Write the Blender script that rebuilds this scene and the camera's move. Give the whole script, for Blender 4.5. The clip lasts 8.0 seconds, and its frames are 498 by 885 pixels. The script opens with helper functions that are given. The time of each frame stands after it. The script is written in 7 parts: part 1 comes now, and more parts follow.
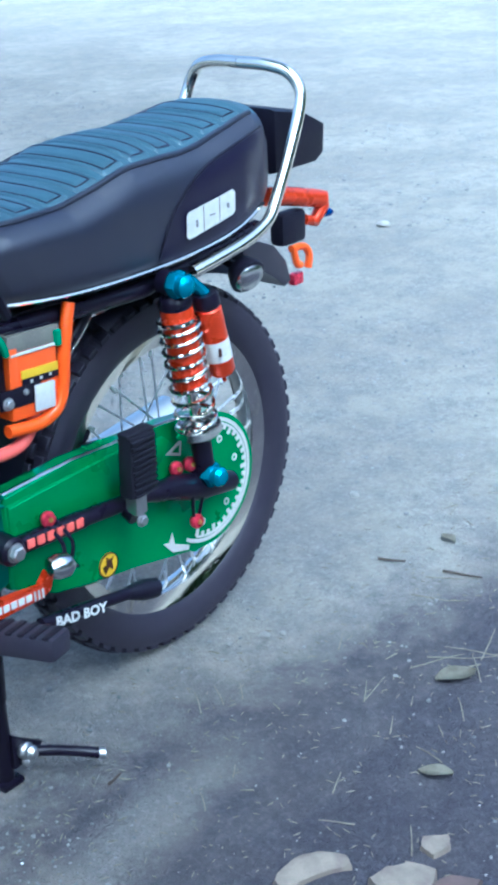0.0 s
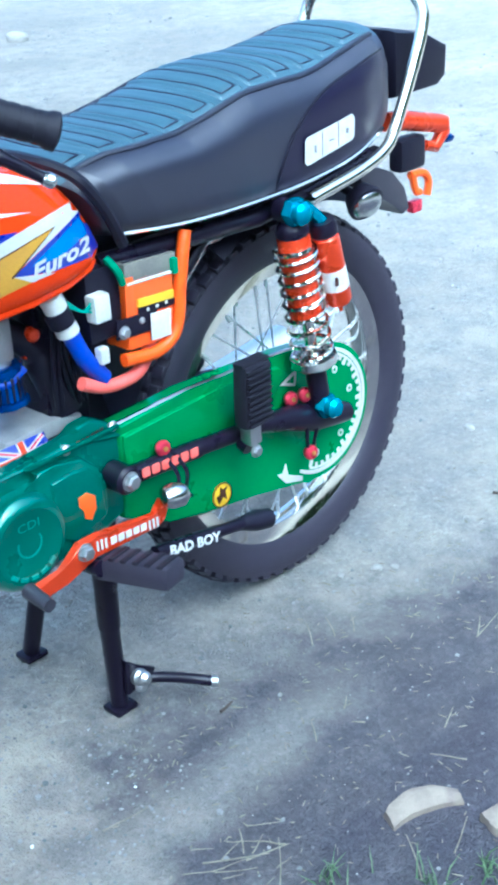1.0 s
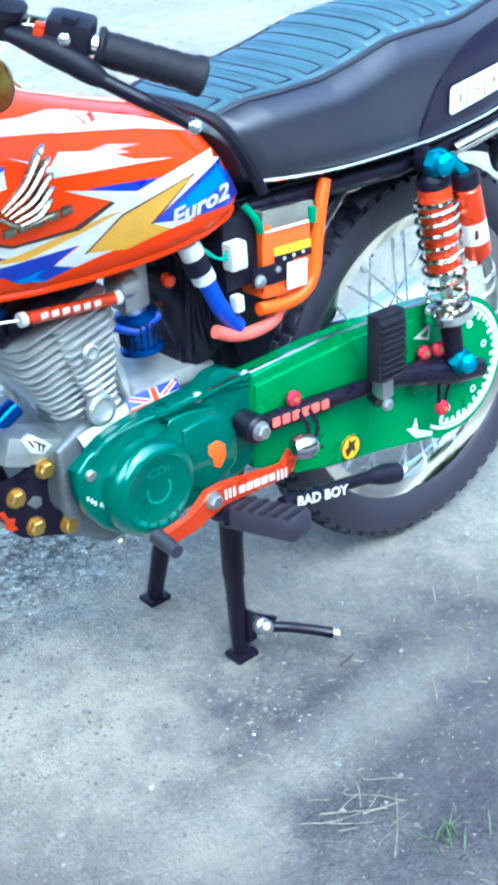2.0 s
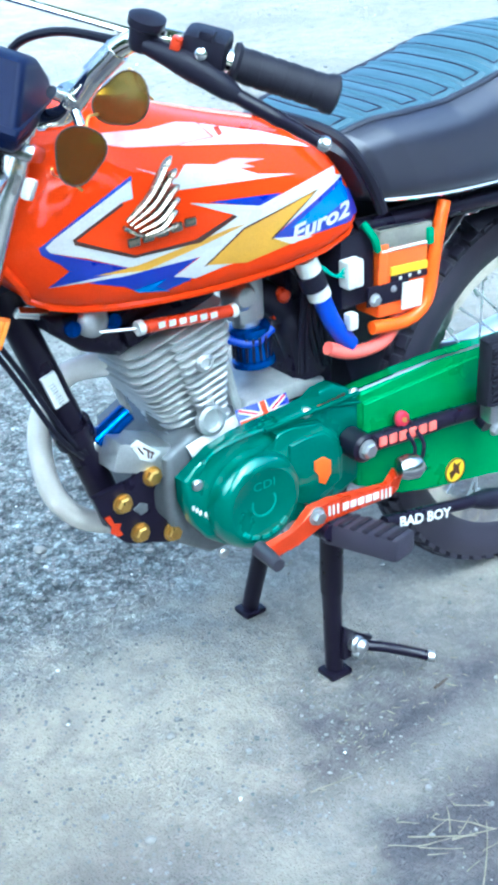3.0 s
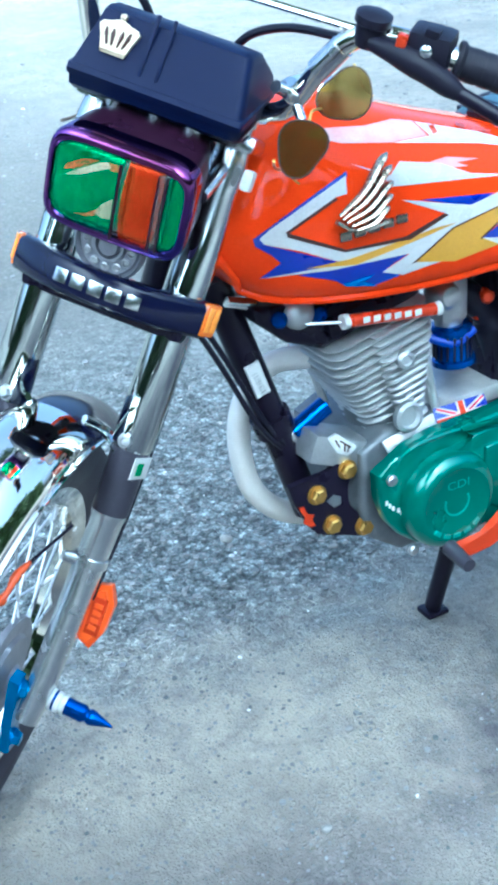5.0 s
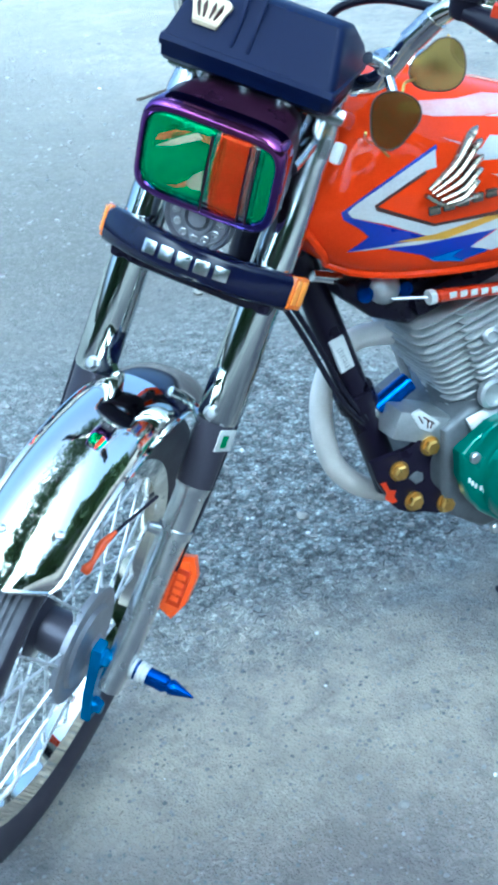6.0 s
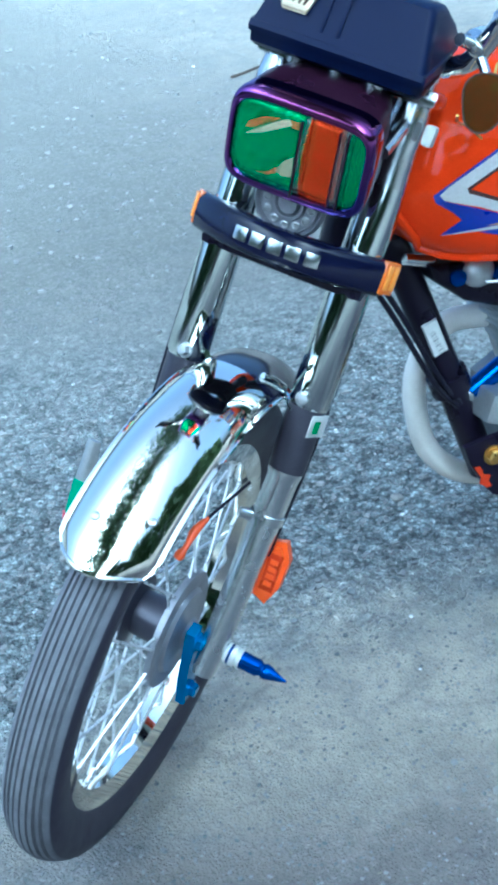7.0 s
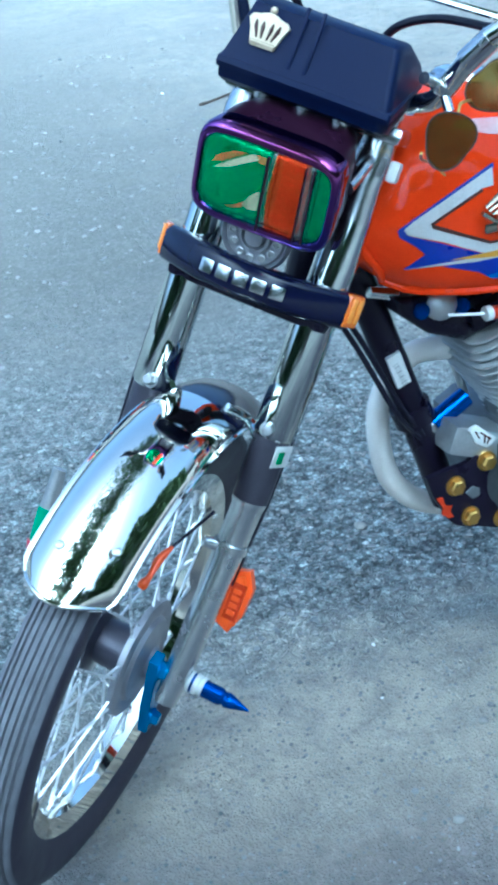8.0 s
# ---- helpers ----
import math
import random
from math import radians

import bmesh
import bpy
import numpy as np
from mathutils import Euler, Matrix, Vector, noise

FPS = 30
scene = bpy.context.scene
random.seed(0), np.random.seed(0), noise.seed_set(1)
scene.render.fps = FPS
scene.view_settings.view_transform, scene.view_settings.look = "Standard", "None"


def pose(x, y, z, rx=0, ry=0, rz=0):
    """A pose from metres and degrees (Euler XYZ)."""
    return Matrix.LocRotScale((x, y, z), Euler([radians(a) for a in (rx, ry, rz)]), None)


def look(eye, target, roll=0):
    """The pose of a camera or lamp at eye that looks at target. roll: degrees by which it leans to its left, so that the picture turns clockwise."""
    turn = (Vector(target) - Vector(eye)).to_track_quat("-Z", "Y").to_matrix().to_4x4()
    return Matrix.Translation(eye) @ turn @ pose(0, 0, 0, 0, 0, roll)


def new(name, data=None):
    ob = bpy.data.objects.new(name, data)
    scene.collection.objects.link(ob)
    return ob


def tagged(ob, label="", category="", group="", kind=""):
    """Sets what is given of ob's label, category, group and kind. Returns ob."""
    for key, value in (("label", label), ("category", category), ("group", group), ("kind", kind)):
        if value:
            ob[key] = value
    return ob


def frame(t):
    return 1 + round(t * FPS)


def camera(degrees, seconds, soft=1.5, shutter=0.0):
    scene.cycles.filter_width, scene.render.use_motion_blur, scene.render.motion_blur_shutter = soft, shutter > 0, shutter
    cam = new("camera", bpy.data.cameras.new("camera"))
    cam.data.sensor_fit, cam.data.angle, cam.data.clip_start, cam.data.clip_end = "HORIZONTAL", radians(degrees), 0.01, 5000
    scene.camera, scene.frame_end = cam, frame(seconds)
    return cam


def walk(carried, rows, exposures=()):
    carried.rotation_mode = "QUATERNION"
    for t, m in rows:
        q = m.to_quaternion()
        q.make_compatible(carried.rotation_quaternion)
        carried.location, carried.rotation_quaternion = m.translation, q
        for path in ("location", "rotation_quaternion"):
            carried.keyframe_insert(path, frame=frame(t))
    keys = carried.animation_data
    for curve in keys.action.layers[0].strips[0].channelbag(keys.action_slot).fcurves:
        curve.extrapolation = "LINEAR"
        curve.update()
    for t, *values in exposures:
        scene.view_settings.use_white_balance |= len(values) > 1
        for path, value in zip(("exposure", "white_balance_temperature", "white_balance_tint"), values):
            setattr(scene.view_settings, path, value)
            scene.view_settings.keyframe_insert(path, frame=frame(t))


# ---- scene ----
cam = camera(20.525, 8.0, soft=4.0)
walk(cam, [
    (0, look((-1.4301, -1.3928, 1.2033), (-0.0277, -0.2090, 0.4082), -2.21)),
    (0.5, look((-1.4243, -1.3853, 1.2062), (-0.0697, -0.1602, 0.3911), -2.89)),
    (1, look((-1.4245, -1.3727, 1.1967), (-0.1598, -0.0976, 0.3167), -3.64)),
    (2.5, look((-1.4376, -1.3438, 1.1987), (-0.3718, 0.0633, 0.2585), -3.50)),
    (3, look((-1.4517, -1.3378, 1.2027), (-0.4269, 0.1167, 0.2894), -3.04)),
    (3.5, look((-1.4585, -1.3342, 1.1999), (-0.4904, 0.1395, 0.2559), -3.15)),
    (4, look((-1.4666, -1.3350, 1.2015), (-0.5655, 0.1901, 0.2730), -3.80)),
    (4.5, look((-1.4773, -1.3404, 1.2036), (-0.6246, 0.2303, 0.3059), -3.81)),
    (6, look((-1.5144, -1.3365, 1.1931), (-0.7855, 0.2888, 0.2836), -4.26)),
    (6.5, look((-1.5062, -1.3320, 1.2011), (-0.8581, 0.3149, 0.2695), -5.25)),
    (7, look((-1.5064, -1.3340, 1.2038), (-0.9149, 0.3346, 0.2732), -6.63)),
    (7.5, look((-1.5063, -1.3362, 1.2085), (-0.9521, 0.3591, 0.3036), -7.23)),
    (8, look((-1.5069, -1.3413, 1.2145), (-0.8608, 0.3215, 0.3103), -5.36)),
], exposures=[(0, 1.98, 4225, -8), (0.5, 2.04, 4215, -8), (1, 2.54, 4320, -11), (2.5, 2.92, 4440, -13), (3.5, 2.86, 4420, -14), (4.5, 2.66, 4300, -14), (6, 2.39, 4170, -15.5), (8, 2.11, 4035, -16)])

# ---- light: a bright veiled sky with a soft high sun ----
SUN_EL, SUN_AZ = 58, 215
world = bpy.data.worlds.new("sky")
scene.world = world
world.use_nodes = True
wn = world.node_tree.nodes
sky = wn.new("ShaderNodeTexSky")
sky.sky_type, sky.sun_disc = "NISHITA", False
sky.sun_elevation, sky.sun_rotation = radians(SUN_EL), radians(SUN_AZ)
sky.air_density, sky.dust_density, sky.ozone_density = 0.35, 9.0, 0.0
world.node_tree.links.new(sky.outputs[0], wn["Background"].inputs[0])
wn["Background"].inputs[1].default_value = 0.15
sun_data = bpy.data.lights.new("sun", "SUN")
sun_data.energy, sun_data.angle, sun_data.color = 0.5, radians(20), (1.0, 0.95, 0.88)
sun = new("sun", sun_data)
saz = radians(SUN_AZ)
sdir = Vector((math.sin(saz) * math.cos(radians(SUN_EL)), math.cos(saz) * math.cos(radians(SUN_EL)), math.sin(radians(SUN_EL))))
sun.matrix_basis = look(sdir * 20, (0, 0, 0))


# ---- materials ----
def surface(name, colour, rough=0.5, metal=0.0, second=None, scale=30.0, amount=0.35, bump=0.0, bump_scale=200.0,
            coat=0.0, rough_var=0.12, fine=400.0, spec=0.5, coat_rough=0.06, coat_ior=1.5):
    """A surface with two scales of colour change, uneven gloss and fine relief."""
    m = bpy.data.materials.new(name)
    m.use_nodes = True
    n, l = m.node_tree.nodes, m.node_tree.links
    p = n["Principled BSDF"]
    tc = n.new("ShaderNodeTexCoord")
    big, small = n.new("ShaderNodeTexNoise"), n.new("ShaderNodeTexNoise")
    for t, s in ((big, scale), (small, fine)):
        t.inputs["Scale"].default_value, t.inputs["Detail"].default_value = s, 4
        l.new(tc.outputs["Object"], t.inputs["Vector"])
    ramp = n.new("ShaderNodeMapRange")
    ramp.inputs[1].default_value, ramp.inputs[2].default_value = 0.38, 0.68
    l.new(big.outputs[0], ramp.inputs[0])
    second = second or tuple(c * 0.72 for c in colour)
    mix = n.new("ShaderNodeMix")
    mix.data_type = "RGBA"
    scale_by = n.new("ShaderNodeMath")
    scale_by.operation = "MULTIPLY"
    scale_by.inputs[1].default_value = amount
    l.new(ramp.outputs[0], scale_by.inputs[0])
    l.new(scale_by.outputs[0], mix.inputs["Factor"])
    mix.inputs["A"].default_value, mix.inputs["B"].default_value = (*colour, 1), (*second, 1)
    grain = n.new("ShaderNodeMix")
    grain.data_type, grain.blend_type = "RGBA", "OVERLAY"
    grain.inputs["Factor"].default_value = 0.18
    l.new(mix.outputs["Result"], grain.inputs["A"])
    l.new(small.outputs[0], grain.inputs["B"])
    l.new(grain.outputs["Result"], p.inputs["Base Color"])
    rr = n.new("ShaderNodeMapRange")
    rr.inputs[3].default_value, rr.inputs[4].default_value = max(0.02, rough - rough_var), min(1, rough + rough_var)
    l.new(big.outputs[0], rr.inputs[0])
    l.new(rr.outputs[0], p.inputs["Roughness"])
    p.inputs["Metallic"].default_value = metal
    p.inputs["Coat Weight"].default_value = coat
    p.inputs["Coat Roughness"].default_value = coat_rough
    p.inputs["Specular IOR Level"].default_value = spec
    p.inputs["Coat IOR"].default_value = coat_ior
    if bump:
        b, bt = n.new("ShaderNodeBump"), n.new("ShaderNodeTexNoise")
        bt.inputs["Scale"].default_value, bt.inputs["Detail"].default_value = bump_scale, 3
        l.new(tc.outputs["Object"], bt.inputs["Vector"])
        l.new(bt.outputs[0], b.inputs["Height"])
        b.inputs["Strength"].default_value, b.inputs["Distance"].default_value = bump, 0.001
        l.new(b.outputs[0], p.inputs["Normal"])
    return m


RED = surface("tank_paint", (0.70, 0.040, 0.0001), 0.5, coat=1.0, second=(0.64, 0.032, 0.0001), scale=8, amount=0.5, rough_var=0.05, spec=0.0, coat_rough=0.02, coat_ior=1.25)
WHITE = surface("white_vinyl", (0.56, 0.55, 0.53), 0.3, coat=0.4, scale=20, amount=0.15)
BLUE = surface("blue_vinyl", (0.012, 0.020, 0.28), 0.3, coat=0.4, second=(0.008, 0.07, 0.36), scale=14, amount=0.5)
SKYBLUE = surface("light_blue_vinyl", (0.01, 0.16, 0.50), 0.3, coat=0.6)
GOLD = surface("gold_vinyl", (0.56, 0.30, 0.015), 0.35, coat=0.6, second=(0.42, 0.21, 0.01), scale=9)
DARKLINE = surface("dark_vinyl", (0.05, 0.015, 0.01), 0.4)
PINKW = surface("pink_reflection_and_vinyl", (0.60, 0.27, 0.25), 0.22, coat=0.8, second=(0.62, 0.46, 0.44), scale=14, amount=1.0)
SPOKE = surface("bright_spoke_wire", (0.74, 0.75, 0.76), 0.30, 0.55, scale=60)
PALE = surface("pale_plastic", (0.62, 0.62, 0.58), 0.45, scale=60)
PAPER = surface("paper_label", (0.64, 0.64, 0.61), 0.6, scale=80)
LETTERM = surface("dark_gilt_letters", (0.20, 0.17, 0.13), 0.25, 0.85, scale=60)
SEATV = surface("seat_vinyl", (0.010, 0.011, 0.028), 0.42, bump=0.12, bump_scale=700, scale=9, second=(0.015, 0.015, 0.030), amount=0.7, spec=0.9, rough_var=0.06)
# Chrome toned down for the fork: its dark reflections are in the colour.
FORKCHROME = surface("darkened_chrome", (0.60, 0.63, 0.62), 0.05, 1.0, scale=40, amount=0.15, rough_var=0.03)
# Blue sheen of the sky on the seat top is put into this colour.
SEATTOP = surface("seat_top_sky_sheen", (0.046, 0.092, 0.122), 0.40, bump=0.10, bump_scale=700, scale=9, amount=0.25, rough_var=0.06, spec=0.6)
PANEL = surface("seat_panel_vinyl", (0.010, 0.008, 0.027), 0.36, bump=0.12, bump_scale=900, scale=9, spec=0.4)
CHROME = surface("chrome", (0.86, 0.83, 0.74), 0.045, 1.0, scale=40, amount=0.12, rough_var=0.03)
DULLCHROME = surface("dull_chrome", (0.60, 0.61, 0.62), 0.22, 1.0, scale=60, amount=0.35)
ALU = surface("cast_aluminium", (0.56, 0.57, 0.57), 0.42, 0.85, scale=45, amount=0.4, bump=0.4, bump_scale=500)
ALUPAINT = surface("silver_engine_paint", (0.56, 0.56, 0.54), 0.42, 0.55, second=(0.36, 0.37, 0.38), scale=28, amount=0.7, bump=0.5, bump_scale=450)
GREEN = surface("green_metallic_paint", (0.003, 0.26, 0.058), 0.30, 0.30, coat=0.8, second=(0.003, 0.17, 0.05), scale=10)
# Paler teal for the embossed marks.
TEALW = surface("pale_teal_relief", (0.07, 0.34, 0.27), 0.34, 0.4, coat=0.3, scale=30)
TEAL = surface("teal_engine_paint", (0.003, 0.145, 0.098), 0.30, 0.4, coat=1.0, second=(0.003, 0.10, 0.085), scale=16, bump=0.14, bump_scale=700, coat_rough=0.09)
BLACKM = surface("black_enamel", (0.007, 0.005, 0.014), 0.30, scale=25, second=(0.012, 0.010, 0.018), spec=0.22)
BLACKP = surface("black_plastic", (0.009, 0.008, 0.017), 0.42, scale=25, second=(0.015, 0.014, 0.022), spec=0.22, bump=0.25, bump_scale=900)
BOXP = surface("tool_box_plastic", (0.004, 0.008, 0.038), 0.40, scale=12, second=(0.006, 0.010, 0.040), spec=0.14, bump=0.2, bump_scale=900)
NAVYM = surface("black_gloss_yoke", (0.005, 0.006, 0.024), 0.14, coat=0.22, scale=20, spec=0.18)
RUBBER = surface("tyre_rubber", (0.022, 0.019, 0.034), 0.50, second=(0.034, 0.030, 0.044), spec=0.5, scale=40, amount=0.5, bump=0.4, bump_scale=600)
TREAD = surface("dusty_tread_rubber", (0.155, 0.155, 0.172), 0.8, second=(0.10, 0.10, 0.11), scale=50, amount=0.5, bump=0.5, bump_scale=600)
GRIPR = surface("grip_rubber", (0.013, 0.012, 0.020), 0.55, spec=0.25, bump=0.4, bump_scale=700)
ORANGE = surface("orange_plastic", (0.86, 0.105, 0.002), 0.35, scale=30, second=(0.70, 0.08, 0.004), coat=0.3)
ORANGEF = surface("orange_frame_paint", (0.84, 0.10, 0.001), 0.4, scale=20, coat=0.25, spec=0.2)
ORANGER = surface("orange_red_anodised", (0.64, 0.048, 0.007), 0.28, 0.35, scale=30)
AMBERL = surface("amber_lens_face", (0.92, 0.36, 0.03), 0.12, scale=200, amount=0.5, second=(0.80, 0.22, 0.01), coat=1)
AMBER = surface("amber_reflector", (0.80, 0.20, 0.01), 0.15, scale=300, amount=0.6, second=(0.55, 0.10, 0.0), coat=1)
YELLOW = surface("yellow_vinyl", (0.75, 0.50, 0.01), 0.4)
PINKRED = surface("pink_red_anodised", (0.60, 0.035, 0.075), 0.28, 0.5)
PINKHOSE = surface("salmon_rubber_hose", (0.78, 0.14, 0.11), 0.45, scale=30, second=(0.66, 0.09, 0.06))
BLUEAN = surface("blue_anodised", (0.006, 0.06, 0.32), 0.2, 0.75)
BLUEARM = surface("blue_turquoise_anodised", (0.008, 0.21, 0.50), 0.22, 0.6)
TURQ = surface("turquoise_anodised", (0.008, 0.26, 0.38), 0.22, 0.6)
BLUEHOSE = surface("blue_silicone_hose", (0.012, 0.05, 0.42), 0.38, scale=30)
BRASS = surface("gold_zinc_bolt", (0.62, 0.40, 0.10), 0.32, 0.9, scale=90, second=(0.45, 0.24, 0.05))
CREAM = surface("gilt_emblem", (0.60, 0.50, 0.34), 0.35, 0.3, scale=70, second=(0.45, 0.35, 0.22))
EXHAUST = surface("heat_wrap_pipe", (0.76, 0.73, 0.68), 0.7, scale=20, second=(0.50, 0.46, 0.40), bump=0.7, bump_scale=350)
STEEL = surface("brushed_steel", (0.50, 0.50, 0.50), 0.34, 0.9, scale=60)
GREYFORK = surface("grey_fork_shroud", (0.055, 0.052, 0.070), 0.35, 0.4, scale=25)
DRUM = surface("brake_drum_metal", (0.33, 0.33, 0.36), 0.38, 0.7, scale=40)
SLIDER = surface("polished_alloy", (0.70, 0.71, 0.70), 0.24, 0.95, scale=50, amount=0.25)
# Alloy darkened: shade on the crankcase and between fins is in the colour.
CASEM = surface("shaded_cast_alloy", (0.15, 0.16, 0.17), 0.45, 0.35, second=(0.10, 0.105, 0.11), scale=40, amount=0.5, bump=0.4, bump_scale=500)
WINGM = surface("silver_gold_emblem", (0.36, 0.31, 0.24), 0.24, 0.85, scale=60, second=(0.24, 0.20, 0.14), amount=0.7)
CLEARTOP = surface("smoked_battery_lid", (0.20, 0.19, 0.16), 0.2, coat=0.6, scale=30, second=(0.10, 0.10, 0.10))
IRID = surface("iridescent_bezel", (0.055, 0.04, 0.24), 0.10, 1.0, scale=9, second=(0.22, 0.06, 0.18), amount=1.0, rough_var=0.04)
SHELLP = surface("maroon_black_shell", (0.016, 0.005, 0.014), 0.30, scale=25, second=(0.022, 0.008, 0.016), spec=0.12)


# ---- mesh helpers ----
def part(name, bm, material, parent=None, label="", m=None, sharp=38):
    me = bpy.data.meshes.new(name)
    bmesh.ops.recalc_face_normals(bm, faces=bm.faces)
    bm.to_mesh(me)
    bm.free()
    me.materials.append(material)
    me.shade_smooth()
    me.set_sharp_from_angle(angle=radians(sharp))
    ob = new(name, me)
    ob.parent = parent
    if m is not None:
        ob.matrix_basis = m
    return tagged(ob, label)


def spline(pts, n=8, closed=False):
    """A smooth line through the points."""
    pts = [Vector(p) for p in pts]
    ends = pts if closed else [pts[0] * 2 - pts[1], *pts, pts[-1] * 2 - pts[-2]]
    out, k = [], len(pts)
    for i in range(k if closed else k - 1):
        a, b, c, d = (ends[(i - 1 + j) % k] for j in range(4)) if closed else ends[i:i + 4]
        for s in range(n):
            t = s / n
            out.append(0.5 * ((2 * b) + (c - a) * t + (2 * a - 5 * b + 4 * c - d) * t * t + (3 * b - a - 3 * c + d) * t ** 3))
    return out if closed else out + [pts[-1]]


def loft(bm, rings, caps=True, closed=False):
    """Skin rings of equal length."""
    rows = [[bm.verts.new(p) for p in r] for r in rings]
    n = len(rows[0])
    pairs = list(zip(rows, rows[1:])) + ([(rows[-1], rows[0])] if closed else [])
    for a, b in pairs:
        for i in range(n):
            bm.faces.new((a[i], a[(i + 1) % n], b[(i + 1) % n], b[i]))
    if caps and not closed:
        bm.faces.new(rows[0][::-1])
        bm.faces.new(rows[-1])
    return bm


def basis(d):
    d = Vector(d).normalized()
    u = d.cross(Vector((0, 0, 1)) if abs(d.z) < 0.9 else Vector((1, 0, 0))).normalized()
    return u, d.cross(u), d


def tube(pts, r, bm=None, seg=10, closed=False, flat=1.0):
    """A round bar along a line; r: a number or one a point; flat squeezes it in one direction."""
    bm = bm or bmesh.new()
    pts = [Vector(p) for p in pts]
    rs = r if isinstance(r, (list, tuple)) else [r] * len(pts)
    rings, u = [], None
    for i, p in enumerate(pts):
        a, b = pts[i - 1 if i or closed else 0], pts[(i + 1) % len(pts) if closed else min(i + 1, len(pts) - 1)]
        d = (b - a).normalized()
        u = basis(d)[0] if u is None else (u - d * u.dot(d)).normalized()
        v = d.cross(u)
        rings.append([p + (u * math.cos(w) + v * math.sin(w) * flat) * rs[i] for w in (2 * math.pi * k / seg for k in range(seg))])
    return loft(bm, rings, closed=closed)


def lathe(prof, origin, axis, bm=None, seg=32, ring=False):
    """Turn a profile of (radius, height along axis) about the axis; ring: the profile closes on itself."""
    bm = bm or bmesh.new()
    u, v, d = basis(axis)
    origin = Vector(origin)
    rows = [[bm.verts.new(origin + d * h + (u * math.cos(w) + v * math.sin(w)) * max(r, 1e-5))
             for w in (2 * math.pi * k / seg for k in range(seg))] for r, h in prof]
    for a, b in list(zip(rows, rows[1:])) + ([(rows[-1], rows[0])] if ring else []):
        for i in range(seg):
            bm.faces.new((a[i], a[(i + 1) % seg], b[(i + 1) % seg], b[i]))
    if not ring:
        bm.faces.new(rows[0][::-1])
        bm.faces.new(rows[-1])
    return bm


def box(c, size, bm=None, bevel=0.003, rot=None, seg=2):
    bm = bm or bmesh.new()
    made = bmesh.ops.create_cube(bm, size=1)["verts"]
    m = Matrix.Translation(c) @ (rot.to_4x4() if rot else Matrix()) @ Matrix.Diagonal((*size, 1))
    bmesh.ops.transform(bm, matrix=m, verts=made)
    if bevel:
        bmesh.ops.bevel(bm, geom=list({e for v in made for e in v.link_edges}), offset=bevel, segments=seg, affect="EDGES", profile=0.6)
    return bm


def slab(outline, y0, y1, bm=None, bevel=0.003, seg=2, back=True):
    """A plate: an outline in x and z, from the depth y0 (its face) to y1, with a rounded rim."""
    bm = bm or bmesh.new()
    front = [bm.verts.new((p[0], y0, p[1])) for p in outline]
    rear = [bm.verts.new((p[0], y1, p[1])) for p in outline]
    f = bm.faces.new(front)
    n = len(front)
    for i in range(n):
        bm.faces.new((front[i], rear[i], rear[(i + 1) % n], front[(i + 1) % n]))
    if back:
        bm.faces.new(rear[::-1])
    if bevel:
        bmesh.ops.bevel(bm, geom=list(f.edges), offset=bevel, segments=seg, affect="EDGES", profile=0.55)
    return bm


def arc(cx, cz, r, a0, a1, n=16):
    return [(cx + r * math.cos(radians(a0 + (a1 - a0) * i / n)), cz + r * math.sin(radians(a0 + (a1 - a0) * i / n))) for i in range(n + 1)]


def bolt(p, axis, r=0.007, h=0.006, bm=None):
    """A hexagon head on a washer with a domed top."""
    bm = lathe([(r * 1.25, 0), (r * 1.25, h * 0.25), (r * 1.0, h * 0.26)], p, axis, bm, 18)
    return lathe([(r, h * 0.25), (r, h * 0.8), (r * 0.8, h), (r * 0.3, h * 1.02)], p, axis, bm, 6)


def crank_pt(a, b, t):
    return Vector(a).lerp(Vector(b), t)


from mathutils.bvhtree import BVHTree
from mathutils.geometry import tessellate_polygon


def skin_of(ob):
    return BVHTree.FromPolygons([ob.matrix_basis @ v.co for v in ob.data.vertices], [tuple(p.vertices) for p in ob.data.polygons])


def patch(outline, tree, lift, way=(0.49, 0.82, -0.29), step=0.008, depth=-0.135, flat=False):
    """A thin sheet cut to an outline in x and z and laid on a skin, with a real edge."""
    bm = bmesh.new()
    corners = [Vector((p[0], depth, p[1])) for p in outline]
    vs = [bm.verts.new(c) for c in corners]
    for tri in tessellate_polygon([corners]):
        if len(set(tri)) == 3:
            bm.faces.new([vs[i] for i in tri])
    xs, zs = [p[0] for p in outline], [p[1] for p in outline]
    if step:
        for lo, hi, no in ((min(xs), max(xs), (1, 0, 0)), (min(zs), max(zs), (0, 0, 1))):
            c = lo + step
            while c < hi:
                co = (c, 0, 0) if no[0] else (0, 0, c)
                bmesh.ops.bisect_plane(bm, geom=bm.verts[:] + bm.edges[:] + bm.faces[:], plane_co=co, plane_no=no)
                c += step
    drape(bm, tree, lift, way)
    return bm


def drape(bm, tree, lift, way):
    way = Vector(way).normalized()
    last = None
    for v in bm.verts:
        hit, no, _, _ = tree.ray_cast(v.co - way * 0.4, way)
        if hit is None:
            hit, no, _, _ = tree.find_nearest(v.co)
        v.co = hit - way * lift if no is None else hit + (no if no.dot(way) < 0 else -no) * lift


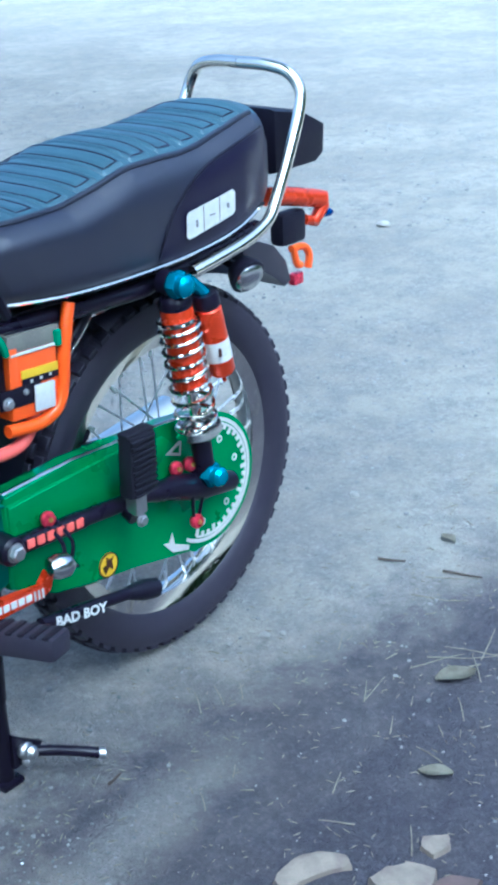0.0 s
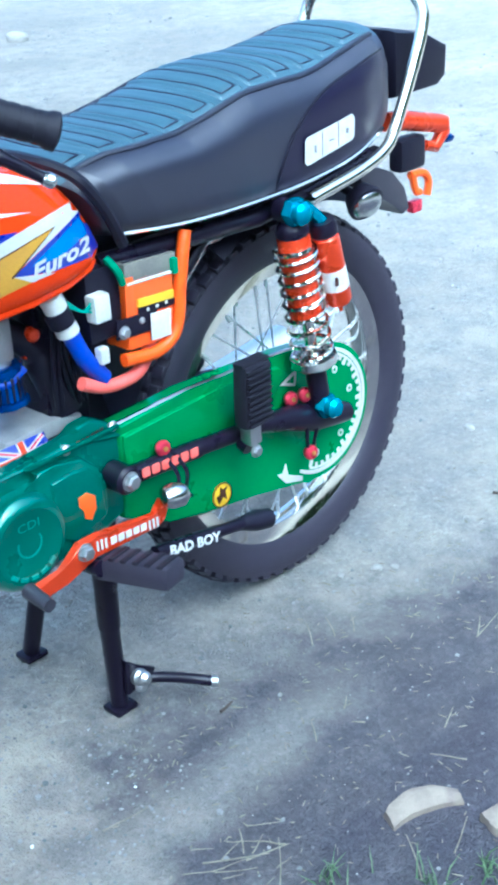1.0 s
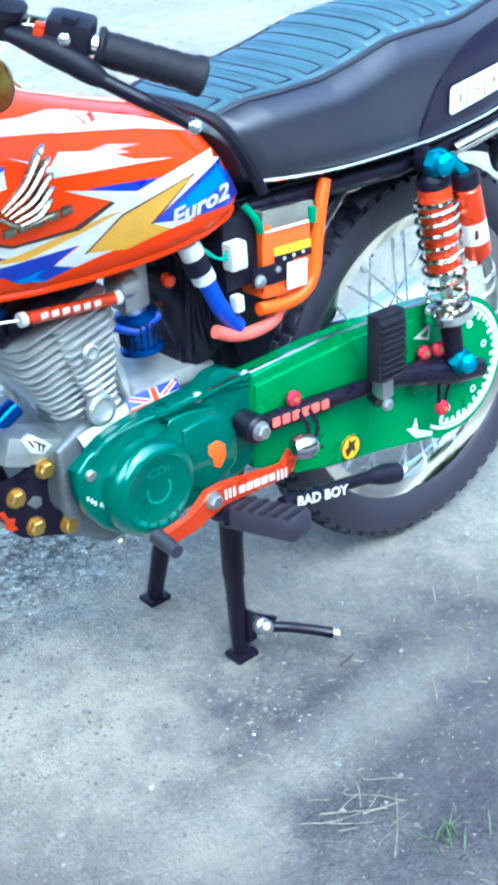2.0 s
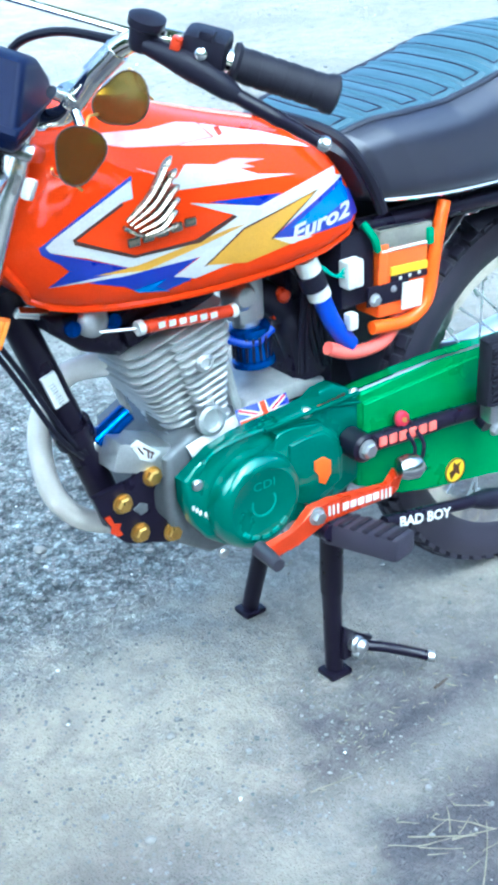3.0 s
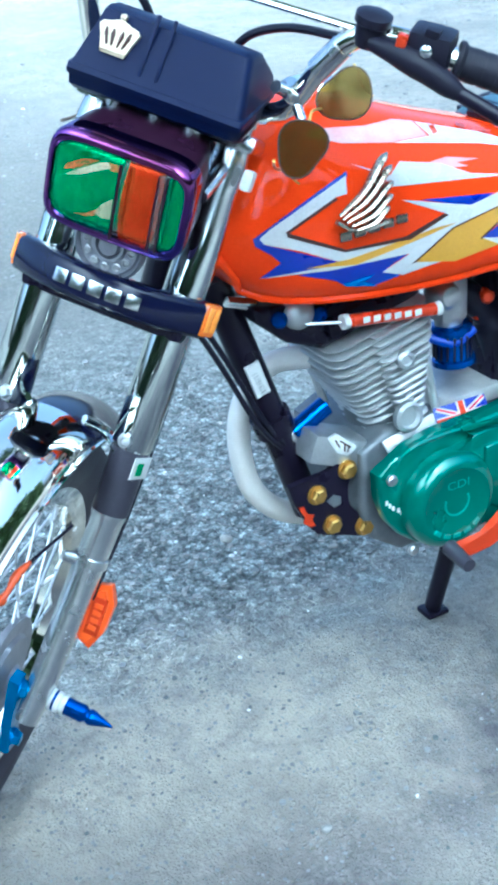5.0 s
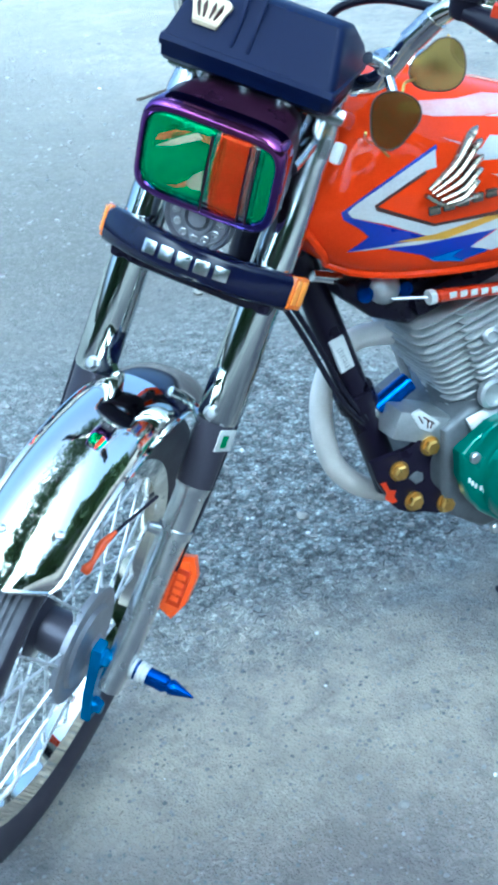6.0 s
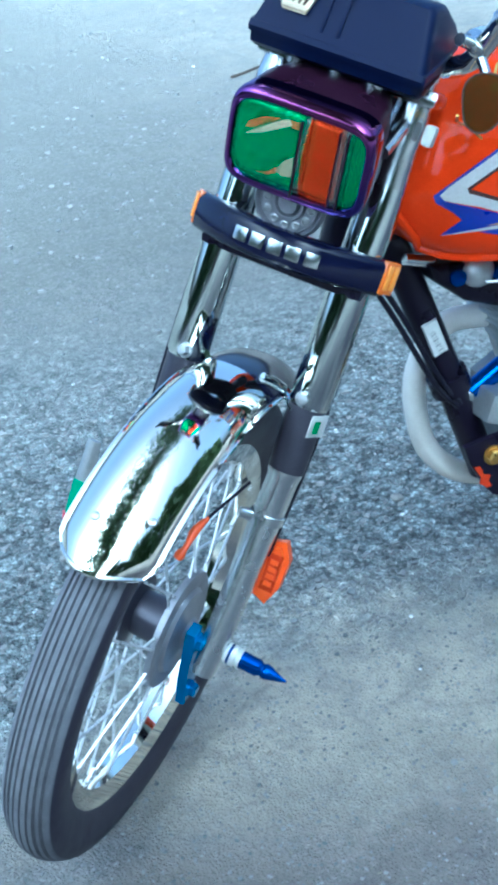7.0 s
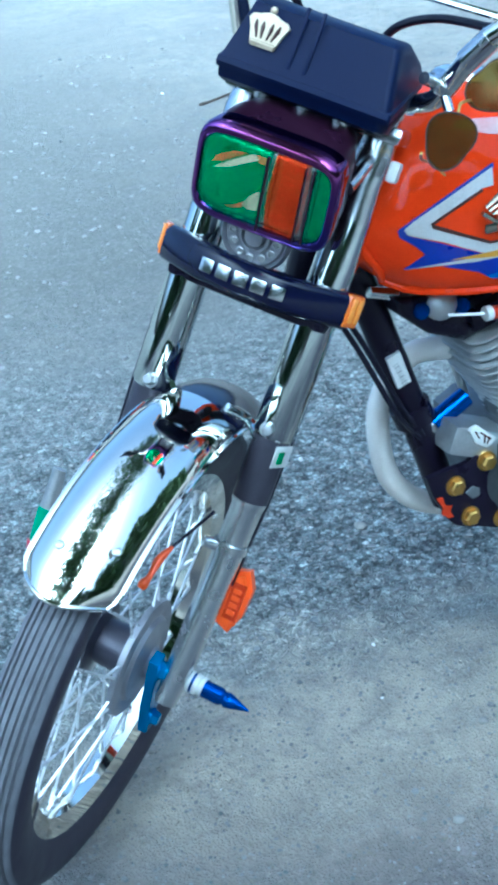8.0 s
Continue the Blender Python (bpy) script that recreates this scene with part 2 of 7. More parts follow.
def lettering(words, size, place, wide=1.0, bm=None, bold=0.0):
    """Words in the built-in type as a mesh; place maps (along, up) to a point."""
    cu = bpy.data.curves.new("type", "FONT")
    cu.body, cu.size, cu.align_x = words, size, "CENTER"
    cu.resolution_u, cu.offset = 3, bold
    ob = bpy.data.objects.new("type", cu)
    me = bpy.data.meshes.new_from_object(ob)
    bm = bm or bmesh.new()
    bm.from_mesh(me)
    for v in bm.verts:
        v.co = place(v.co.x * wide, v.co.y)
    bpy.data.objects.remove(ob)
    bpy.data.meshes.remove(me)
    bpy.data.curves.remove(cu)
    return bm


# ---- the motorcycle: rear axle over the origin, front towards -x, its left side towards -y ----
bike = tagged(new("motorcycle"), "customised orange-red motorcycle with striped tank on its centre stand", "motorcycle")

# ---- tank ----
TANK_U = [0, 0.03, 0.08, 0.16, 0.28, 0.42, 0.56, 0.7, 0.84, 0.94, 1.0]
TANK_LO = [0.672, 0.660, 0.653, 0.648, 0.644, 0.642, 0.642, 0.644, 0.650, 0.660, 0.672]
TANK_HI = [0.800, 0.832, 0.852, 0.864, 0.866, 0.858, 0.845, 0.829, 0.812, 0.800, 0.792]
TANK_W = [0.078, 0.091, 0.103, 0.116, 0.128, 0.135, 0.138, 0.138, 0.135, 0.128, 0.112]


def tank_point(u, w):
    lo, hi, wd = (np.interp(u, TANK_U, k) for k in (TANK_LO, TANK_HI, TANK_W))
    mid = lo + 0.40 * (hi - lo)
    c, s = math.cos(w), math.sin(w)
    y = math.copysign(abs(c) ** (0.26 if s < 0 else 0.78), c) * wd
    z = mid + (hi - mid) * abs(s) ** 0.95 if s > 0 else mid - (mid - lo) * abs(s) ** 0.45
    fx = np.interp(z, [0.65, 0.66, 0.72, 0.75, 0.82, 0.87], [-0.818, -0.826, -0.869, -0.868, -0.845, -0.815])
    bx = np.interp(z, [0.65, 0.68, 0.75, 0.80, 0.87], [-0.398, -0.405, -0.440, -0.468, -0.500])
    return Vector((fx + (bx - fx) * u, y, z))


tank_us = np.unique(np.concatenate([np.linspace(0, 0.16, 9), np.linspace(0.16, 0.84, 20), np.linspace(0.84, 1, 8)]))
tank = part("fuel_tank", loft(bmesh.new(), [[tank_point(u, 2 * math.pi * k / 64) for k in range(64)] for u in tank_us]), RED, bike,
            "glossy orange-red fuel tank with stripe decals", sharp=60)
TANK = skin_of(tank)
for s in (-1, 1):
    lip = [tank_point(u, math.pi + 1.02 if s < 0 else -1.02) + Vector((0, s * 0.002, -0.001)) for u in np.linspace(0.0, 0.97, 30)]
    lip = [Vector((-0.869, s * 0.083, 0.722)), Vector((-0.850, s * 0.083, 0.694))] + lip
    part("pressed_lip", tube(lip, 0.0052, seg=8), RED, tank, "rolled lower edge of the tank")


def decal(name, outline, mat, lift, parent, tree=None, label="", step=0.010):
    return part(name, patch(outline, tree or TANK, lift, step=step), mat, parent, label, sharp=60)


decal("stripe", [(-0.854, 0.752), (-0.736, 0.804), (-0.735, 0.798), (-0.839, 0.754), (-0.845, 0.751), (-0.839, 0.743), (-0.797, 0.726), (-0.740, 0.702), (-0.849, 0.707), (-0.821, 0.719), (-0.832, 0.730), (-0.852, 0.744)], BLUE, 0.0008, tank, label="blue hooked stripe decal")
decal("stripe", [(-0.800, 0.701), (-0.758, 0.700), (-0.656, 0.697), (-0.687, 0.685), (-0.669, 0.673), (-0.706, 0.668), (-0.739, 0.675), (-0.754, 0.685)], BLUE, 0.0008, tank, label="blue lower stripe decal")
decal("stripe", [(-0.745, 0.679), (-0.702, 0.682), (-0.717, 0.676), (-0.699, 0.667), (-0.739, 0.675)], SKYBLUE, 0.0012, tank, label="light blue streak decal")
decal("stripe", [(-0.641, 0.754), (-0.541, 0.743), (-0.569, 0.733)], BLUE, 0.0008, tank, label="blue wedge decal")
decal("stripe", [(-0.446, 0.745), (-0.421, 0.686), (-0.497, 0.684), (-0.558, 0.693)], BLUE, 0.0008, tank, label="blue rear stripe decal")
decal("stripe", [(-0.449, 0.738), (-0.442, 0.715), (-0.489, 0.698), (-0.530, 0.699)], SKYBLUE, 0.0012, tank, label="light blue rear streak decal")
decal("stripe", [(-0.846, 0.751), (-0.836, 0.757), (-0.737, 0.799), (-0.736, 0.779), (-0.750, 0.778), (-0.813, 0.752), (-0.810, 0.746), (-0.741, 0.715), (-0.655, 0.715), (-0.607, 0.732), (-0.667, 0.759), (-0.573, 0.735), (-0.455, 0.759), (-0.446, 0.745), (-0.559, 0.694), (-0.497, 0.682), (-0.626, 0.677), (-0.665, 0.673), (-0.693, 0.682), (-0.656, 0.696), (-0.758, 0.698), (-0.849, 0.707), (-0.740, 0.702), (-0.797, 0.728), (-0.841, 0.744)], WHITE, 0.0010, tank, label="white angular stripe decal")
decal("stripe", [(-0.731, 0.811), (-0.690, 0.791), (-0.680, 0.776), (-0.629, 0.771), (-0.519, 0.760), (-0.572, 0.771), (-0.613, 0.790), (-0.668, 0.802), (-0.680, 0.789)], WHITE, 0.0010, tank, label="white flash decal")
decal("stripe", [(-0.651, 0.685), (-0.597, 0.715), (-0.490, 0.736), (-0.558, 0.694), (-0.532, 0.681), (-0.595, 0.674)], GOLD, 0.0014, tank, label="gold zigzag decal")
decal("stripe", [(-0.792, 0.707), (-0.736, 0.706), (-0.617, 0.719), (-0.593, 0.719), (-0.648, 0.709), (-0.726, 0.698)], GOLD, 0.0014, tank, label="gold thin stripe decal")
decal("stripe", [(-0.813, 0.752), (-0.750, 0.778), (-0.748, 0.775), (-0.809, 0.750), (-0.739, 0.718), (-0.662, 0.717), (-0.610, 0.733), (-0.604, 0.730), (-0.655, 0.712), (-0.741, 0.715), (-0.811, 0.746)], DARKLINE, 0.0014, tank, label="dark outline decal")
decal("stripe", [(-0.653, 0.684), (-0.598, 0.715), (-0.488, 0.736), (-0.558, 0.692), (-0.560, 0.694), (-0.493, 0.734), (-0.597, 0.713), (-0.649, 0.684)], DARKLINE, 0.0017, tank, label="dark outline decal")

# Sky mirrored in the tank top, painted as pink and white patches.
decal("stripe", [(-0.784, 0.850), (-0.739, 0.835), (-0.677, 0.825), (-0.628, 0.825), (-0.647, 0.846), (-0.675, 0.852), (-0.710, 0.850), (-0.744, 0.854), (-0.780, 0.858)], PINKW, 0.0008, tank, label="pink sky reflection painted on the tank top")
decal("stripe", [(-0.674, 0.824), (-0.559, 0.804), (-0.492, 0.787), (-0.524, 0.805), (-0.559, 0.819), (-0.604, 0.832), (-0.644, 0.844), (-0.625, 0.824)], WHITE, 0.0011, tank, label="white panel and painted sky reflection on the tank top")
for line in ([(-0.585, 0.834), (-0.570, 0.828), (-0.574, 0.825), (-0.587, 0.830)], [(-0.566, 0.824), (-0.535, 0.816), (-0.539, 0.814), (-0.565, 0.820)], [(-0.626, 0.836), (-0.618, 0.836), (-0.614, 0.826), (-0.620, 0.824)]):
    decal("stripe", line, ORANGER, 0.0016, tank, label="small red mark")
decal("stripe", [(-0.620, 0.795), (-0.605, 0.796), (-0.560, 0.786), (-0.591, 0.787), (-0.575, 0.780), (-0.606, 0.783), (-0.634, 0.793)], PINKW, 0.0009, tank, label="pearly pink flash decal")


def tank_place(cx, cz, slope, lift):
    """Maps type onto the flank of the tank."""
    way = Vector((0.49, 0.82, -0.29)).normalized()

    def place(a, b):
        p = Vector((cx + a + b * 0.25, -0.135, cz + b + a * slope))
        hit, no, _, _ = TANK.ray_cast(p - way * 0.4, way)
        return hit + no * lift if hit else p
    return place


part("lettering", lettering("Euro2", 0.027, tank_place(-0.487, 0.688, 0.15, 0.0022), 1.35, bold=0.0009), WHITE, tank, "white model lettering", sharp=60)

# winged emblem: a bundle of raised feathers over a bar of unreadable letters
emblem = part("emblem", tube(spline([(-0.752, -0.139, 0.752), (-0.728, -0.143, 0.738), (-0.690, -0.145, 0.742)], 5), [0.004] * 11, flat=0.7, seg=8), WINGM, tank,
              "raised silver-gold wing emblem")
for i, (ax, az, tx, tz) in enumerate(((-0.750, 0.759, -0.686, 0.815), (-0.747, 0.755, -0.682, 0.801), (-0.743, 0.751, -0.682, 0.784), (-0.737, 0.746, -0.684, 0.770), (-0.732, 0.741, -0.690, 0.758))):
    a, tip = Vector((ax, -0.1425 - 0.001 * i, az)), Vector((tx, -0.137 - 0.002 * i, tz))
    b = a.lerp(tip, 0.80) + Vector((0.001, -0.002, 0.002))
    part("feather", tube(spline([a, a.lerp(b, 0.5) + Vector((0.003, -0.002, -0.003)), b, tip], 5), [0.0028, 0.0034, 0.0040, 0.0046, 0.0052, 0.0057, 0.0061, 0.0064, 0.0067, 0.0069,
         0.007, 0.0068, 0.0062, 0.0054, 0.0042, 0.0020], flat=0.6, seg=8), WINGM, emblem)
for i in range(5):
    part("letter_bar", box((-0.745 + i * 0.0180, -0.1450, 0.7360 + 0.0014 * i), (0.0150, 0.005, 0.0105), bevel=0.0024), LETTERM, emblem)
cap = part("filler_cap", lathe([(0.036, 0), (0.037, 0.006), (0.033, 0.013), (0.02, 0.017), (0.004, 0.018)], (-0.69, 0.0, 0.858), (0.12, 0, 1)), CHROME, tank, "chrome filler cap")

# ---- seat ----
SX = [0, 0.05, 0.12, 0.20, 0.30, 0.40, 0.50, 0.60, 0.72, 0.84, 0.93, 0.975, 1.0]
S_LO = [0.690, 0.682, 0.676, 0.669, 0.662, 0.658, 0.655, 0.655, 0.659, 0.670, 0.686, 0.696, 0.704]
S_HI = [0.772, 0.788, 0.796, 0.798, 0.800, 0.813, 0.834, 0.840, 0.837, 0.846, 0.857, 0.853, 0.836]
S_W = [0.114, 0.126, 0.131, 0.132, 0.132, 0.131, 0.128, 0.126, 0.123, 0.117, 0.104, 0.090, 0.068]
SEAT_F, SEAT_B = -0.450, 0.195


def seat_point(u, w):
    lo, hi, wd = (np.interp(u, SX, k) for k in (S_LO, S_HI, S_W))
    mid = lo + 0.55 * (hi - lo)
    c, s = math.cos(w), math.sin(w)
    if s >= 0:
        wd *= 1 - 0.10 * math.exp(-((u - 0.60) / 0.13) ** 2) * s
        y, z = math.copysign(abs(c) ** 0.70, c) * wd, mid + (hi - mid) * s ** 0.62
    else:
        y, z = math.copysign(abs(c) ** 0.28, c) * (wd - 0.004 * s * s), mid - (mid - lo) * abs(s) ** 0.5
    front = np.interp(z, [0.68, 0.72, 0.77, 0.80], [-0.382, -0.402, -0.432, -0.452]) + 0.0 * y
    front -= 0.020 * (1 - (y / 0.13) ** 2)
    x = front + (SEAT_B - front) * u
    return Vector((x, y, z))


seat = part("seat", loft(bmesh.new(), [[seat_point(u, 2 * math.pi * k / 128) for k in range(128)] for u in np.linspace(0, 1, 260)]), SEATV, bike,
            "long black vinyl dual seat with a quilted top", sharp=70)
SEAT = skin_of(seat)
# Upward faces take the vinyl with the painted sky sheen.
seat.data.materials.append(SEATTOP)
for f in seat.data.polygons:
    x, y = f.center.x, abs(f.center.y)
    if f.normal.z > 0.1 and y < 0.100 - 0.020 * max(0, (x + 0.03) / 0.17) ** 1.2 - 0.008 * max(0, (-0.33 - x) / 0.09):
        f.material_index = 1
part("rear_panel", patch([(-0.105, 0.668), (-0.098, 0.705), (-0.070, 0.748), (-0.030, 0.778), (0.020, 0.797), (0.090, 0.812), (0.160, 0.822), (0.178, 0.800), (0.176, 0.715),
                          (0.120, 0.690), (0.03, 0.668)], SEAT, 0.0025, way=(0.02, 1, -0.05), step=0.012), PANEL, seat, "smooth dark side panel of the seat", sharp=60)
seam = [(-0.105, 0.668), (-0.098, 0.705), (-0.070, 0.748), (-0.030, 0.778), (0.020, 0.797), (0.090, 0.812), (0.160, 0.822)]


def on_seat(x, z, lift):
    hit, no, _, _ = SEAT.ray_cast(Vector((x, -0.5, z)), Vector((0, 1, 0)))
    return hit + no * lift if hit else Vector((x, -0.125, z))


# quilted pads across the top, each with a stitched channel
n_pads = 11
for i in range(n_pads):
    x0 = -0.430 + 0.0525 * i
    long = 0.0440
    bm = bmesh.new()
    nx_, ny_ = 14, 40
    rows = []
    for a in range(nx_ + 1):
        row = []
        for c in range(ny_ + 1):
            fu, fv = a / nx_, c / ny_ * 2 - 1
            half = 0.096 - 0.020 * max(0, (i - 7.5) / 3) - 0.010 * max(0, (2 - i) / 2)
            x, y = x0 + long * fu - 0.030 * (1 - fv * fv) * (0.25 if i else 0.5), half * fv
            hit, no, _, _ = SEAT.ray_cast(Vector((x, y, 1.2)), Vector((0, 0, -1)))
            if hit is None:
                hit, no = Vector((x, y, 0.80)), Vector((0, 0, 1))
            e = min(fu, 1 - fu) * long
            d = min(e, (1 - abs(fv)) * half)
            lift = 0.0050 * min(1, d / 0.006) ** 0.5 - 0.0022 * math.exp(-((d - 0.0100) / 0.0024) ** 2)
            row.append(bm.verts.new(hit + Vector((0, 0, lift - 0.0015))))
        rows.append(row)
    for a in range(nx_):
        for c in range(ny_):
            bm.faces.new((rows[a][c], rows[a + 1][c], rows[a + 1][c + 1], rows[a][c + 1]))
    loop = []
    for fu, fv in [(0.22, -0.9 + 0.1 * k) for k in range(19)] + [(0.5, 0.9)] + [(0.78, 0.9 - 0.1 * k) for k in range(19)] + [(0.5, -0.9)]:
        a, c = fu * nx_, (fv + 1) / 2 * ny_
        loop.append(rows[round(a)][round(c)].co.copy() + Vector((0, 0, 0.0004)))
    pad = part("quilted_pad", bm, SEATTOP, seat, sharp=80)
    part("stitched_channel", tube(loop, 0.0015, seg=5, closed=True), PANEL, pad)


part("piping", tube(spline([on_seat(x, z, 0.001) for x, z in seam], 4), 0.0022, seg=6), BLACKP, seat)
part("piping", tube(spline([(-0.384, -0.128, 0.684), (-0.412, -0.134, 0.735), (-0.440, -0.124, 0.778), (-0.462, -0.085, 0.797), (-0.472, 0.0, 0.800)], 6), 0.0075, seg=8), BLACKP, seat,
     "rolled front edge")
for s in (-1, 1):
    edge = []
    for k in range(26):
        x = -0.420 + 0.575 * k / 25
        yy = s * (0.101 - 0.020 * max(0, (x + 0.03) / 0.17) ** 1.2 - 0.008 * max(0, (-0.33 - x) / 0.09))
        hit, no, _, _ = SEAT.ray_cast(Vector((x, yy, 1.2)), Vector((0, 0, -1)))
        if hit is not None:
            edge.append(hit + Vector((0, 0, 0.001)))
    part("piping", tube(edge, 0.0042, seg=8), SEATV, seat)
part("chrome_strip", tube(spline([on_seat(x, z, 0.003) for x, z in ((-0.378, 0.695), (-0.279, 0.685), (-0.154, 0.680), (-0.029, 0.681), (0.07, 0.692), (0.15, 0.712))], 6), 0.0055, seg=8, flat=0.55), CHROME, seat,
     "thin chrome trim strip")
badge = part("badge", patch([(-0.046, 0.704), (0.054, 0.7175), (0.060, 0.722), (0.061, 0.748), (0.055, 0.754), (-0.046, 0.7425), (-0.051, 0.738), (-0.052, 0.709)], SEAT, 0.006, way=(0, 1, 0), step=0.02), PALE, seat,
             "pale three-field badge", sharp=60)
for i in range(2):
    part("badge_line", tube([on_seat(-0.014 + i * 0.036, 0.711 + 0.005 * i, 0.0064), on_seat(-0.014 + i * 0.036, 0.744 + 0.005 * i, 0.0064)], 0.0005, seg=5), DARKLINE, badge)
for i, (w, h) in enumerate(((0.0035, 0.010), (0.011, 0.0018), (0.004, 0.007))):
    x = -0.030 + i * 0.036
    p = on_seat(x, 0.7235 + i * 0.0050, 0.0068)
    part("badge_mark", box(p, (w, 0.0012, h), bevel=0.0003), surface("badge_print", (0.20, 0.19, 0.20), 0.5) if i == 0 else bpy.data.materials["badge_print"], badge)

# ---- grab rail, tail ----
for s in (-1, 1):
    rail = spline([(-0.045, s * 0.132, 0.656), (0.06, s * 0.133, 0.671), (0.122, s * 0.129, 0.687), (0.154, s * 0.123, 0.710), (0.190, s * 0.120, 0.765), (0.230, s * 0.115, 0.836), (0.240, s * 0.108, 0.868), (0.239, s * 0.088, 0.890), (0.234, s * 0.05, 0.899), (0.232, 0, 0.900)], 6)
    part("grab_rail", tube(rail, 0.0095, seg=12), CHROME, bike, "chrome tubular grab rail behind the seat")
tail = part("tail_light_housing", slab([(0.225, 0.735), (0.330, 0.735), (0.352, 0.748), (0.355, 0.795), (0.300, 0.822), (0.225, 0.835)], -0.072, 0.072, bevel=0.010), BLACKP, bike, "black tail light housing")
part("tail_lens", box((0.357, 0, 0.772), (0.010, 0.11, 0.045), bevel=0.004), ORANGER, tail, "red tail lens")
fend = bmesh.new()
rings = []
for i in range(25):
    a = radians(118 - 58 * i / 24)
    ring = []
    for j in range(13):
        y = -0.062 + 0.124 * j / 12
        r = 0.350 - 0.028 * (abs(y) / 0.062) ** 3
        ring.append((r * math.cos(a), y, 0.301 + r * math.sin(a)))
    for j in range(12, -1, -1):
        y = -0.060 + 0.120 * j / 12
        r = 0.347 - 0.028 * (abs(y) / 0.062) ** 3
        ring.append((r * math.cos(a), y, 0.301 + r * math.sin(a)))
    rings.append(ring)
part("rear_mudguard", loft(fend, rings), BLACKP, bike, "black inner rear mudguard")
flap = part("rear_mudguard_tip", slab([(0.165, 0.640), (0.212, 0.630), (0.250, 0.614), (0.280, 0.582), (0.292, 0.545), (0.276, 0.538), (0.248, 0.560), (0.215, 0.586), (0.175, 0.604)], -0.045, 0.045, bevel=0.005), GREYFORK, bike, "smoky grey mudguard tip")
part("hook", tube(spline([(0.292, -0.045, 0.598), (0.325, -0.045, 0.595), (0.340, -0.045, 0.578), (0.336, -0.045, 0.556)], 4), 0.0065, seg=8), ORANGE, flap, "orange plastic hook")
part("hook", tube(spline([(0.296, -0.046, 0.600), (0.305, -0.046, 0.570), (0.316, -0.046, 0.566)], 4), 0.006, seg=8), ORANGE, flap)
part("reflector", box((0.310, -0.040, 0.543), (0.026, 0.014, 0.020), bevel=0.004), PINKRED, flap, "small red reflector")
arm = part("number_plate_bracket", tube([(0.235, -0.04, 0.695), (0.278, -0.04, 0.688), (0.382, -0.04, 0.662)], [0.015, 0.016, 0.015], seg=12), ORANGER, bike, "orange anodised bracket arm")
part("bracket_end", tube([(0.384, -0.04, 0.672), (0.386, -0.04, 0.650), (0.362, -0.04, 0.628), (0.335, -0.04, 0.637)], [0.011, 0.012, 0.010, 0.009], seg=10), ORANGER, arm)
part("bracket_bolt", lathe([(0.007, 0), (0.007, 0.012), (0.003, 0.020), (0.0005, 0.024)], (0.391, -0.04, 0.636), (1, -0.1, -0.1), seg=14), BLUEAN, arm, "blue pointed bolt")
part("bracket_mount", box((0.298, -0.035, 0.632), (0.064, 0.03, 0.054), bevel=0.010), BLACKP, arm, "black mount")
lamp = part("indicator_lamp", lathe([(0.006, -0.02), (0.022, -0.012), (0.029, 0.006), (0.029, 0.012), (0.026, 0.014)], (0.084, -0.118, 0.622), (-0.20, -0.85, -0.45), seg=28), BLACKP, bike, "round black turn lamp with a clear lens")
part("lens", lathe([(0.0255, 0.012), (0.022, 0.018), (0.012, 0.022), (0.001, 0.023)], (0.084, -0.118, 0.622), (-0.20, -0.85, -0.45), seg=28), DULLCHROME, lamp, "clear silvered lens")
part("stem", tube([(0.09, -0.10, 0.624), (0.10, -0.03, 0.640)], 0.007), BLACKP, lamp)


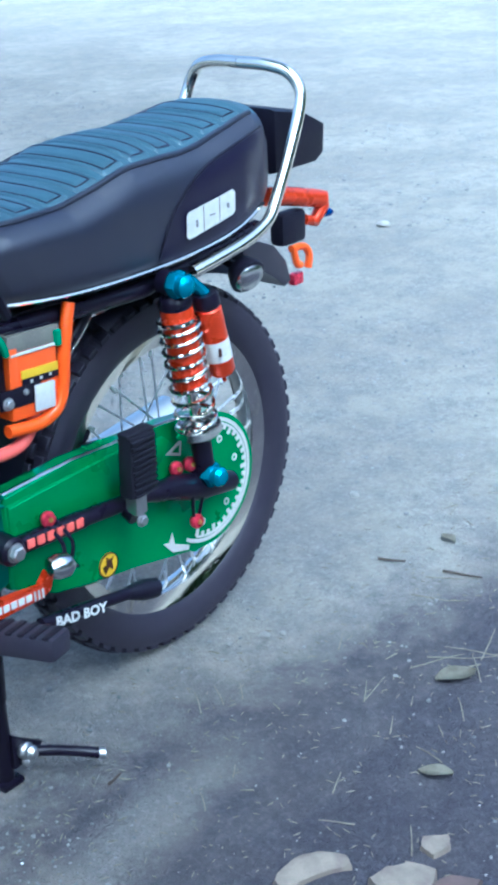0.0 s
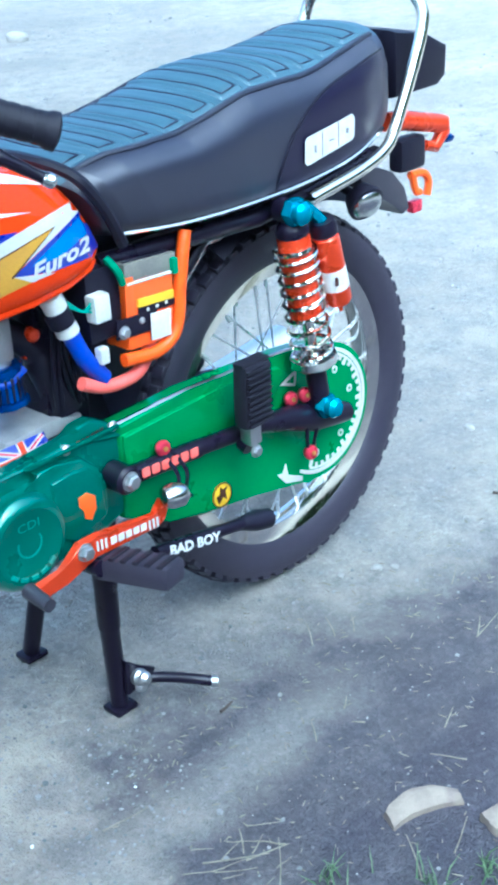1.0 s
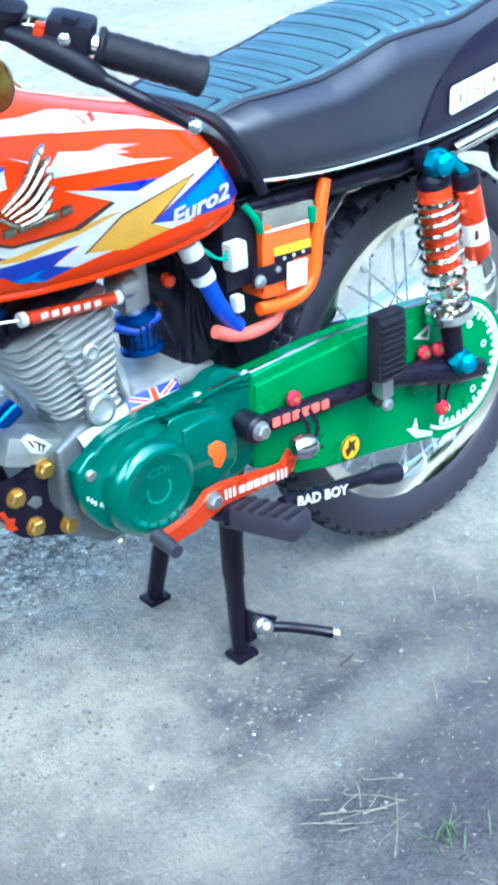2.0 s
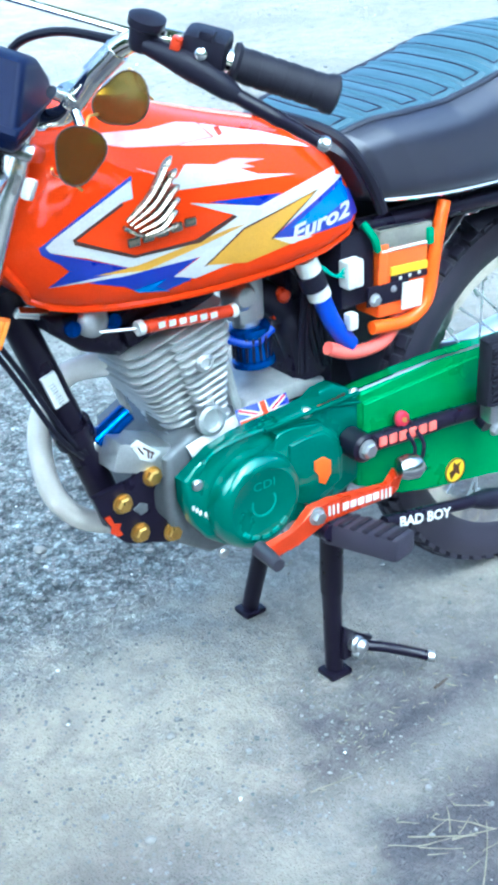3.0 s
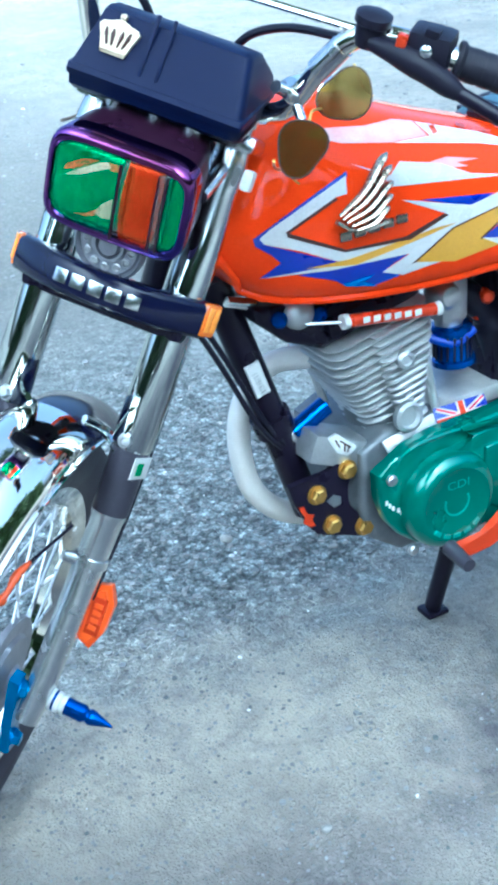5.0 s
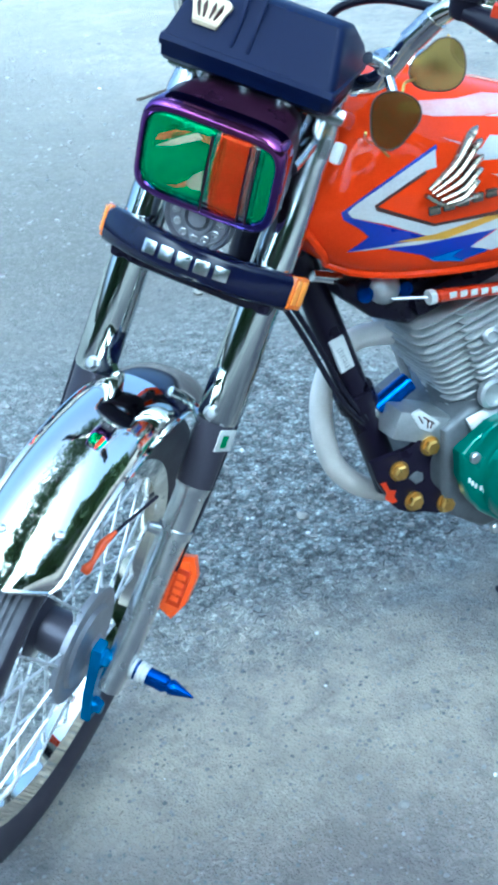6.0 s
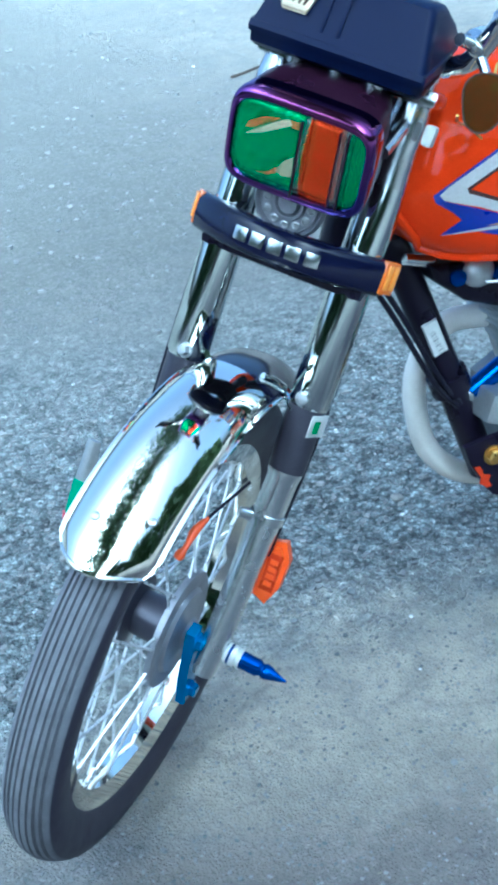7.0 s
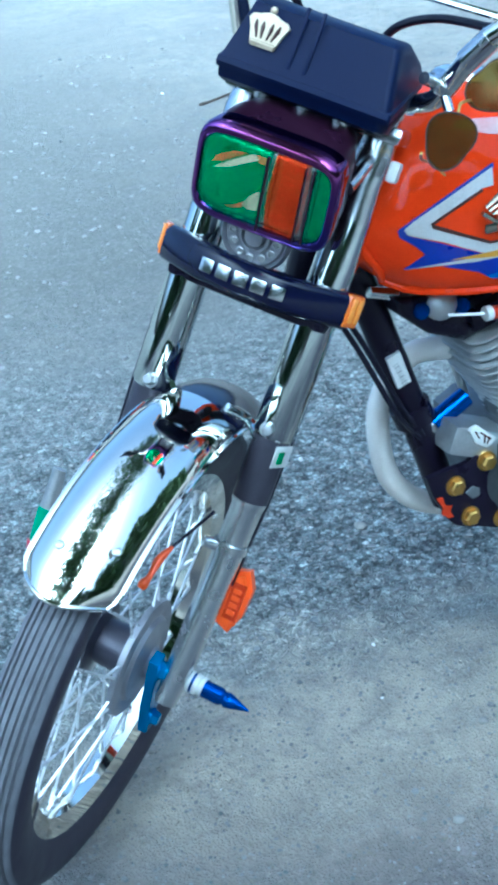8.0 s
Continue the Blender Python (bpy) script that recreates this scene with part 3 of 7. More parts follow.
# ---- wheels ----
def build_wheel(name, label, centre_m, R, rim_r, wide, tread, hub_r):
    """A spoked wheel turned about y, at its own origin."""
    k = wide / 0.05
    prof = [(rim_r + 0.001, -0.024), (rim_r + 0.004, -0.022), (rim_r - 0.003, -0.018), (rim_r - 0.013, -0.013), (rim_r - 0.017, 0), (rim_r - 0.013, 0.013), (rim_r - 0.003, 0.018),
            (rim_r + 0.004, 0.022), (rim_r + 0.001, 0.024), (rim_r - 0.007, 0.021), (rim_r - 0.025, 0.0155), (rim_r - 0.030, 0), (rim_r - 0.025, -0.0155), (rim_r - 0.007, -0.021)]
    wheel = part(name, lathe([(r, -h * k) for r, h in prof], (0, 0, 0), (0, 1, 0), seg=96, ring=True), CHROME, bike, label, m=centre_m)
    wt = wide * 0.5
    h = R - rim_r
    side = [(rim_r - 0.002, 0.023 * k), (rim_r + 0.10 * h, 0.028 * k), (rim_r + 0.35 * h, wt * 1.36), (rim_r + 0.6 * h, wt * 1.42), (rim_r + 0.80 * h, wt * 1.25)]
    crown = []
    if tread == "ribs":
        for i in range(41):
            y = wt * 1.12 * (1 - i / 20)
            r = R - 0.010 * (y / (wt * 1.12)) ** 2
            for g in (0.0, 0.30, 0.58, 0.84):
                if abs(abs(y) / (wt * 1.12) - g) < 0.045:
                    r -= 0.0042
            crown.append((r, y))
    else:
        crown = [(R - 0.006 - 0.010 * (y / (wt * 1.12)) ** 2, y) for y in (wt * 1.12 * (1 - i / 8) for i in range(17))]
    prof = side + crown + [(r, -y) for r, y in side[::-1]] + [(rim_r - 0.012, -0.010), (rim_r - 0.012, 0.010)]
    tyre = lathe(prof, (0, 0, 0), (0, 1, 0), seg=120, ring=True)
    part("tyre", tyre, RUBBER if tread == "blocks" else TREAD, wheel, "black rubber tyre with block tread" if tread == "blocks" else "dusty black tyre with ribbed tread", sharp=30)
    if tread == "ribs":
        skin = wheel.children[-1].data
        skin.materials.append(RUBBER)
        for f in skin.polygons:
            f.material_index = 0 if math.hypot(f.center.x, f.center.z) > R - 0.0135 else 1
    if tread == "blocks":
        n = 62
        kinds = {}
        for i in range(n):
            for y, ln, wd, off in ((-wt * 0.86, 0.019, 0.017, 0), (-wt * 0.28, 0.022, 0.013, 0.5), (wt * 0.28, 0.022, 0.013, 0), (wt * 0.86, 0.019, 0.017, 0.5)):
                a = 2 * math.pi * (i + off) / n
                r = R - 0.006 - 0.010 * (y / (wt * 1.12)) ** 2
                m = Matrix.Translation((r * math.cos(a), y, r * math.sin(a))) @ Matrix.Rotation(-a, 4, "Y") @ Matrix.Rotation(y * 12, 4, "Z")
                if (wd, ln) not in kinds:
                    kinds[wd, ln] = part("tread_block", box((0.001, 0, 0), (0.014, wd, ln), bevel=0.001, seg=1), RUBBER, wheel, m=m)
                else:
                    copy = new("tread_block", kinds[wd, ln].data)
                    copy.parent, copy.matrix_basis = wheel, m
    spool = [(0.012, -0.024), (0.030, -0.021), (0.028, 0.022), (0.046, 0.026), (0.044, 0.032), (0.03, 0.04), (0.012, 0.055)]
    hub = part("hub", lathe(spool if tread == "ribs" else [(0.012, -0.055), (0.016, -0.045), (0.030, -0.040), (hub_r, -0.034), (hub_r + 0.004, -0.028), (hub_r - 0.01, -0.02), (hub_r - 0.012, 0.02), (hub_r + 0.004, 0.028), (hub_r, 0.036), (0.03, 0.042), (0.012, 0.055)],
                            (0, 0, 0), (0, 1, 0), seg=40), GREYFORK if tread == "ribs" else DRUM, wheel, "grey metal drum hub")
    if tread == "ribs":
        part("brake_plate", lathe([(0.014, -0.050), (0.020, -0.040), (0.026, -0.038), (0.050, -0.035), (0.054, -0.030), (0.066, -0.032), (0.073, -0.029), (0.074, -0.022), (0.066, -0.020)], (0, 0, 0), (0, 1, 0), seg=48), DRUM, wheel, "grey brake backing plate")
    for i in range(36):
        s = 1 if i % 2 else -1
        a = 2 * math.pi * i / 36
        b = a + (0.62 if (i // 2) % 2 else -0.62)
        p = Vector((hub_r * math.cos(b), s * 0.030, hub_r * math.sin(b)))
        q = Vector(((rim_r - 0.029) * math.cos(a), s * 0.005, (rim_r - 0.029) * math.sin(a)))
        part("spoke", tube([p, q], 0.0018, seg=5), SPOKE, wheel)
    for i in range(36):
        a = 2 * math.pi * i / 36
        s = 1 if i % 2 else -1
        d = Vector((math.cos(a), 0, math.sin(a)))
        part("nipple", tube([d * (rim_r - 0.048) + Vector((0, s * 0.007, 0)), d * (rim_r - 0.029) + Vector((0, s * 0.005, 0))], 0.003, seg=6), SPOKE, wheel)
    part("axle", tube([(0, -0.075, 0), (0, 0.10, 0)], 0.008), STEEL, wheel)
    return wheel


build_wheel("rear_wheel", "spoked chrome rear wheel with a block tread tyre", pose(0, 0, 0.301), 0.300, 0.235, 0.052, "blocks", 0.062)

# ---- chain case with its dial sticker ----
case_line = [(-0.405, 0.300), (-0.330, 0.263), (-0.267, 0.244), (-0.162, 0.232), (-0.102, 0.219), (-0.055, 0.209)] + arc(-0.006, 0.311, 0.108, 252, 432, 26) + [(-0.030, 0.427), (-0.083, 0.434), (-0.155, 0.438), (-0.280, 0.444), (-0.405, 0.440)]
case = part("chain_case", slab(case_line, -0.104, -0.076, bevel=0.006, seg=3), GREEN, bike, "glossy green chain case")
part("pressed_rib", slab([(-0.40, 0.350), (-0.24, 0.352), (-0.12, 0.372), (-0.08, 0.400), (-0.10, 0.418), (-0.20, 0.428), (-0.40, 0.424)], -0.108, -0.10, bevel=0.004), GREEN, case)
part("rim_edge", tube([(p[0], -0.100, p[1]) for p in case_line[-5:]], 0.0032, seg=6), DULLCHROME, case, "bare metal upper edge")


def flat_ring(cx, cz, r0, r1, a0, a1, y, n=40):
    o, q = arc(cx, cz, r1, a0, a1, n), arc(cx, cz, r0, a0, a1, n)
    return loft(bmesh.new(), [[(o[i][0], y, o[i][1]), (q[i][0], y, q[i][1]), (q[i][0], y + 0.0012, q[i][1]), (o[i][0], y + 0.0012, o[i][1])] for i in range(n + 1)])


DC = (-0.005, 0.3110)
part("dial_arc", flat_ring(*DC, 0.0940, 0.1000, -125, 108, -0.1052), WHITE, case, "white dial arc sticker")
part("dial_arc", flat_ring(*DC, 0.0885, 0.0922, -112, 100, -0.1052), WHITE, case, "thin white inner arc")
for i in range(24):
    a = radians(-112 + i * 9.0)
    r0 = 0.078 if i % 3 == 0 else 0.082
    c, s = math.cos(a), math.sin(a)
    part("dial_tick", box((DC[0] + (r0 + 0.0885) / 2 * c, -0.1047, DC[1] + (r0 + 0.0885) / 2 * s), (0.0885 - r0, 0.0014, 0.0064), bevel=0, rot=Matrix.Rotation(-a, 3, "Y")), WHITE, case)
for a in (-105, -52, 14, 62):
    c, s = math.cos(radians(a)), math.sin(radians(a))
    part("dial_numeral_bar", flat_ring(DC[0] + 0.066 * c, DC[1] + 0.066 * s, 0.0035, 0.0062, 0, 360, -0.1052, 12), WHITE, case)
part("dial_pointer", slab([(-0.096, 0.386), (-0.060, 0.400), (-0.064, 0.374)], -0.1055, -0.104, bevel=0), WHITE, case, "white outlined pointer")
part("dial_pointer", slab([(-0.083, 0.3865), (-0.066, 0.3925), (-0.068, 0.380)], -0.1060, -0.105, bevel=0), GREEN, case)
part("dial_pointer", slab([(-0.058, 0.214), (-0.094, 0.224), (-0.113, 0.246), (-0.100, 0.243), (-0.092, 0.257), (-0.088, 0.236), (-0.056, 0.221)], -0.1055, -0.104, bevel=0), WHITE, case, "white curved arrow")
round_sticker = part("round_sticker", lathe([(0.0195, 0), (0.0195, 0.0016)], (-0.228, -0.1035, 0.262), (0, -1, 0), seg=32), YELLOW, case, "yellow round sticker with a dark mark")
part("sticker_mark", slab([(-0.236, 0.250), (-0.228, 0.259), (-0.220, 0.252), (-0.222, 0.266), (-0.218, 0.272), (-0.227, 0.270), (-0.231, 0.276), (-0.233, 0.264), (-0.240, 0.262)], -0.1066, -0.1045, bevel=0), DARKLINE, round_sticker)
part("sticker_rim", flat_ring(-0.228, 0.262, 0.0175, 0.0195, 0, 360, -0.1060, 32), DARKLINE, round_sticker)

# ---- swing arm and rear shocks ----
swing = part("swing_arm", tube([(-0.425, -0.122, 0.374), (-0.27, -0.128, 0.367), (-0.165, -0.128, 0.356), (-0.105, -0.128, 0.344), (-0.05, -0.126, 0.325), (0.030, -0.12, 0.302)], [0.0130, 0.0122, 0.0120, 0.019, 0.022, 0.016], seg=14), BLACKM, bike, "black tubular swing arm")
part("swing_arm", tube([(-0.425, 0.122, 0.369), (-0.27, 0.125, 0.357), (0.045, 0.12, 0.300)], 0.016, seg=12), BLACKM, bike)
part("pivot_bolt", bolt((-0.420, -0.136, 0.375), (0, -1, 0), 0.011, 0.012), STEEL, swing, "steel pivot bolt")
part("pivot_cup", lathe([(0.020, -0.02), (0.020, 0.012), (0.016, 0.016)], (-0.420, -0.122, 0.375), (0, -1, 0), seg=24), BLACKM, swing)
tape = part("red_sticker", tube([(-0.398, -0.1230, 0.3730), (-0.290, -0.1275, 0.3680)], 0.0134, seg=14), BLACKM, swing, "black sticker with salmon lettering wrapped on the arm")
for i in range(6):
    p = crank_pt((-0.392, -0.1375, 0.377), (-0.308, -0.1415, 0.373), i / 5)
    part("letter_bar", box(p, (0.013, 0.002, 0.013), bevel=0.002), PINKHOSE, tape)
for p0 in ((-0.349, -0.118, 0.391), (-0.071, -0.130, 0.277), (-0.066, -0.118, 0.366), (-0.090, -0.112, 0.366)):
    knob = part("anodised_knob", lathe([(0.007, 0), (0.0105, 0.004), (0.0115, 0.010), (0.009, 0.014), (0.003, 0.016)], p0, (-0.15, -1, 0.15), seg=20), PINKRED, bike, "pink-red anodised knob")
    part("knob_core", lathe([(0.004, 0.014), (0.0035, 0.0175), (0.001, 0.018)], p0, (-0.15, -1, 0.15), seg=12), BRASS, knob)
for x in (-0.354, -0.338):
    part("link_wire", tube(spline([(x, -0.128, 0.386), (x + 0.004, -0.152, 0.360), (x + 0.002, -0.150, 0.330), (x + 0.012, -0.150, 0.318)], 5), 0.003, seg=6), BLACKM, bike)
part("link_wire", tube([(-0.076, -0.136, 0.283), (-0.082, -0.142, 0.340)], 0.003, seg=6), BLACKM, bike)
part("link_wire", tube([(-0.064, -0.136, 0.283), (-0.054, -0.144, 0.342)], 0.003, seg=6), BLACKM, bike)


def build_shock(y):
    top, low = Vector((-0.098, y, 0.655)), Vector((-0.047, y, 0.349))
    d = (low - top)
    L = d.length
    d.normalize()
    u, v, _ = basis(d)
    shock = part("shock_absorber", lathe([(0.021, 0.034), (0.0235, 0.038), (0.0235, 0.162), (0.010, 0.165)], top, d, seg=24), ORANGER, bike, "orange shock absorber with a chrome coil spring")
    pts = []
    turns = 9.5
    for i in range(260):
        t = i / 259
        a = 2 * math.pi * turns * t
        pts.append(top + d * (0.052 + 0.176 * (t ** 1.2)) + (u * math.cos(a) + v * math.sin(a)) * 0.029)
    part("coil_spring", tube(pts, 0.0034, seg=8), CHROME, shock, "chrome coil spring")
    part("piston_rod", lathe([(0.009, 0.13), (0.009, 0.25)], top, d, seg=16), CHROME, shock, "chrome piston rod")
    part("spring_seat", lathe([(0.020, 0.222), (0.034, 0.226), (0.036, 0.236), (0.030, 0.242), (0.016, 0.246)], top, d, seg=28), DULLCHROME, shock)
    part("spring_cup", lathe([(0.012, 0.012), (0.020, 0.018), (0.024, 0.026), (0.024, 0.034), (0.020, 0.036)], top, d, seg=28), BLACKM, shock)
    part("lower_tube", lathe([(0.014, 0.240), (0.016, 0.250), (0.015, 0.300), (0.018, 0.312), (0.012, L + 0.006)], top, d, seg=20), BLACKM, shock)
    for p, r in ((top, 0.020), (low, 0.019)):
        s = 1 if y > 0 else -1
        nut = part("acorn_nut", lathe([(r, 0.004), (r * 1.02, 0.012), (r * 0.95, 0.018)], p, (0, s, 0), seg=6), TURQ, shock, "turquoise anodised nut")
        lathe_b = lathe([(r * 0.80, 0.016), (r * 0.80, 0.028), (r * 0.55, 0.034), (r * 0.1, 0.036)], p, (0, s, 0), seg=20)
        part("nut_dome", lathe_b, TURQ, nut)
        part("eye", lathe([(0.018, -0.016), (0.018, 0.004), (0.012, 0.006)], p, (0, s, 0), seg=20), BLACKM, shock)
    a, b = top + Vector((0.058, math.copysign(0.012, y), -0.046)), top + Vector((0.082, math.copysign(0.014, y), -0.152))
    can = part("gas_reservoir", lathe([(0.016, 0), (0.0195, 0.004), (0.0195, 0.104), (0.016, 0.110), (0.004, 0.112), (0.003, 0.124)], a, b - a, seg=24), ORANGER, shock, "orange gas reservoir with a label")
    lab = lathe([(0.0200, 0.052), (0.0200, 0.084)], a, b - a, seg=24)
    part("can_label", lab, PAPER, can, "white label with dark marks")
    for i in range(2):
        part("letter_bar", box(a + (b - a).normalized() * 0.068 + Vector((-0.012 + 0.011 * i, -0.0165 - 0.002 * i, -0.001)), (0.006, 0.002, 0.013), bevel=0.0004), DARKLINE, can)
    part("can_top", lathe([(0.017, -0.022), (0.020, -0.016), (0.020, -0.002), (0.017, 0.001)], a, b - a, seg=20), BLACKM, can)
    part("can_hose", tube(spline([top + Vector((0.01, 0, -0.01)), top + Vector((0.034, 0, -0.004)), a + Vector((0, 0, 0.015))], 5), 0.009, seg=8), TURQ, shock)


build_shock(-0.140)
build_shock(0.140)

# ---- passenger peg folded up ----
peg = part("passenger_footrest", box((-0.209, -0.160, 0.430), (0.052, 0.026, 0.092), bevel=0.006, rot=Matrix.Rotation(radians(3), 3, "Y")), GRIPR, bike, "black ribbed footrest folded up")
for i in range(10):
    part("rib", box((-0.209, -0.1745, 0.390 + i * 0.0088), (0.045, 0.005, 0.0046), bevel=0.001), GRIPR, peg)
part("top_pad", box((-0.209, -0.160, 0.478), (0.052, 0.020, 0.006), bevel=0.002), GRIPR, peg)
part("hinge", box((-0.209, -0.152, 0.372), (0.022, 0.022, 0.040), bevel=0.003), STEEL, peg, "steel hinge")
part("hinge_bolt", bolt((-0.209, -0.160, 0.342), (0, -1, 0), 0.008, 0.007), STEEL, peg)
part("bracket", tube([(-0.209, -0.135, 0.352), (-0.209, -0.150, 0.345)], 0.014), BLACKM, peg)

# ---- engine ----
LEAN = Vector((-0.27, 0, 1)).normalized()
cyl0 = Vector((-0.606, 0.0, 0.428))
engine = part("crankcase", slab([(-0.680, 0.335), (-0.668, 0.295), (-0.62, 0.262), (-0.50, 0.262), (-0.43, 0.29), (-0.41, 0.34), (-0.415, 0.40), (-0.45, 0.432), (-0.57, 0.446), (-0.64, 0.440), (-0.680, 0.42)], -0.062, 0.10, bevel=0.012, seg=3), CASEM, bike, "cast engine crankcase darkened by painted shade")
rx = Matrix.Rotation(math.atan2(-0.27, 1), 3, "Y")
# Dark core paints the shade in the gaps between the fins.
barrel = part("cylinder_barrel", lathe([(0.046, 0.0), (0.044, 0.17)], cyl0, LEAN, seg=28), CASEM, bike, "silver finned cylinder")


def fin(c, dx, dy, th, corner):
    """A plate with rounded corners lying square to the leaning cylinder."""
    out = []
    for sx, sy, a0 in ((1, 1, 0), (-1, 1, 90), (-1, -1, 180), (1, -1, 270)):
        for k in range(6):
            a = radians(a0 + 18 * k)
            out.append(Vector((sx * (dx / 2 - corner) + corner * math.cos(a), sy * (dy / 2 - corner) + corner * math.sin(a), 0)))
    rings = [[c + rx @ (p * f + Vector((0, 0, z))) for p in out] for f, z in ((0.965, -th / 2), (1.0, -th / 5), (1.0, th / 5), (0.965, th / 2))]
    return loft(bmesh.new(), rings)


for i in range(13):
    t = i / 12
    c = cyl0 + LEAN * (0.016 + 0.0120 * i)
    w = 0.090 + 0.046 * min(1, max(0, t * 1.7 - 0.2))
    dpt = 0.086 + 0.062 * min(1, max(0, t * 1.7 - 0.2))
    part("cooling_fin", fin(c, dpt, w, 0.0046, 0.022), ALUPAINT, barrel)
    part("cooling_fin", fin(c + Vector((0.020, -0.012, 0.0006)), dpt * 0.50, w * 0.97, 0.0056, 0.010), ALUPAINT, barrel)
part("barrel_boss", lathe([(0.011, 0), (0.011, 0.010), (0.007, 0.013), (0.006, 0.009), (0.001, 0.009)], cyl0 + LEAN * 0.115 + Vector((0.012, -0.074, 0)), (-0.2, -1, 0.2), seg=18), ALU, barrel)
for sx, sy in ((0.15, -0.5), (0.5, -0.5), (-0.5, 0.5)):
    part("fin_post", tube([cyl0 + Vector((sx * 0.10, sy * 0.108, 0)) + LEAN * 0.01, cyl0 + Vector((sx * 0.11, sy * 0.112, 0)) + LEAN * 0.165], 0.006, seg=8), ALUPAINT, barrel)
part("case_plug", lathe([(0.020, 0), (0.020, 0.008), (0.015, 0.010), (0.013, 0.004), (0.001, 0.004)], (-0.613, -0.064, 0.456), (0, -1, 0.1), seg=24), ALU, barrel, "round cast plug")
head = part("cylinder_head", box(cyl0 + LEAN * 0.186, (0.132, 0.125, 0.030), bevel=0.010, rot=rx), BLACKM, bike, "black cylinder head")
rocker = part("rocker_cover", box(cyl0 + LEAN * 0.204 + Vector((-0.01, 0, 0)), (0.110, 0.09, 0.024), bevel=0.010, rot=rx, seg=3), BLACKM, bike, "black rocker cover")
part("head_bracket", slab([(-0.812, 0.640), (-0.772, 0.634), (-0.690, 0.625), (-0.660, 0.606), (-0.668, 0.584), (-0.720, 0.566), (-0.768, 0.586), (-0.805, 0.618)], -0.050, 0.030, bevel=0.008, seg=3), BLACKM, rocker, "black curved head bracket")
part("head_dome", lathe([(0.020, 0), (0.020, 0.006), (0.016, 0.012), (0.008, 0.015), (0.001, 0.0155)], (-0.753, -0.046, 0.621), (-0.2, -1, 0.3), seg=24), ALU, rocker, "cast alloy dome")
for bx, bz in ((-0.780, 0.619), (-0.7265, 0.614)):
    part("cover_bolt", lathe([(0.0098, 0), (0.0098, 0.007), (0.0082, 0.009), (0.005, 0.009), (0.0045, 0.005), (0.001, 0.005)], (bx, -0.050, bz), (-0.2, -1, 0.3), seg=18), BLUEAN, rocker, "blue anodised bolt")
part("head_neck", tube([(-0.800, -0.030, 0.637), (-0.835, -0.030, 0.648)], [0.008, 0.007]), DULLCHROME, rocker)
wrapped = part("wrapped_rod", tube([(-0.715, -0.090, 0.614), (-0.586, -0.090, 0.600)], 0.0078, seg=12), ORANGER, bike, "orange rod with white lettering")
for i in range(6):
    p = crank_pt((-0.690, -0.0975, 0.613), (-0.618, -0.0975, 0.605), i / 5)
    part("letter_bar", box(p, (0.009, 0.0018, 0.0072), bevel=0.0003), PAPER, wrapped)
for e in ((-0.715, -0.090, 0.614), (-0.586, -0.090, 0.600)):
    part("rod_cap", tube([Vector(e) - Vector((0.004, 0, 0)), Vector(e) + Vector((0.004, 0, 0))], 0.0088), PAPER, wrapped)
part("rod_tail", tube([(-0.720, -0.09, 0.6145), (-0.760, -0.078, 0.618)], 0.0018, seg=6), STEEL, wrapped)

# left cover
cover_line = [(-0.680, 0.406), (-0.678, 0.370), (-0.668, 0.340), (-0.650, 0.314), (-0.622, 0.292), (-0.590, 0.278), (-0.550, 0.276), (-0.500, 0.288), (-0.430, 0.298), (-0.402, 0.310), (-0.393, 0.360), (-0.393, 0.425), (-0.416, 0.448), (-0.444, 0.462), (-0.467, 0.460), (-0.486, 0.449), (-0.544, 0.4450), (-0.596, 0.4410), (-0.635, 0.432), (-0.660, 0.417)]
cover = part("engine_cover", slab(cover_line, -0.100, -0.082, bevel=0.008, seg=4), TEAL, bike, "teal-painted left engine cover")
part("cover_step", slab([(-0.578, 0.414), (-0.541, 0.421), (-0.548, 0.430), (-0.518, 0.429), (-0.473, 0.422), (-0.448, 0.400), (-0.438, 0.370), (-0.440, 0.330), (-0.48, 0.305), (-0.55, 0.290), (-0.60, 0.300)], -0.112, -0.096, bevel=0.004, seg=3), TEAL, cover)
part("cover_step", slab([(-0.528, 0.409), (-0.500, 0.412), (-0.470, 0.409), (-0.450, 0.388), (-0.446, 0.330), (-0.500, 0.312), (-0.528, 0.330)], -0.1165, -0.110, bevel=0.004, seg=3), TEAL, cover)
gen = part("generator_cover", lathe([(0.0655, 0), (0.0655, 0.018), (0.0645, 0.0230), (0.0615, 0.0285), (0.0570, 0.0330), (0.0520, 0.0358), (0.0495, 0.0365), (0.0485, 0.0360), (0.002, 0.0364)], (-0.582, -0.0935, 0.350), (0, -1, 0), seg=72), TEAL, cover, "round raised generator cover")
part("embossed_arc", flat_ring(-0.583, 0.354, 0.0165, 0.0190, 160, 385, -0.1312), TEALW, gen)
part("embossed_lettering", lettering("CDI", 0.016, lambda a, b: Vector((-0.5815 + a, -0.1312, 0.374 + b)), 1.3), TEALW, gen)
for i in range(5):
    a = radians(228 + i * 21)
    part("letter_bar", box((-0.582 + 0.044 * math.cos(a), -0.1300, 0.350 + 0.044 * math.sin(a)), (0.011, 0.0024, 0.006), bevel=0.0006, rot=Matrix.Rotation(radians(-(228 + i * 21) - 90), 3, "Y")), TEALW, gen)
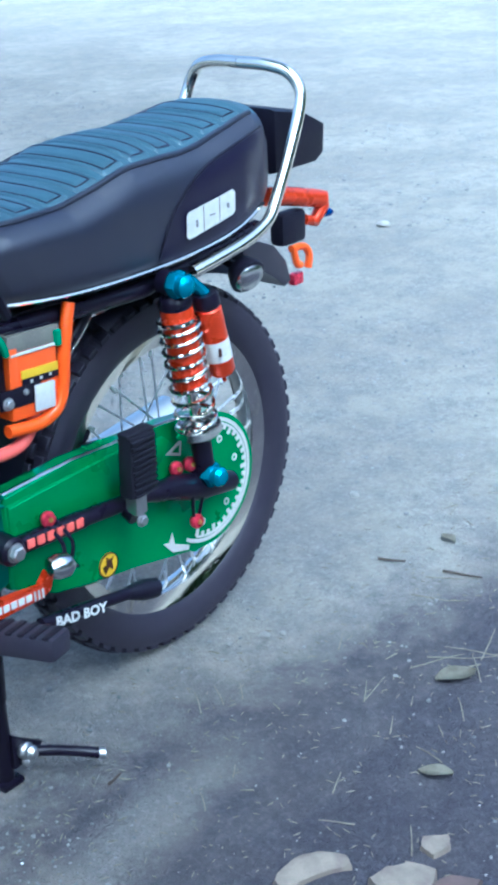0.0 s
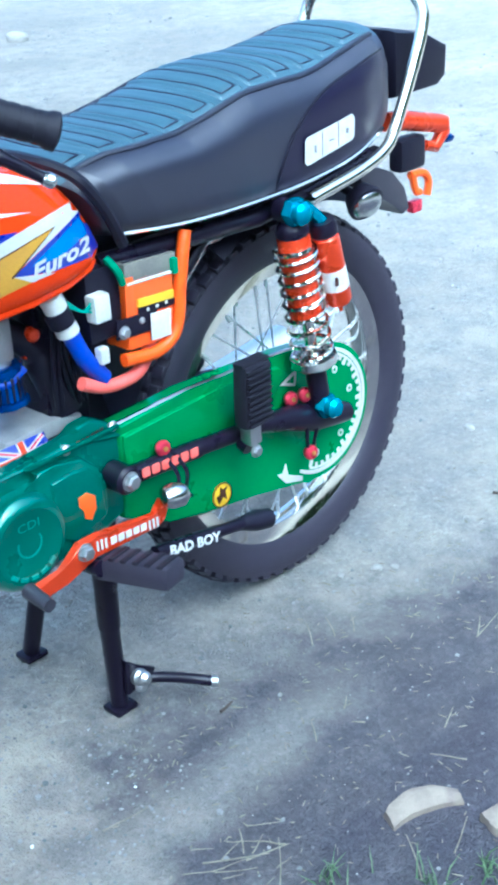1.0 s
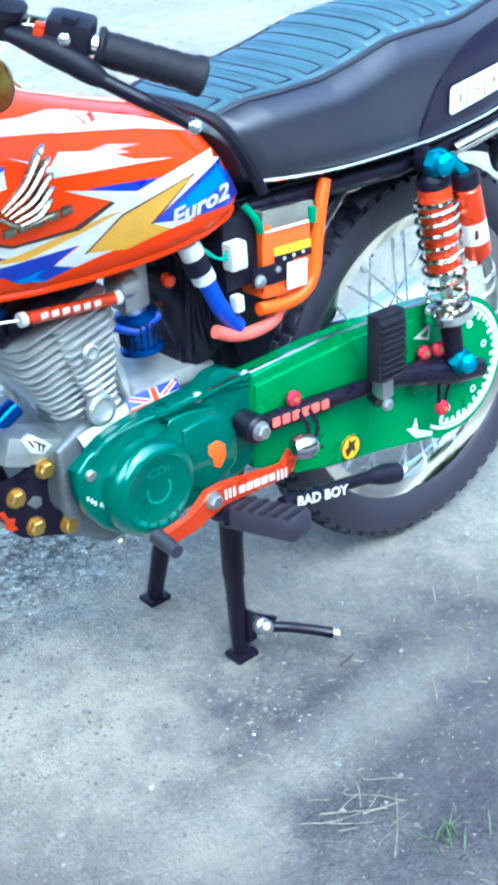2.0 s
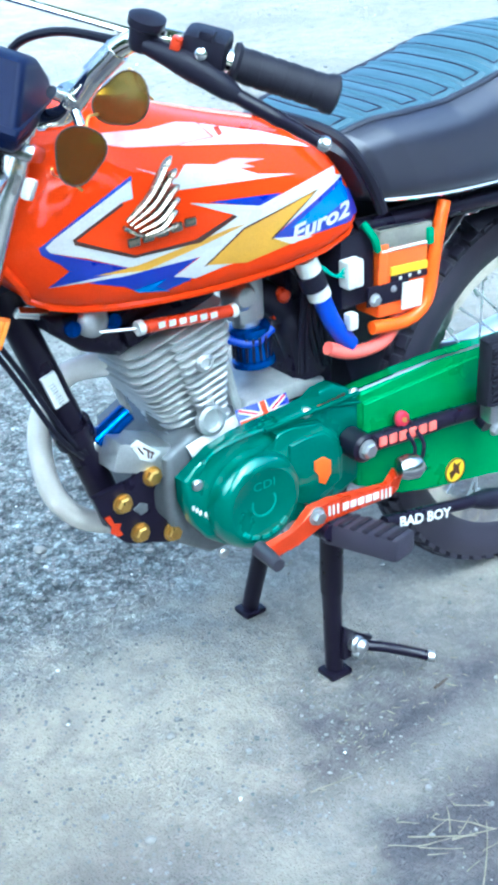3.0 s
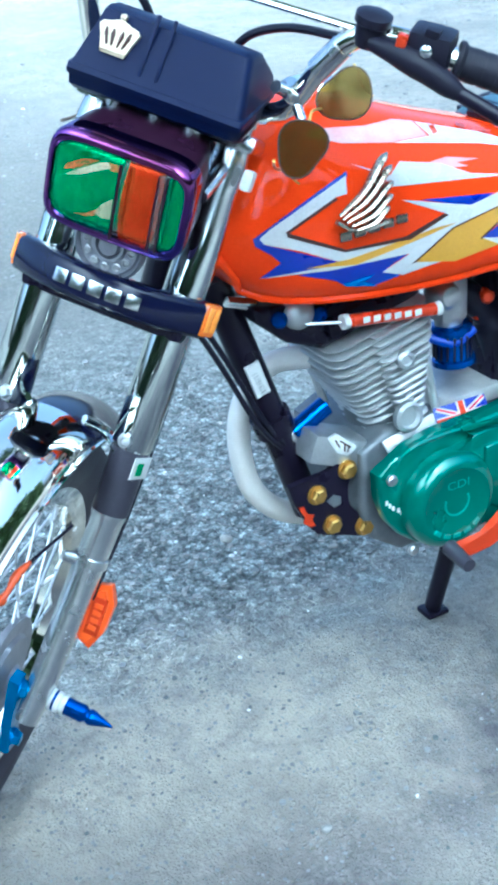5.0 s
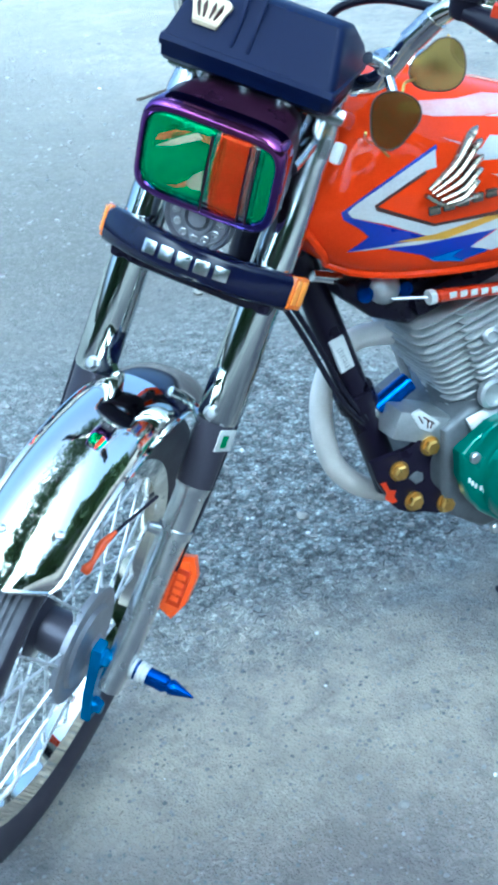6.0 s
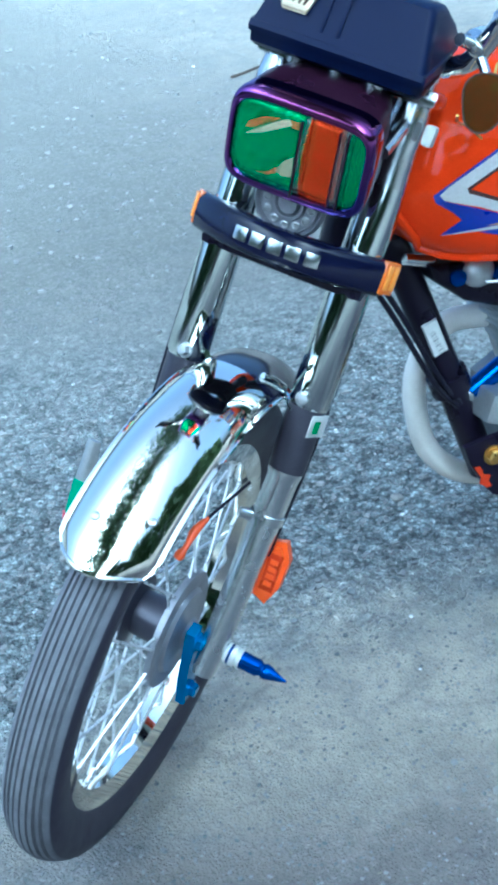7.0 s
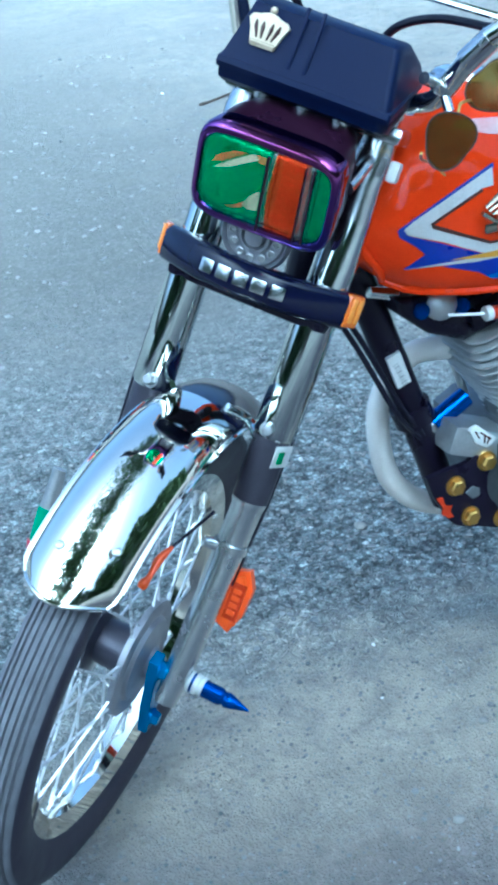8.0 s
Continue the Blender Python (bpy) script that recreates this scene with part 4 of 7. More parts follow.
part("cover_ridge", tube(spline([(-0.664, -0.098, 0.398), (-0.640, -0.100, 0.427), (-0.600, -0.101, 0.436), (-0.540, -0.101, 0.437), (-0.486, -0.101, 0.440), (-0.398, -0.101, 0.424)], 5), 0.0030, seg=6), TEAL, cover)
part("cover_ridge", tube(spline([(-0.558, -0.104, 0.4365), (-0.482, -0.107, 0.4395), (-0.405, -0.105, 0.4405)], 6), 0.0032, seg=8), TEAL, cover)
for p in ((-0.661, -0.100, 0.396), (-0.490, -0.100, 0.438), (-0.410, -0.098, 0.440), (-0.520, -0.098, 0.284), (-0.628, -0.098, 0.285)):
    part("cover_screw", lathe([(0.0075, 0), (0.0075, 0.004), (0.005, 0.006), (0.001, 0.006)], p, (0, -1, 0), seg=14), STEEL, cover)
spot = part("orange_sticker", slab([(-0.4912, 0.3738), (-0.4766, 0.3760), (-0.4644, 0.3668), (-0.4645, 0.3494), (-0.4745, 0.3353), (-0.4843, 0.341), (-0.4842, 0.3519), (-0.4914, 0.3609)], -0.1182, -0.1160, bevel=0.0006), ORANGE, cover, "orange shield sticker")
for i in range(6):
    part("letter_bar", box((-0.668 + i * 0.0048 + (0.003 if i > 2 else 0), -0.1004, 0.3655 - i * 0.0052), (0.0036, 0.0014, 0.0058), bevel=0), PAPER, cover)
for i in range(6):
    part("sticker_bar", box((-0.468 + i * 0.008, -0.0995, 0.4385 + 0.0006 * i), (0.006, 0.0014, 0.006), bevel=0), ORANGER if i < 1 else DARKLINE, cover)

# flag sticker on the crankcase top
ftree_m = Matrix.Translation((-0.533, -0.0735, 0.4375)) @ Euler((radians(60), 0, 0)).to_matrix().to_4x4() @ Matrix.Diagonal((0.80, 0.66, 1, 1))
flag = part("flag_sticker", box((0, 0, 0), (0.100, 0.058, 0.0014), bevel=0.0004), BLUE, engine, "blue, white and red crossed flag sticker", m=ftree_m)
for a, w, mat, dz in ((29.5, 0.010, WHITE, 0.0012), (-29.5, 0.010, WHITE, 0.0012), (29.5, 0.004, PINKRED, 0.0018), (-29.5, 0.004, PINKRED, 0.0018)):
    part("flag_band", box((0, 0, dz), (0.104, w, 0.0008), bevel=0, rot=Matrix.Rotation(radians(a), 3, "Z")), mat, flag)
for sx, sy, mat, dz in ((0.100, 0.015, WHITE, 0.0022), (0.016, 0.058, WHITE, 0.0022), (0.100, 0.010, ORANGER, 0.0028), (0.010, 0.058, ORANGER, 0.0028)):
    part("flag_band", box((0, 0, dz), (sx, sy, 0.0008), bevel=0), mat, flag)
part("maker_plate", box((-0.608, -0.0665, 0.4320), (0.080, 0.004, 0.016), bevel=0.001, rot=Matrix.Rotation(radians(-14), 3, "Y") @ Matrix.Rotation(radians(-30), 3, "X")), ALUPAINT, engine, "pale metal strip with worn lettering")
part("top_casting", slab([(-0.56, 0.438), (-0.43, 0.438), (-0.425, 0.452), (-0.47, 0.462), (-0.55, 0.458)], -0.062, 0.06, bevel=0.006), ALUPAINT, engine)

# front mounting plates, motor tube
plate = part("engine_mount_plate", slab([(q.x, q.z) for q in spline([(a, 0, c) for a, c in ((-0.7783, 0.3988), (-0.7497, 0.4024), (-0.7207, 0.4049), (-0.7032, 0.4170), (-0.6889, 0.4121), (-0.6816, 0.3990), (-0.6907, 0.3834), (-0.6949, 0.3632), (-0.6841, 0.3366), (-0.6636, 0.3193), (-0.6585, 0.3049), (-0.6714, 0.2974), (-0.7031, 0.3088), (-0.7401, 0.3221), (-0.7603, 0.3533), (-0.7755, 0.3826))], 3)][:-1], -0.052, -0.044, bevel=0.0015), BLACKM, bike, "black engine mounting plate")
for p in ((-0.6948, 0.4008), (-0.7396, 0.3786), (-0.7189, 0.3297), (-0.6717, 0.3126)):
    part("gold_bolt", bolt((p[0], -0.052, p[1]), (0, -1, 0), 0.0105, 0.011), BRASS, plate, "gold-zinc bolt")
part("red_mark", slab([(-0.7665, 0.3680), (-0.7575, 0.3520), (-0.7595, 0.3440), (-0.7505, 0.3360), (-0.7425, 0.3360), (-0.7475, 0.3450), (-0.7445, 0.3520), (-0.7535, 0.3550), (-0.7585, 0.3680)], -0.0535, -0.051, bevel=0), ORANGER, plate, "red sticker")
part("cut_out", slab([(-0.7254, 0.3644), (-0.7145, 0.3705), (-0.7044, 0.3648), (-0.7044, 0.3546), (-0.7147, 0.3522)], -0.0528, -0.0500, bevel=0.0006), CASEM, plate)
shield = part("starter_housing", box((-0.700, -0.022, 0.424), (0.090, 0.062, 0.040), bevel=0.009, rot=Matrix.Rotation(radians(22), 3, "Y")), ALU, bike, "cast aluminium front housing")
part("crest", slab([(-0.7207, 0.4504), (-0.7083, 0.4541), (-0.6795, 0.4289), (-0.6946, 0.4202), (-0.7104, 0.4295)], -0.0555, -0.05, bevel=0.0008), PAPER, shield, "white crest sticker")
for x0, z0, x1, z1 in ((-0.7120, 0.4470, -0.7060, 0.4360), (-0.7050, 0.4440, -0.6900, 0.4310), (-0.6985, 0.4400, -0.6990, 0.4280), (-0.6920, 0.4350, -0.6950, 0.4260)):
    part("crest_mark", tube([(x0, -0.0558, z0), (x1, -0.0558, z1)], 0.0011, seg=5), DARKLINE, shield)
part("breather_stub", tube([(-0.742, -0.005, 0.445), (-0.694, -0.005, 0.470)], 0.0135), BLUEAN, bike, "blue anodised stub")
part("stub_cap", tube([(-0.752, -0.005, 0.440), (-0.744, -0.005, 0.444)], 0.012), STEEL, bike)

# exhaust header
part("exhaust_pipe", tube(spline([(-0.700, 0.02, 0.530), (-0.744, 0.045, 0.520), (-0.780, 0.05, 0.477), (-0.790, 0.05, 0.420), (-0.773, 0.05, 0.348), (-0.712, 0.06, 0.292), (-0.60, 0.10, 0.252), (-0.30, 0.145, 0.235)], 8), 0.0150, seg=18), EXHAUST, bike, "cream heat-stained exhaust header")
part("silencer", tube(spline([(-0.32, 0.145, 0.235), (-0.24, 0.15, 0.24), (0.05, 0.16, 0.27), (0.20, 0.165, 0.285)], 6), [0.024, 0.028, 0.034, 0.038] + [0.040] * 15, seg=20), CHROME, bike, "chrome silencer")

# ---- frame ----
part("down_tube", tube([(-0.838, 0, 0.67), (-0.775, -0.0, 0.49), (-0.722, -0.0, 0.33)], 0.0195, seg=16), BLACKM, bike, "black front down tube")
sleeve = part("tube_sleeve", tube([(-0.772, 0, 0.478), (-0.764, 0, 0.455)], 0.026, seg=16), BLACKM, bike)
lab = part("barcode_label", slab([(-0.812, 0.556), (-0.794, 0.562), (-0.780, 0.520), (-0.798, 0.514)], -0.0235, -0.018, bevel=0), PAPER, bike, "white barcode label")
for i in range(9):
    t = i / 8
    a, b = crank_pt((-0.804, -0.0238, 0.545), (-0.792, -0.0238, 0.517), t), crank_pt((-0.797, -0.0238, 0.548), (-0.785, -0.0238, 0.520), t)
    part("code_bar", tube([a, b], 0.0004 + 0.0003 * (i % 2), seg=4), CASEM, lab)
for dx in (-0.012, -0.022):
    part("control_cable", tube(spline([(-0.868 + dx, -0.030, 0.650), (-0.826 + dx, -0.026, 0.575), (-0.778 + dx, -0.024, 0.480), (-0.742 + dx * 0.6, -0.012, 0.425)], 6), 0.0036, seg=8), BLACKP, bike)
part("top_tube", tube([(-0.86, 0, 0.78), (-0.62, 0, 0.69), (-0.38, 0, 0.655)], 0.025), BLACKM, bike)
part("head_tube", tube([(-0.895, -0.0, 0.665), (-0.835, 0.0, 0.835)], 0.030, seg=18), BLACKM, bike)
for s in (-1, 1):
    part("seat_rail", tube([(-0.40, s * 0.09, 0.655), (-0.12, s * 0.10, 0.645), (0.14, s * 0.10, 0.675)], 0.013), BLACKM, bike)
    part("orange_frame_tube", tube(spline([(-0.266, s * 0.112, 0.668), (-0.276, s * 0.116, 0.645), (-0.289, s * 0.120, 0.605), (-0.300, s * 0.122, 0.556), (-0.316, s * 0.122, 0.535), (-0.345, s * 0.120, 0.526), (-0.392, s * 0.116, 0.530)], 6), 0.0088, seg=14), ORANGEF, bike, "orange-painted frame tube")
part("frame_bracket", tube([(-0.18, -0.06, 0.630), (-0.26, -0.05, 0.545)], 0.009), BLACKM, bike)
part("frame_bracket", tube([(-0.165, -0.05, 0.622), (-0.245, -0.04, 0.535)], 0.006), DULLCHROME, bike)
part("bracket_clip", box((-0.172, -0.06, 0.632), (0.03, 0.02, 0.03), bevel=0.005), DULLCHROME, bike)
part("rear_frame_plate", slab([(-0.48, 0.655), (-0.43, 0.655), (-0.40, 0.50), (-0.415, 0.30), (-0.46, 0.30), (-0.47, 0.48)], -0.05, 0.05, bevel=0.004), BLACKM, bike, "black centre frame plate")
part("inner_mudguard", slab([(-0.38, 0.65), (-0.20, 0.65), (-0.27, 0.52), (-0.33, 0.40), (-0.36, 0.40), (-0.39, 0.50)], -0.045, 0.06, bevel=0.004), BLACKP, bike)

# ---- battery, hoses, electrics ----
BT = Matrix.Rotation(radians(4), 3, "Y")
batt = part("battery_box", box((-0.342, -0.098, 0.584), (0.080, 0.045, 0.092), bevel=0.005, rot=BT), ORANGE, bike, "orange battery box with a smoked lid")
part("lid", box((-0.338, -0.094, 0.640), (0.088, 0.054, 0.024), bevel=0.003, rot=BT), CLEARTOP, batt, "smoked clear lid")
for y in (-0.112, -0.094, -0.076):
    part("lid_bar", box((-0.338, y, 0.6525), (0.078, 0.006, 0.002), bevel=0.0006, rot=BT), BLACKP, batt)
part("lid_edge", tube([(-0.380, -0.1215, 0.629), (-0.297, -0.1215, 0.624)], 0.0020, seg=6), PALE, batt)
part("corner_post", box((-0.378, -0.1205, 0.600), (0.014, 0.004, 0.075), bevel=0.0015, rot=BT), ORANGE, batt)
part("yellow_band", box((-0.334, -0.1215, 0.5975), (0.062, 0.003, 0.011), bevel=0.0008, rot=BT), YELLOW, batt, "yellow sticker band")
part("dark_band", box((-0.370, -0.1218, 0.573), (0.068, 0.0034, 0.026), bevel=0.0008, rot=BT), BLACKM, batt)
part("dark_band", box((-0.334, -0.1214, 0.587), (0.062, 0.0026, 0.009), bevel=0.0006, rot=BT), BLACKM, batt)
for i in range(3):
    part("letter_bar", box((-0.350 + 0.016 * i, -0.1232, 0.588), (0.004, 0.001, 0.004), bevel=0, rot=BT), PAPER, batt)
part("white_label", box((-0.333, -0.1262, 0.563), (0.034, 0.003, 0.036), bevel=0.0014, rot=BT), PAPER, batt, "blank white label")
part("box_bolt", bolt((-0.393, -0.1230, 0.570), (0, -1, 0), 0.007, 0.007), STEEL, batt)
part("box_bolt", bolt((-0.362, -0.1230, 0.577), (0, -1, 0), 0.0035, 0.004), STEEL, batt)
part("green_lead", tube(spline([(-0.400, -0.110, 0.668), (-0.392, -0.122, 0.650), (-0.386, -0.122, 0.632)], 4), 0.005, seg=8), surface("green_rubber", (0.01, 0.22, 0.10), 0.45), batt)
part("green_clip", box((-0.300, -0.122, 0.632), (0.010, 0.010, 0.022), bevel=0.003), bpy.data.materials["green_rubber"], batt)
holder = part("relay_block", box((-0.408, -0.085, 0.610), (0.055, 0.05, 0.095), bevel=0.006), BLACKP, bike, "black relay block")
part("connector", box((-0.424, -0.116, 0.612), (0.026, 0.020, 0.036), bevel=0.004), PALE, holder, "pale plastic connector")
part("connector", box((-0.424, -0.114, 0.548), (0.014, 0.014, 0.022), bevel=0.003), PALE, holder)
for i in range(3):
    part("wire", tube(spline([(-0.436, -0.118, 0.610 + 0.006 * i), (-0.452, -0.120, 0.616), (-0.462, -0.105, 0.622 + 0.003 * i)], 4), 0.0016, seg=5), surface("green_wire", (0.05, 0.30, 0.22), 0.5) if i == 0 else bpy.data.materials["green_wire"], holder)
for i in range(7):
    a = random.uniform(-0.02, 0.02)
    part("wire", tube(spline([(-0.50 + 0.012 * i, -0.055, 0.648), (-0.485 + 0.012 * i + a, -0.075, 0.60), (-0.47 + 0.008 * i, -0.07, 0.53), (-0.45 + 0.006 * i - a, -0.06, 0.47)], 6), 0.0032, seg=6), BLACKP, bike)
hose = part("filter_hose", tube([(-0.484, -0.100, 0.642), (-0.463, -0.102, 0.588)], 0.0150, seg=16), PALE, bike, "pale hose joint with a black clamp")
part("clamp", tube([(-0.478, -0.1005, 0.622), (-0.470, -0.1015, 0.602)], 0.0168, seg=16), BLACKP, hose)
part("blue_hose", tube(spline([(-0.463, -0.102, 0.590), (-0.445, -0.104, 0.548), (-0.418, -0.104, 0.512)], 5), 0.0118, seg=14), BLUEHOSE, bike, "blue silicone hose")
part("pink_hose", tube(spline([(-0.456, -0.106, 0.518), (-0.430, -0.107, 0.505), (-0.400, -0.108, 0.499), (-0.362, -0.108, 0.504), (-0.338, -0.104, 0.528), (-0.328, -0.098, 0.550)], 6), 0.0088, seg=14), PINKHOSE, bike, "salmon-pink rubber hose")
carb = part("carburettor", box((-0.530, -0.03, 0.585), (0.040, 0.045, 0.060), bevel=0.008), ALU, bike, "cast carburettor")
part("carb_top", lathe([(0.018, 0), (0.018, 0.024), (0.012, 0.032), (0.003, 0.034)], (-0.555, -0.045, 0.600), (0, -1, 0.1), seg=20), STEEL, carb)
part("float_bowl", lathe([(0.018, 0), (0.018, 0.02), (0.012, 0.026)], (-0.525, -0.03, 0.558), (0, 0, -1), seg=20), ALU, carb)
part("red_knob", lathe([(0.010, 0), (0.011, 0.012), (0.006, 0.018)], (-0.474, -0.035, 0.576), (-0.3, -1, 0.1), seg=12), ORANGER, carb, "red choke knob")
part("red_tap", box((-0.484, -0.035, 0.556), (0.012, 0.012, 0.022), bevel=0.003), ORANGER, carb)
flt = part("air_filter", lathe([(0.024, 0), (0.028, 0.004), (0.028, 0.010), (0.024, 0.012), (0.024, 0.045), (0.028, 0.047), (0.028, 0.054), (0.02, 0.058)], (-0.522, -0.030, 0.548), (0.05, -0.1, -1), seg=28), BLUEAN, bike, "small blue pleated air filter")
for i in range(18):
    a = 2 * math.pi * i / 18
    part("pleat", box((-0.520 + 0.0245 * math.cos(a), -0.0325 + 0.0245 * math.sin(a), 0.520), (0.003, 0.003, 0.032), bevel=0, rot=Matrix.Rotation(a, 3, "Z")), BLACKP, flt)
part("intake_boot", tube(spline([(-0.505, -0.02, 0.585), (-0.475, -0.03, 0.560), (-0.452, -0.035, 0.52), (-0.44, -0.04, 0.46)], 5), [0.020] * 8 + [0.026] * 8, seg=14), BLACKP, bike, "black rubber boot")
part("fuel_line", tube(spline([(-0.555, -0.03, 0.535), (-0.53, -0.05, 0.528), (-0.50, -0.05, 0.54)], 5), 0.006), BLUEHOSE, bike)

# ---- gear lever, footrest, stand ----
lever = part("gear_lever", slab([(-0.607, 0.302), (-0.600, 0.288), (-0.580, 0.283), (-0.548, 0.288), (-0.520, 0.297), (-0.500, 0.307), (-0.392, 0.299), (-0.378, 0.306), (-0.366, 0.332), (-0.380, 0.334), (-0.395, 0.318), (-0.492, 0.332), (-0.523, 0.332), (-0.540, 0.318), (-0.555, 0.307)], -0.152, -0.140, bevel=0.003), ORANGER, bike, "orange-red heel-toe gear lever with white marks")
for i in range(3):
    part("white_slash", box((-0.497 + i * 0.007, -0.1530, 0.3190 - i * 0.0006), (0.003, 0.001, 0.014), bevel=0), PAPER, lever)
    part("white_slash", box((-0.408 + i * 0.007, -0.1530, 0.3100 - i * 0.0006), (0.003, 0.001, 0.014), bevel=0), PAPER, lever)
for i in range(5):
    part("letter_bar", box((-0.470 + i * 0.0128, -0.1530, 0.3162 - i * 0.0011), (0.0098, 0.001, 0.0100), bevel=0), PAPER, lever)
part("toe_pad", tube([(-0.600, -0.138, 0.298), (-0.602, -0.182, 0.294)], [0.011, 0.009], seg=12), GREYFORK, lever)
part("heel_pad", lathe([(0.002, -0.020), (0.014, -0.017), (0.018, -0.005), (0.017, 0.010), (0.010, 0.018), (0.002, 0.020)], (-0.368, -0.163, 0.341), (1, -0.3, -0.1), seg=18), DULLCHROME, lever, "grey heel pad")
part("spindle", bolt((-0.517, -0.150, 0.319), (0, -1, 0), 0.010, 0.012), STEEL, lever)
bar = part("footrest_bar", tube([(-0.50, -0.03, 0.275), (-0.50, -0.16, 0.290)], 0.012), BLACKM, bike)
FR = Euler((radians(-3), radians(6), radians(17))).to_matrix()
rest = part("footrest", box((-0.466, -0.190, 0.286), (0.048, 0.115, 0.032), bevel=0.008, rot=FR), RUBBER, bike, "black rubber footrest")
for i in range(6):
    part("rib", box(Vector((-0.466, -0.190, 0.3025)) + FR @ Vector((0, -0.045 + i * 0.018, 0)), (0.042, 0.008, 0.004), bevel=0.001, rot=FR), GRIPR, rest)
stand = part("centre_stand", tube([(-0.452, -0.100, 0.245), (-0.449, -0.094, 0.150), (-0.449, -0.094, 0.145), (-0.441, -0.086, 0.012)], [0.0165, 0.0162, 0.0140, 0.0130], seg=14), BLACKM, bike, "black tubular centre stand")
part("leg", tube([(-0.440, 0.045, 0.245), (-0.440, 0.082, 0.12), (-0.440, 0.118, 0.012)], [0.0145, 0.0140, 0.013], seg=14), BLACKM, stand)
part("cross_tube", tube([(-0.450, -0.12, 0.250), (-0.440, 0.11, 0.250)], 0.017), BLACKM, stand)
for y in (-0.086, 0.118):
    part("foot", box((-0.440, y, 0.004), (0.038, 0.034, 0.009), bevel=0.003), BLACKM, stand)
part("gusset", slab([(-0.440, 0.090), (-0.408, 0.062), (-0.386, 0.050), (-0.400, 0.036), (-0.440, 0.032)], -0.108, -0.098, bevel=0.002), BLACKM, stand)
part("tang", tube(spline([(-0.425, -0.104, 0.052), (-0.392, -0.130, 0.047), (-0.365, -0.158, 0.042), (-0.343, -0.180, 0.035)], 4), 0.0080, seg=10), BLACKM, stand, "black foot tang")
part("tang_tip", tube([(-0.346, -0.178, 0.0358), (-0.339, -0.183, 0.034)], 0.0088), STEEL, stand)
part("spring_bolt", lathe([(0.012, 0), (0.013, 0.008), (0.010, 0.012), (0.011, 0.018), (0.006, 0.024), (0.001, 0.025)], (-0.423, -0.108, 0.056), (0.1, -1, 0.1), seg=14), STEEL, stand, "bright bolt")
part("spring_bolt", lathe([(0.008, 0), (0.009, 0.006), (0.006, 0.012), (0.001, 0.013)], (-0.422, -0.110, 0.040), (0.1, -1, 0.1), seg=14), STEEL, stand, "small bright bolt")
part("lower_cradle", slab([(-0.54, 0.262), (-0.40, 0.262), (-0.39, 0.30), (-0.54, 0.285)], -0.07, 0.09, bevel=0.006), BLACKM, bike)
kick = part("side_rod", tube([(-0.40, -0.148, 0.262), (-0.29, -0.148, 0.243), (-0.225, -0.146, 0.230)], 0.0095, seg=10), BLACKM, bike, "black rod with white lettering")
part("rod_end", tube([(-0.235, -0.146, 0.232), (-0.205, -0.146, 0.224), (-0.178, -0.146, 0.216)], [0.010, 0.016, 0.015], seg=12), BLACKP, kick)
part("lettering", lettering("BAD BOY", 0.021, lambda a, b: Vector((-0.335 + a, -0.1585, 0.243 + b - a * 0.21)), 1.05, bold=0.0008), PAPER, kick, "white lettering")


# ---- front end, turned to the left on its raked steering axis; built with the front axle as origin ----
RAKE = radians(26)
AXIS = Vector((math.sin(RAKE), 0, math.cos(RAKE)))
FRONT = Matrix.Translation((-1.185, -0.039, 0.289)) @ Matrix.Rotation(radians(46.4), 4, AXIS)
YC = -0.010


def fk(z, y=0.0, ahead=0.0):
    """A point at the height z of the fork's centre plane, moved ahead square to the fork."""
    return Vector((0.488 * z - ahead * math.cos(RAKE), YC + y, z + ahead * math.sin(RAKE)))


build_wheel("front_wheel", "spoked chrome front wheel with a ribbed tyre", FRONT, 0.296, 0.231, 0.046, "ribs", 0.044)
for y in (-0.075, 0.075):
    leg = part("fork_leg", tube([fk(-0.030, y * 0.85, 0.008), fk(0.0, y * 0.88, 0.007), fk(0.12, y * 0.95, 0.002), fk(0.198, y), fk(0.203, y), fk(0.210, y)], [0.0135, 0.0160, 0.0174, 0.0182, 0.0200, 0.0200], seg=20), SLIDER, bike, "aluminium fork slider", m=FRONT)
    part("shroud", tube([fk(0.208, y), fk(0.278, y)], [0.0208, 0.0215], seg=24), GREYFORK, leg, "dark grey fork shroud")
    part("upper_cover", tube([fk(0.276, y), fk(0.280, y), fk(0.46, y), fk(0.50, y)], [0.0215, 0.0235, 0.0235, 0.0215], seg=28), FORKCHROME, leg, "chrome fork cover")
    part("stanchion", tube([fk(0.49, y), fk(0.600, y)], 0.0145, seg=18), DULLCHROME, leg)
    part("ear", tube([fk(0.50, y), fk(0.535, y), fk(0.56, y), fk(0.585, y)], [0.021, 0.019, 0.021, 0.017], seg=18), DULLCHROME, leg, "bracket ear")
    part("fork_cap", lathe([(0.017, 0), (0.017, 0.010), (0.012, 0.016), (0.003, 0.017)], fk(0.600, y), AXIS, seg=20), CHROME, leg)
    part("guard_stay", lathe([(0.0178, -0.006), (0.0204, -0.005), (0.0204, 0.005), (0.0178, 0.006)], fk(0.154, y * 0.97, 0.001), AXIS, seg=24), SLIDER, leg)
    part("stay_lug", tube([fk(0.152, y * 0.80, 0.010), fk(0.154, y * 0.62, 0.022)], [0.008, 0.006], seg=10), SLIDER, leg)
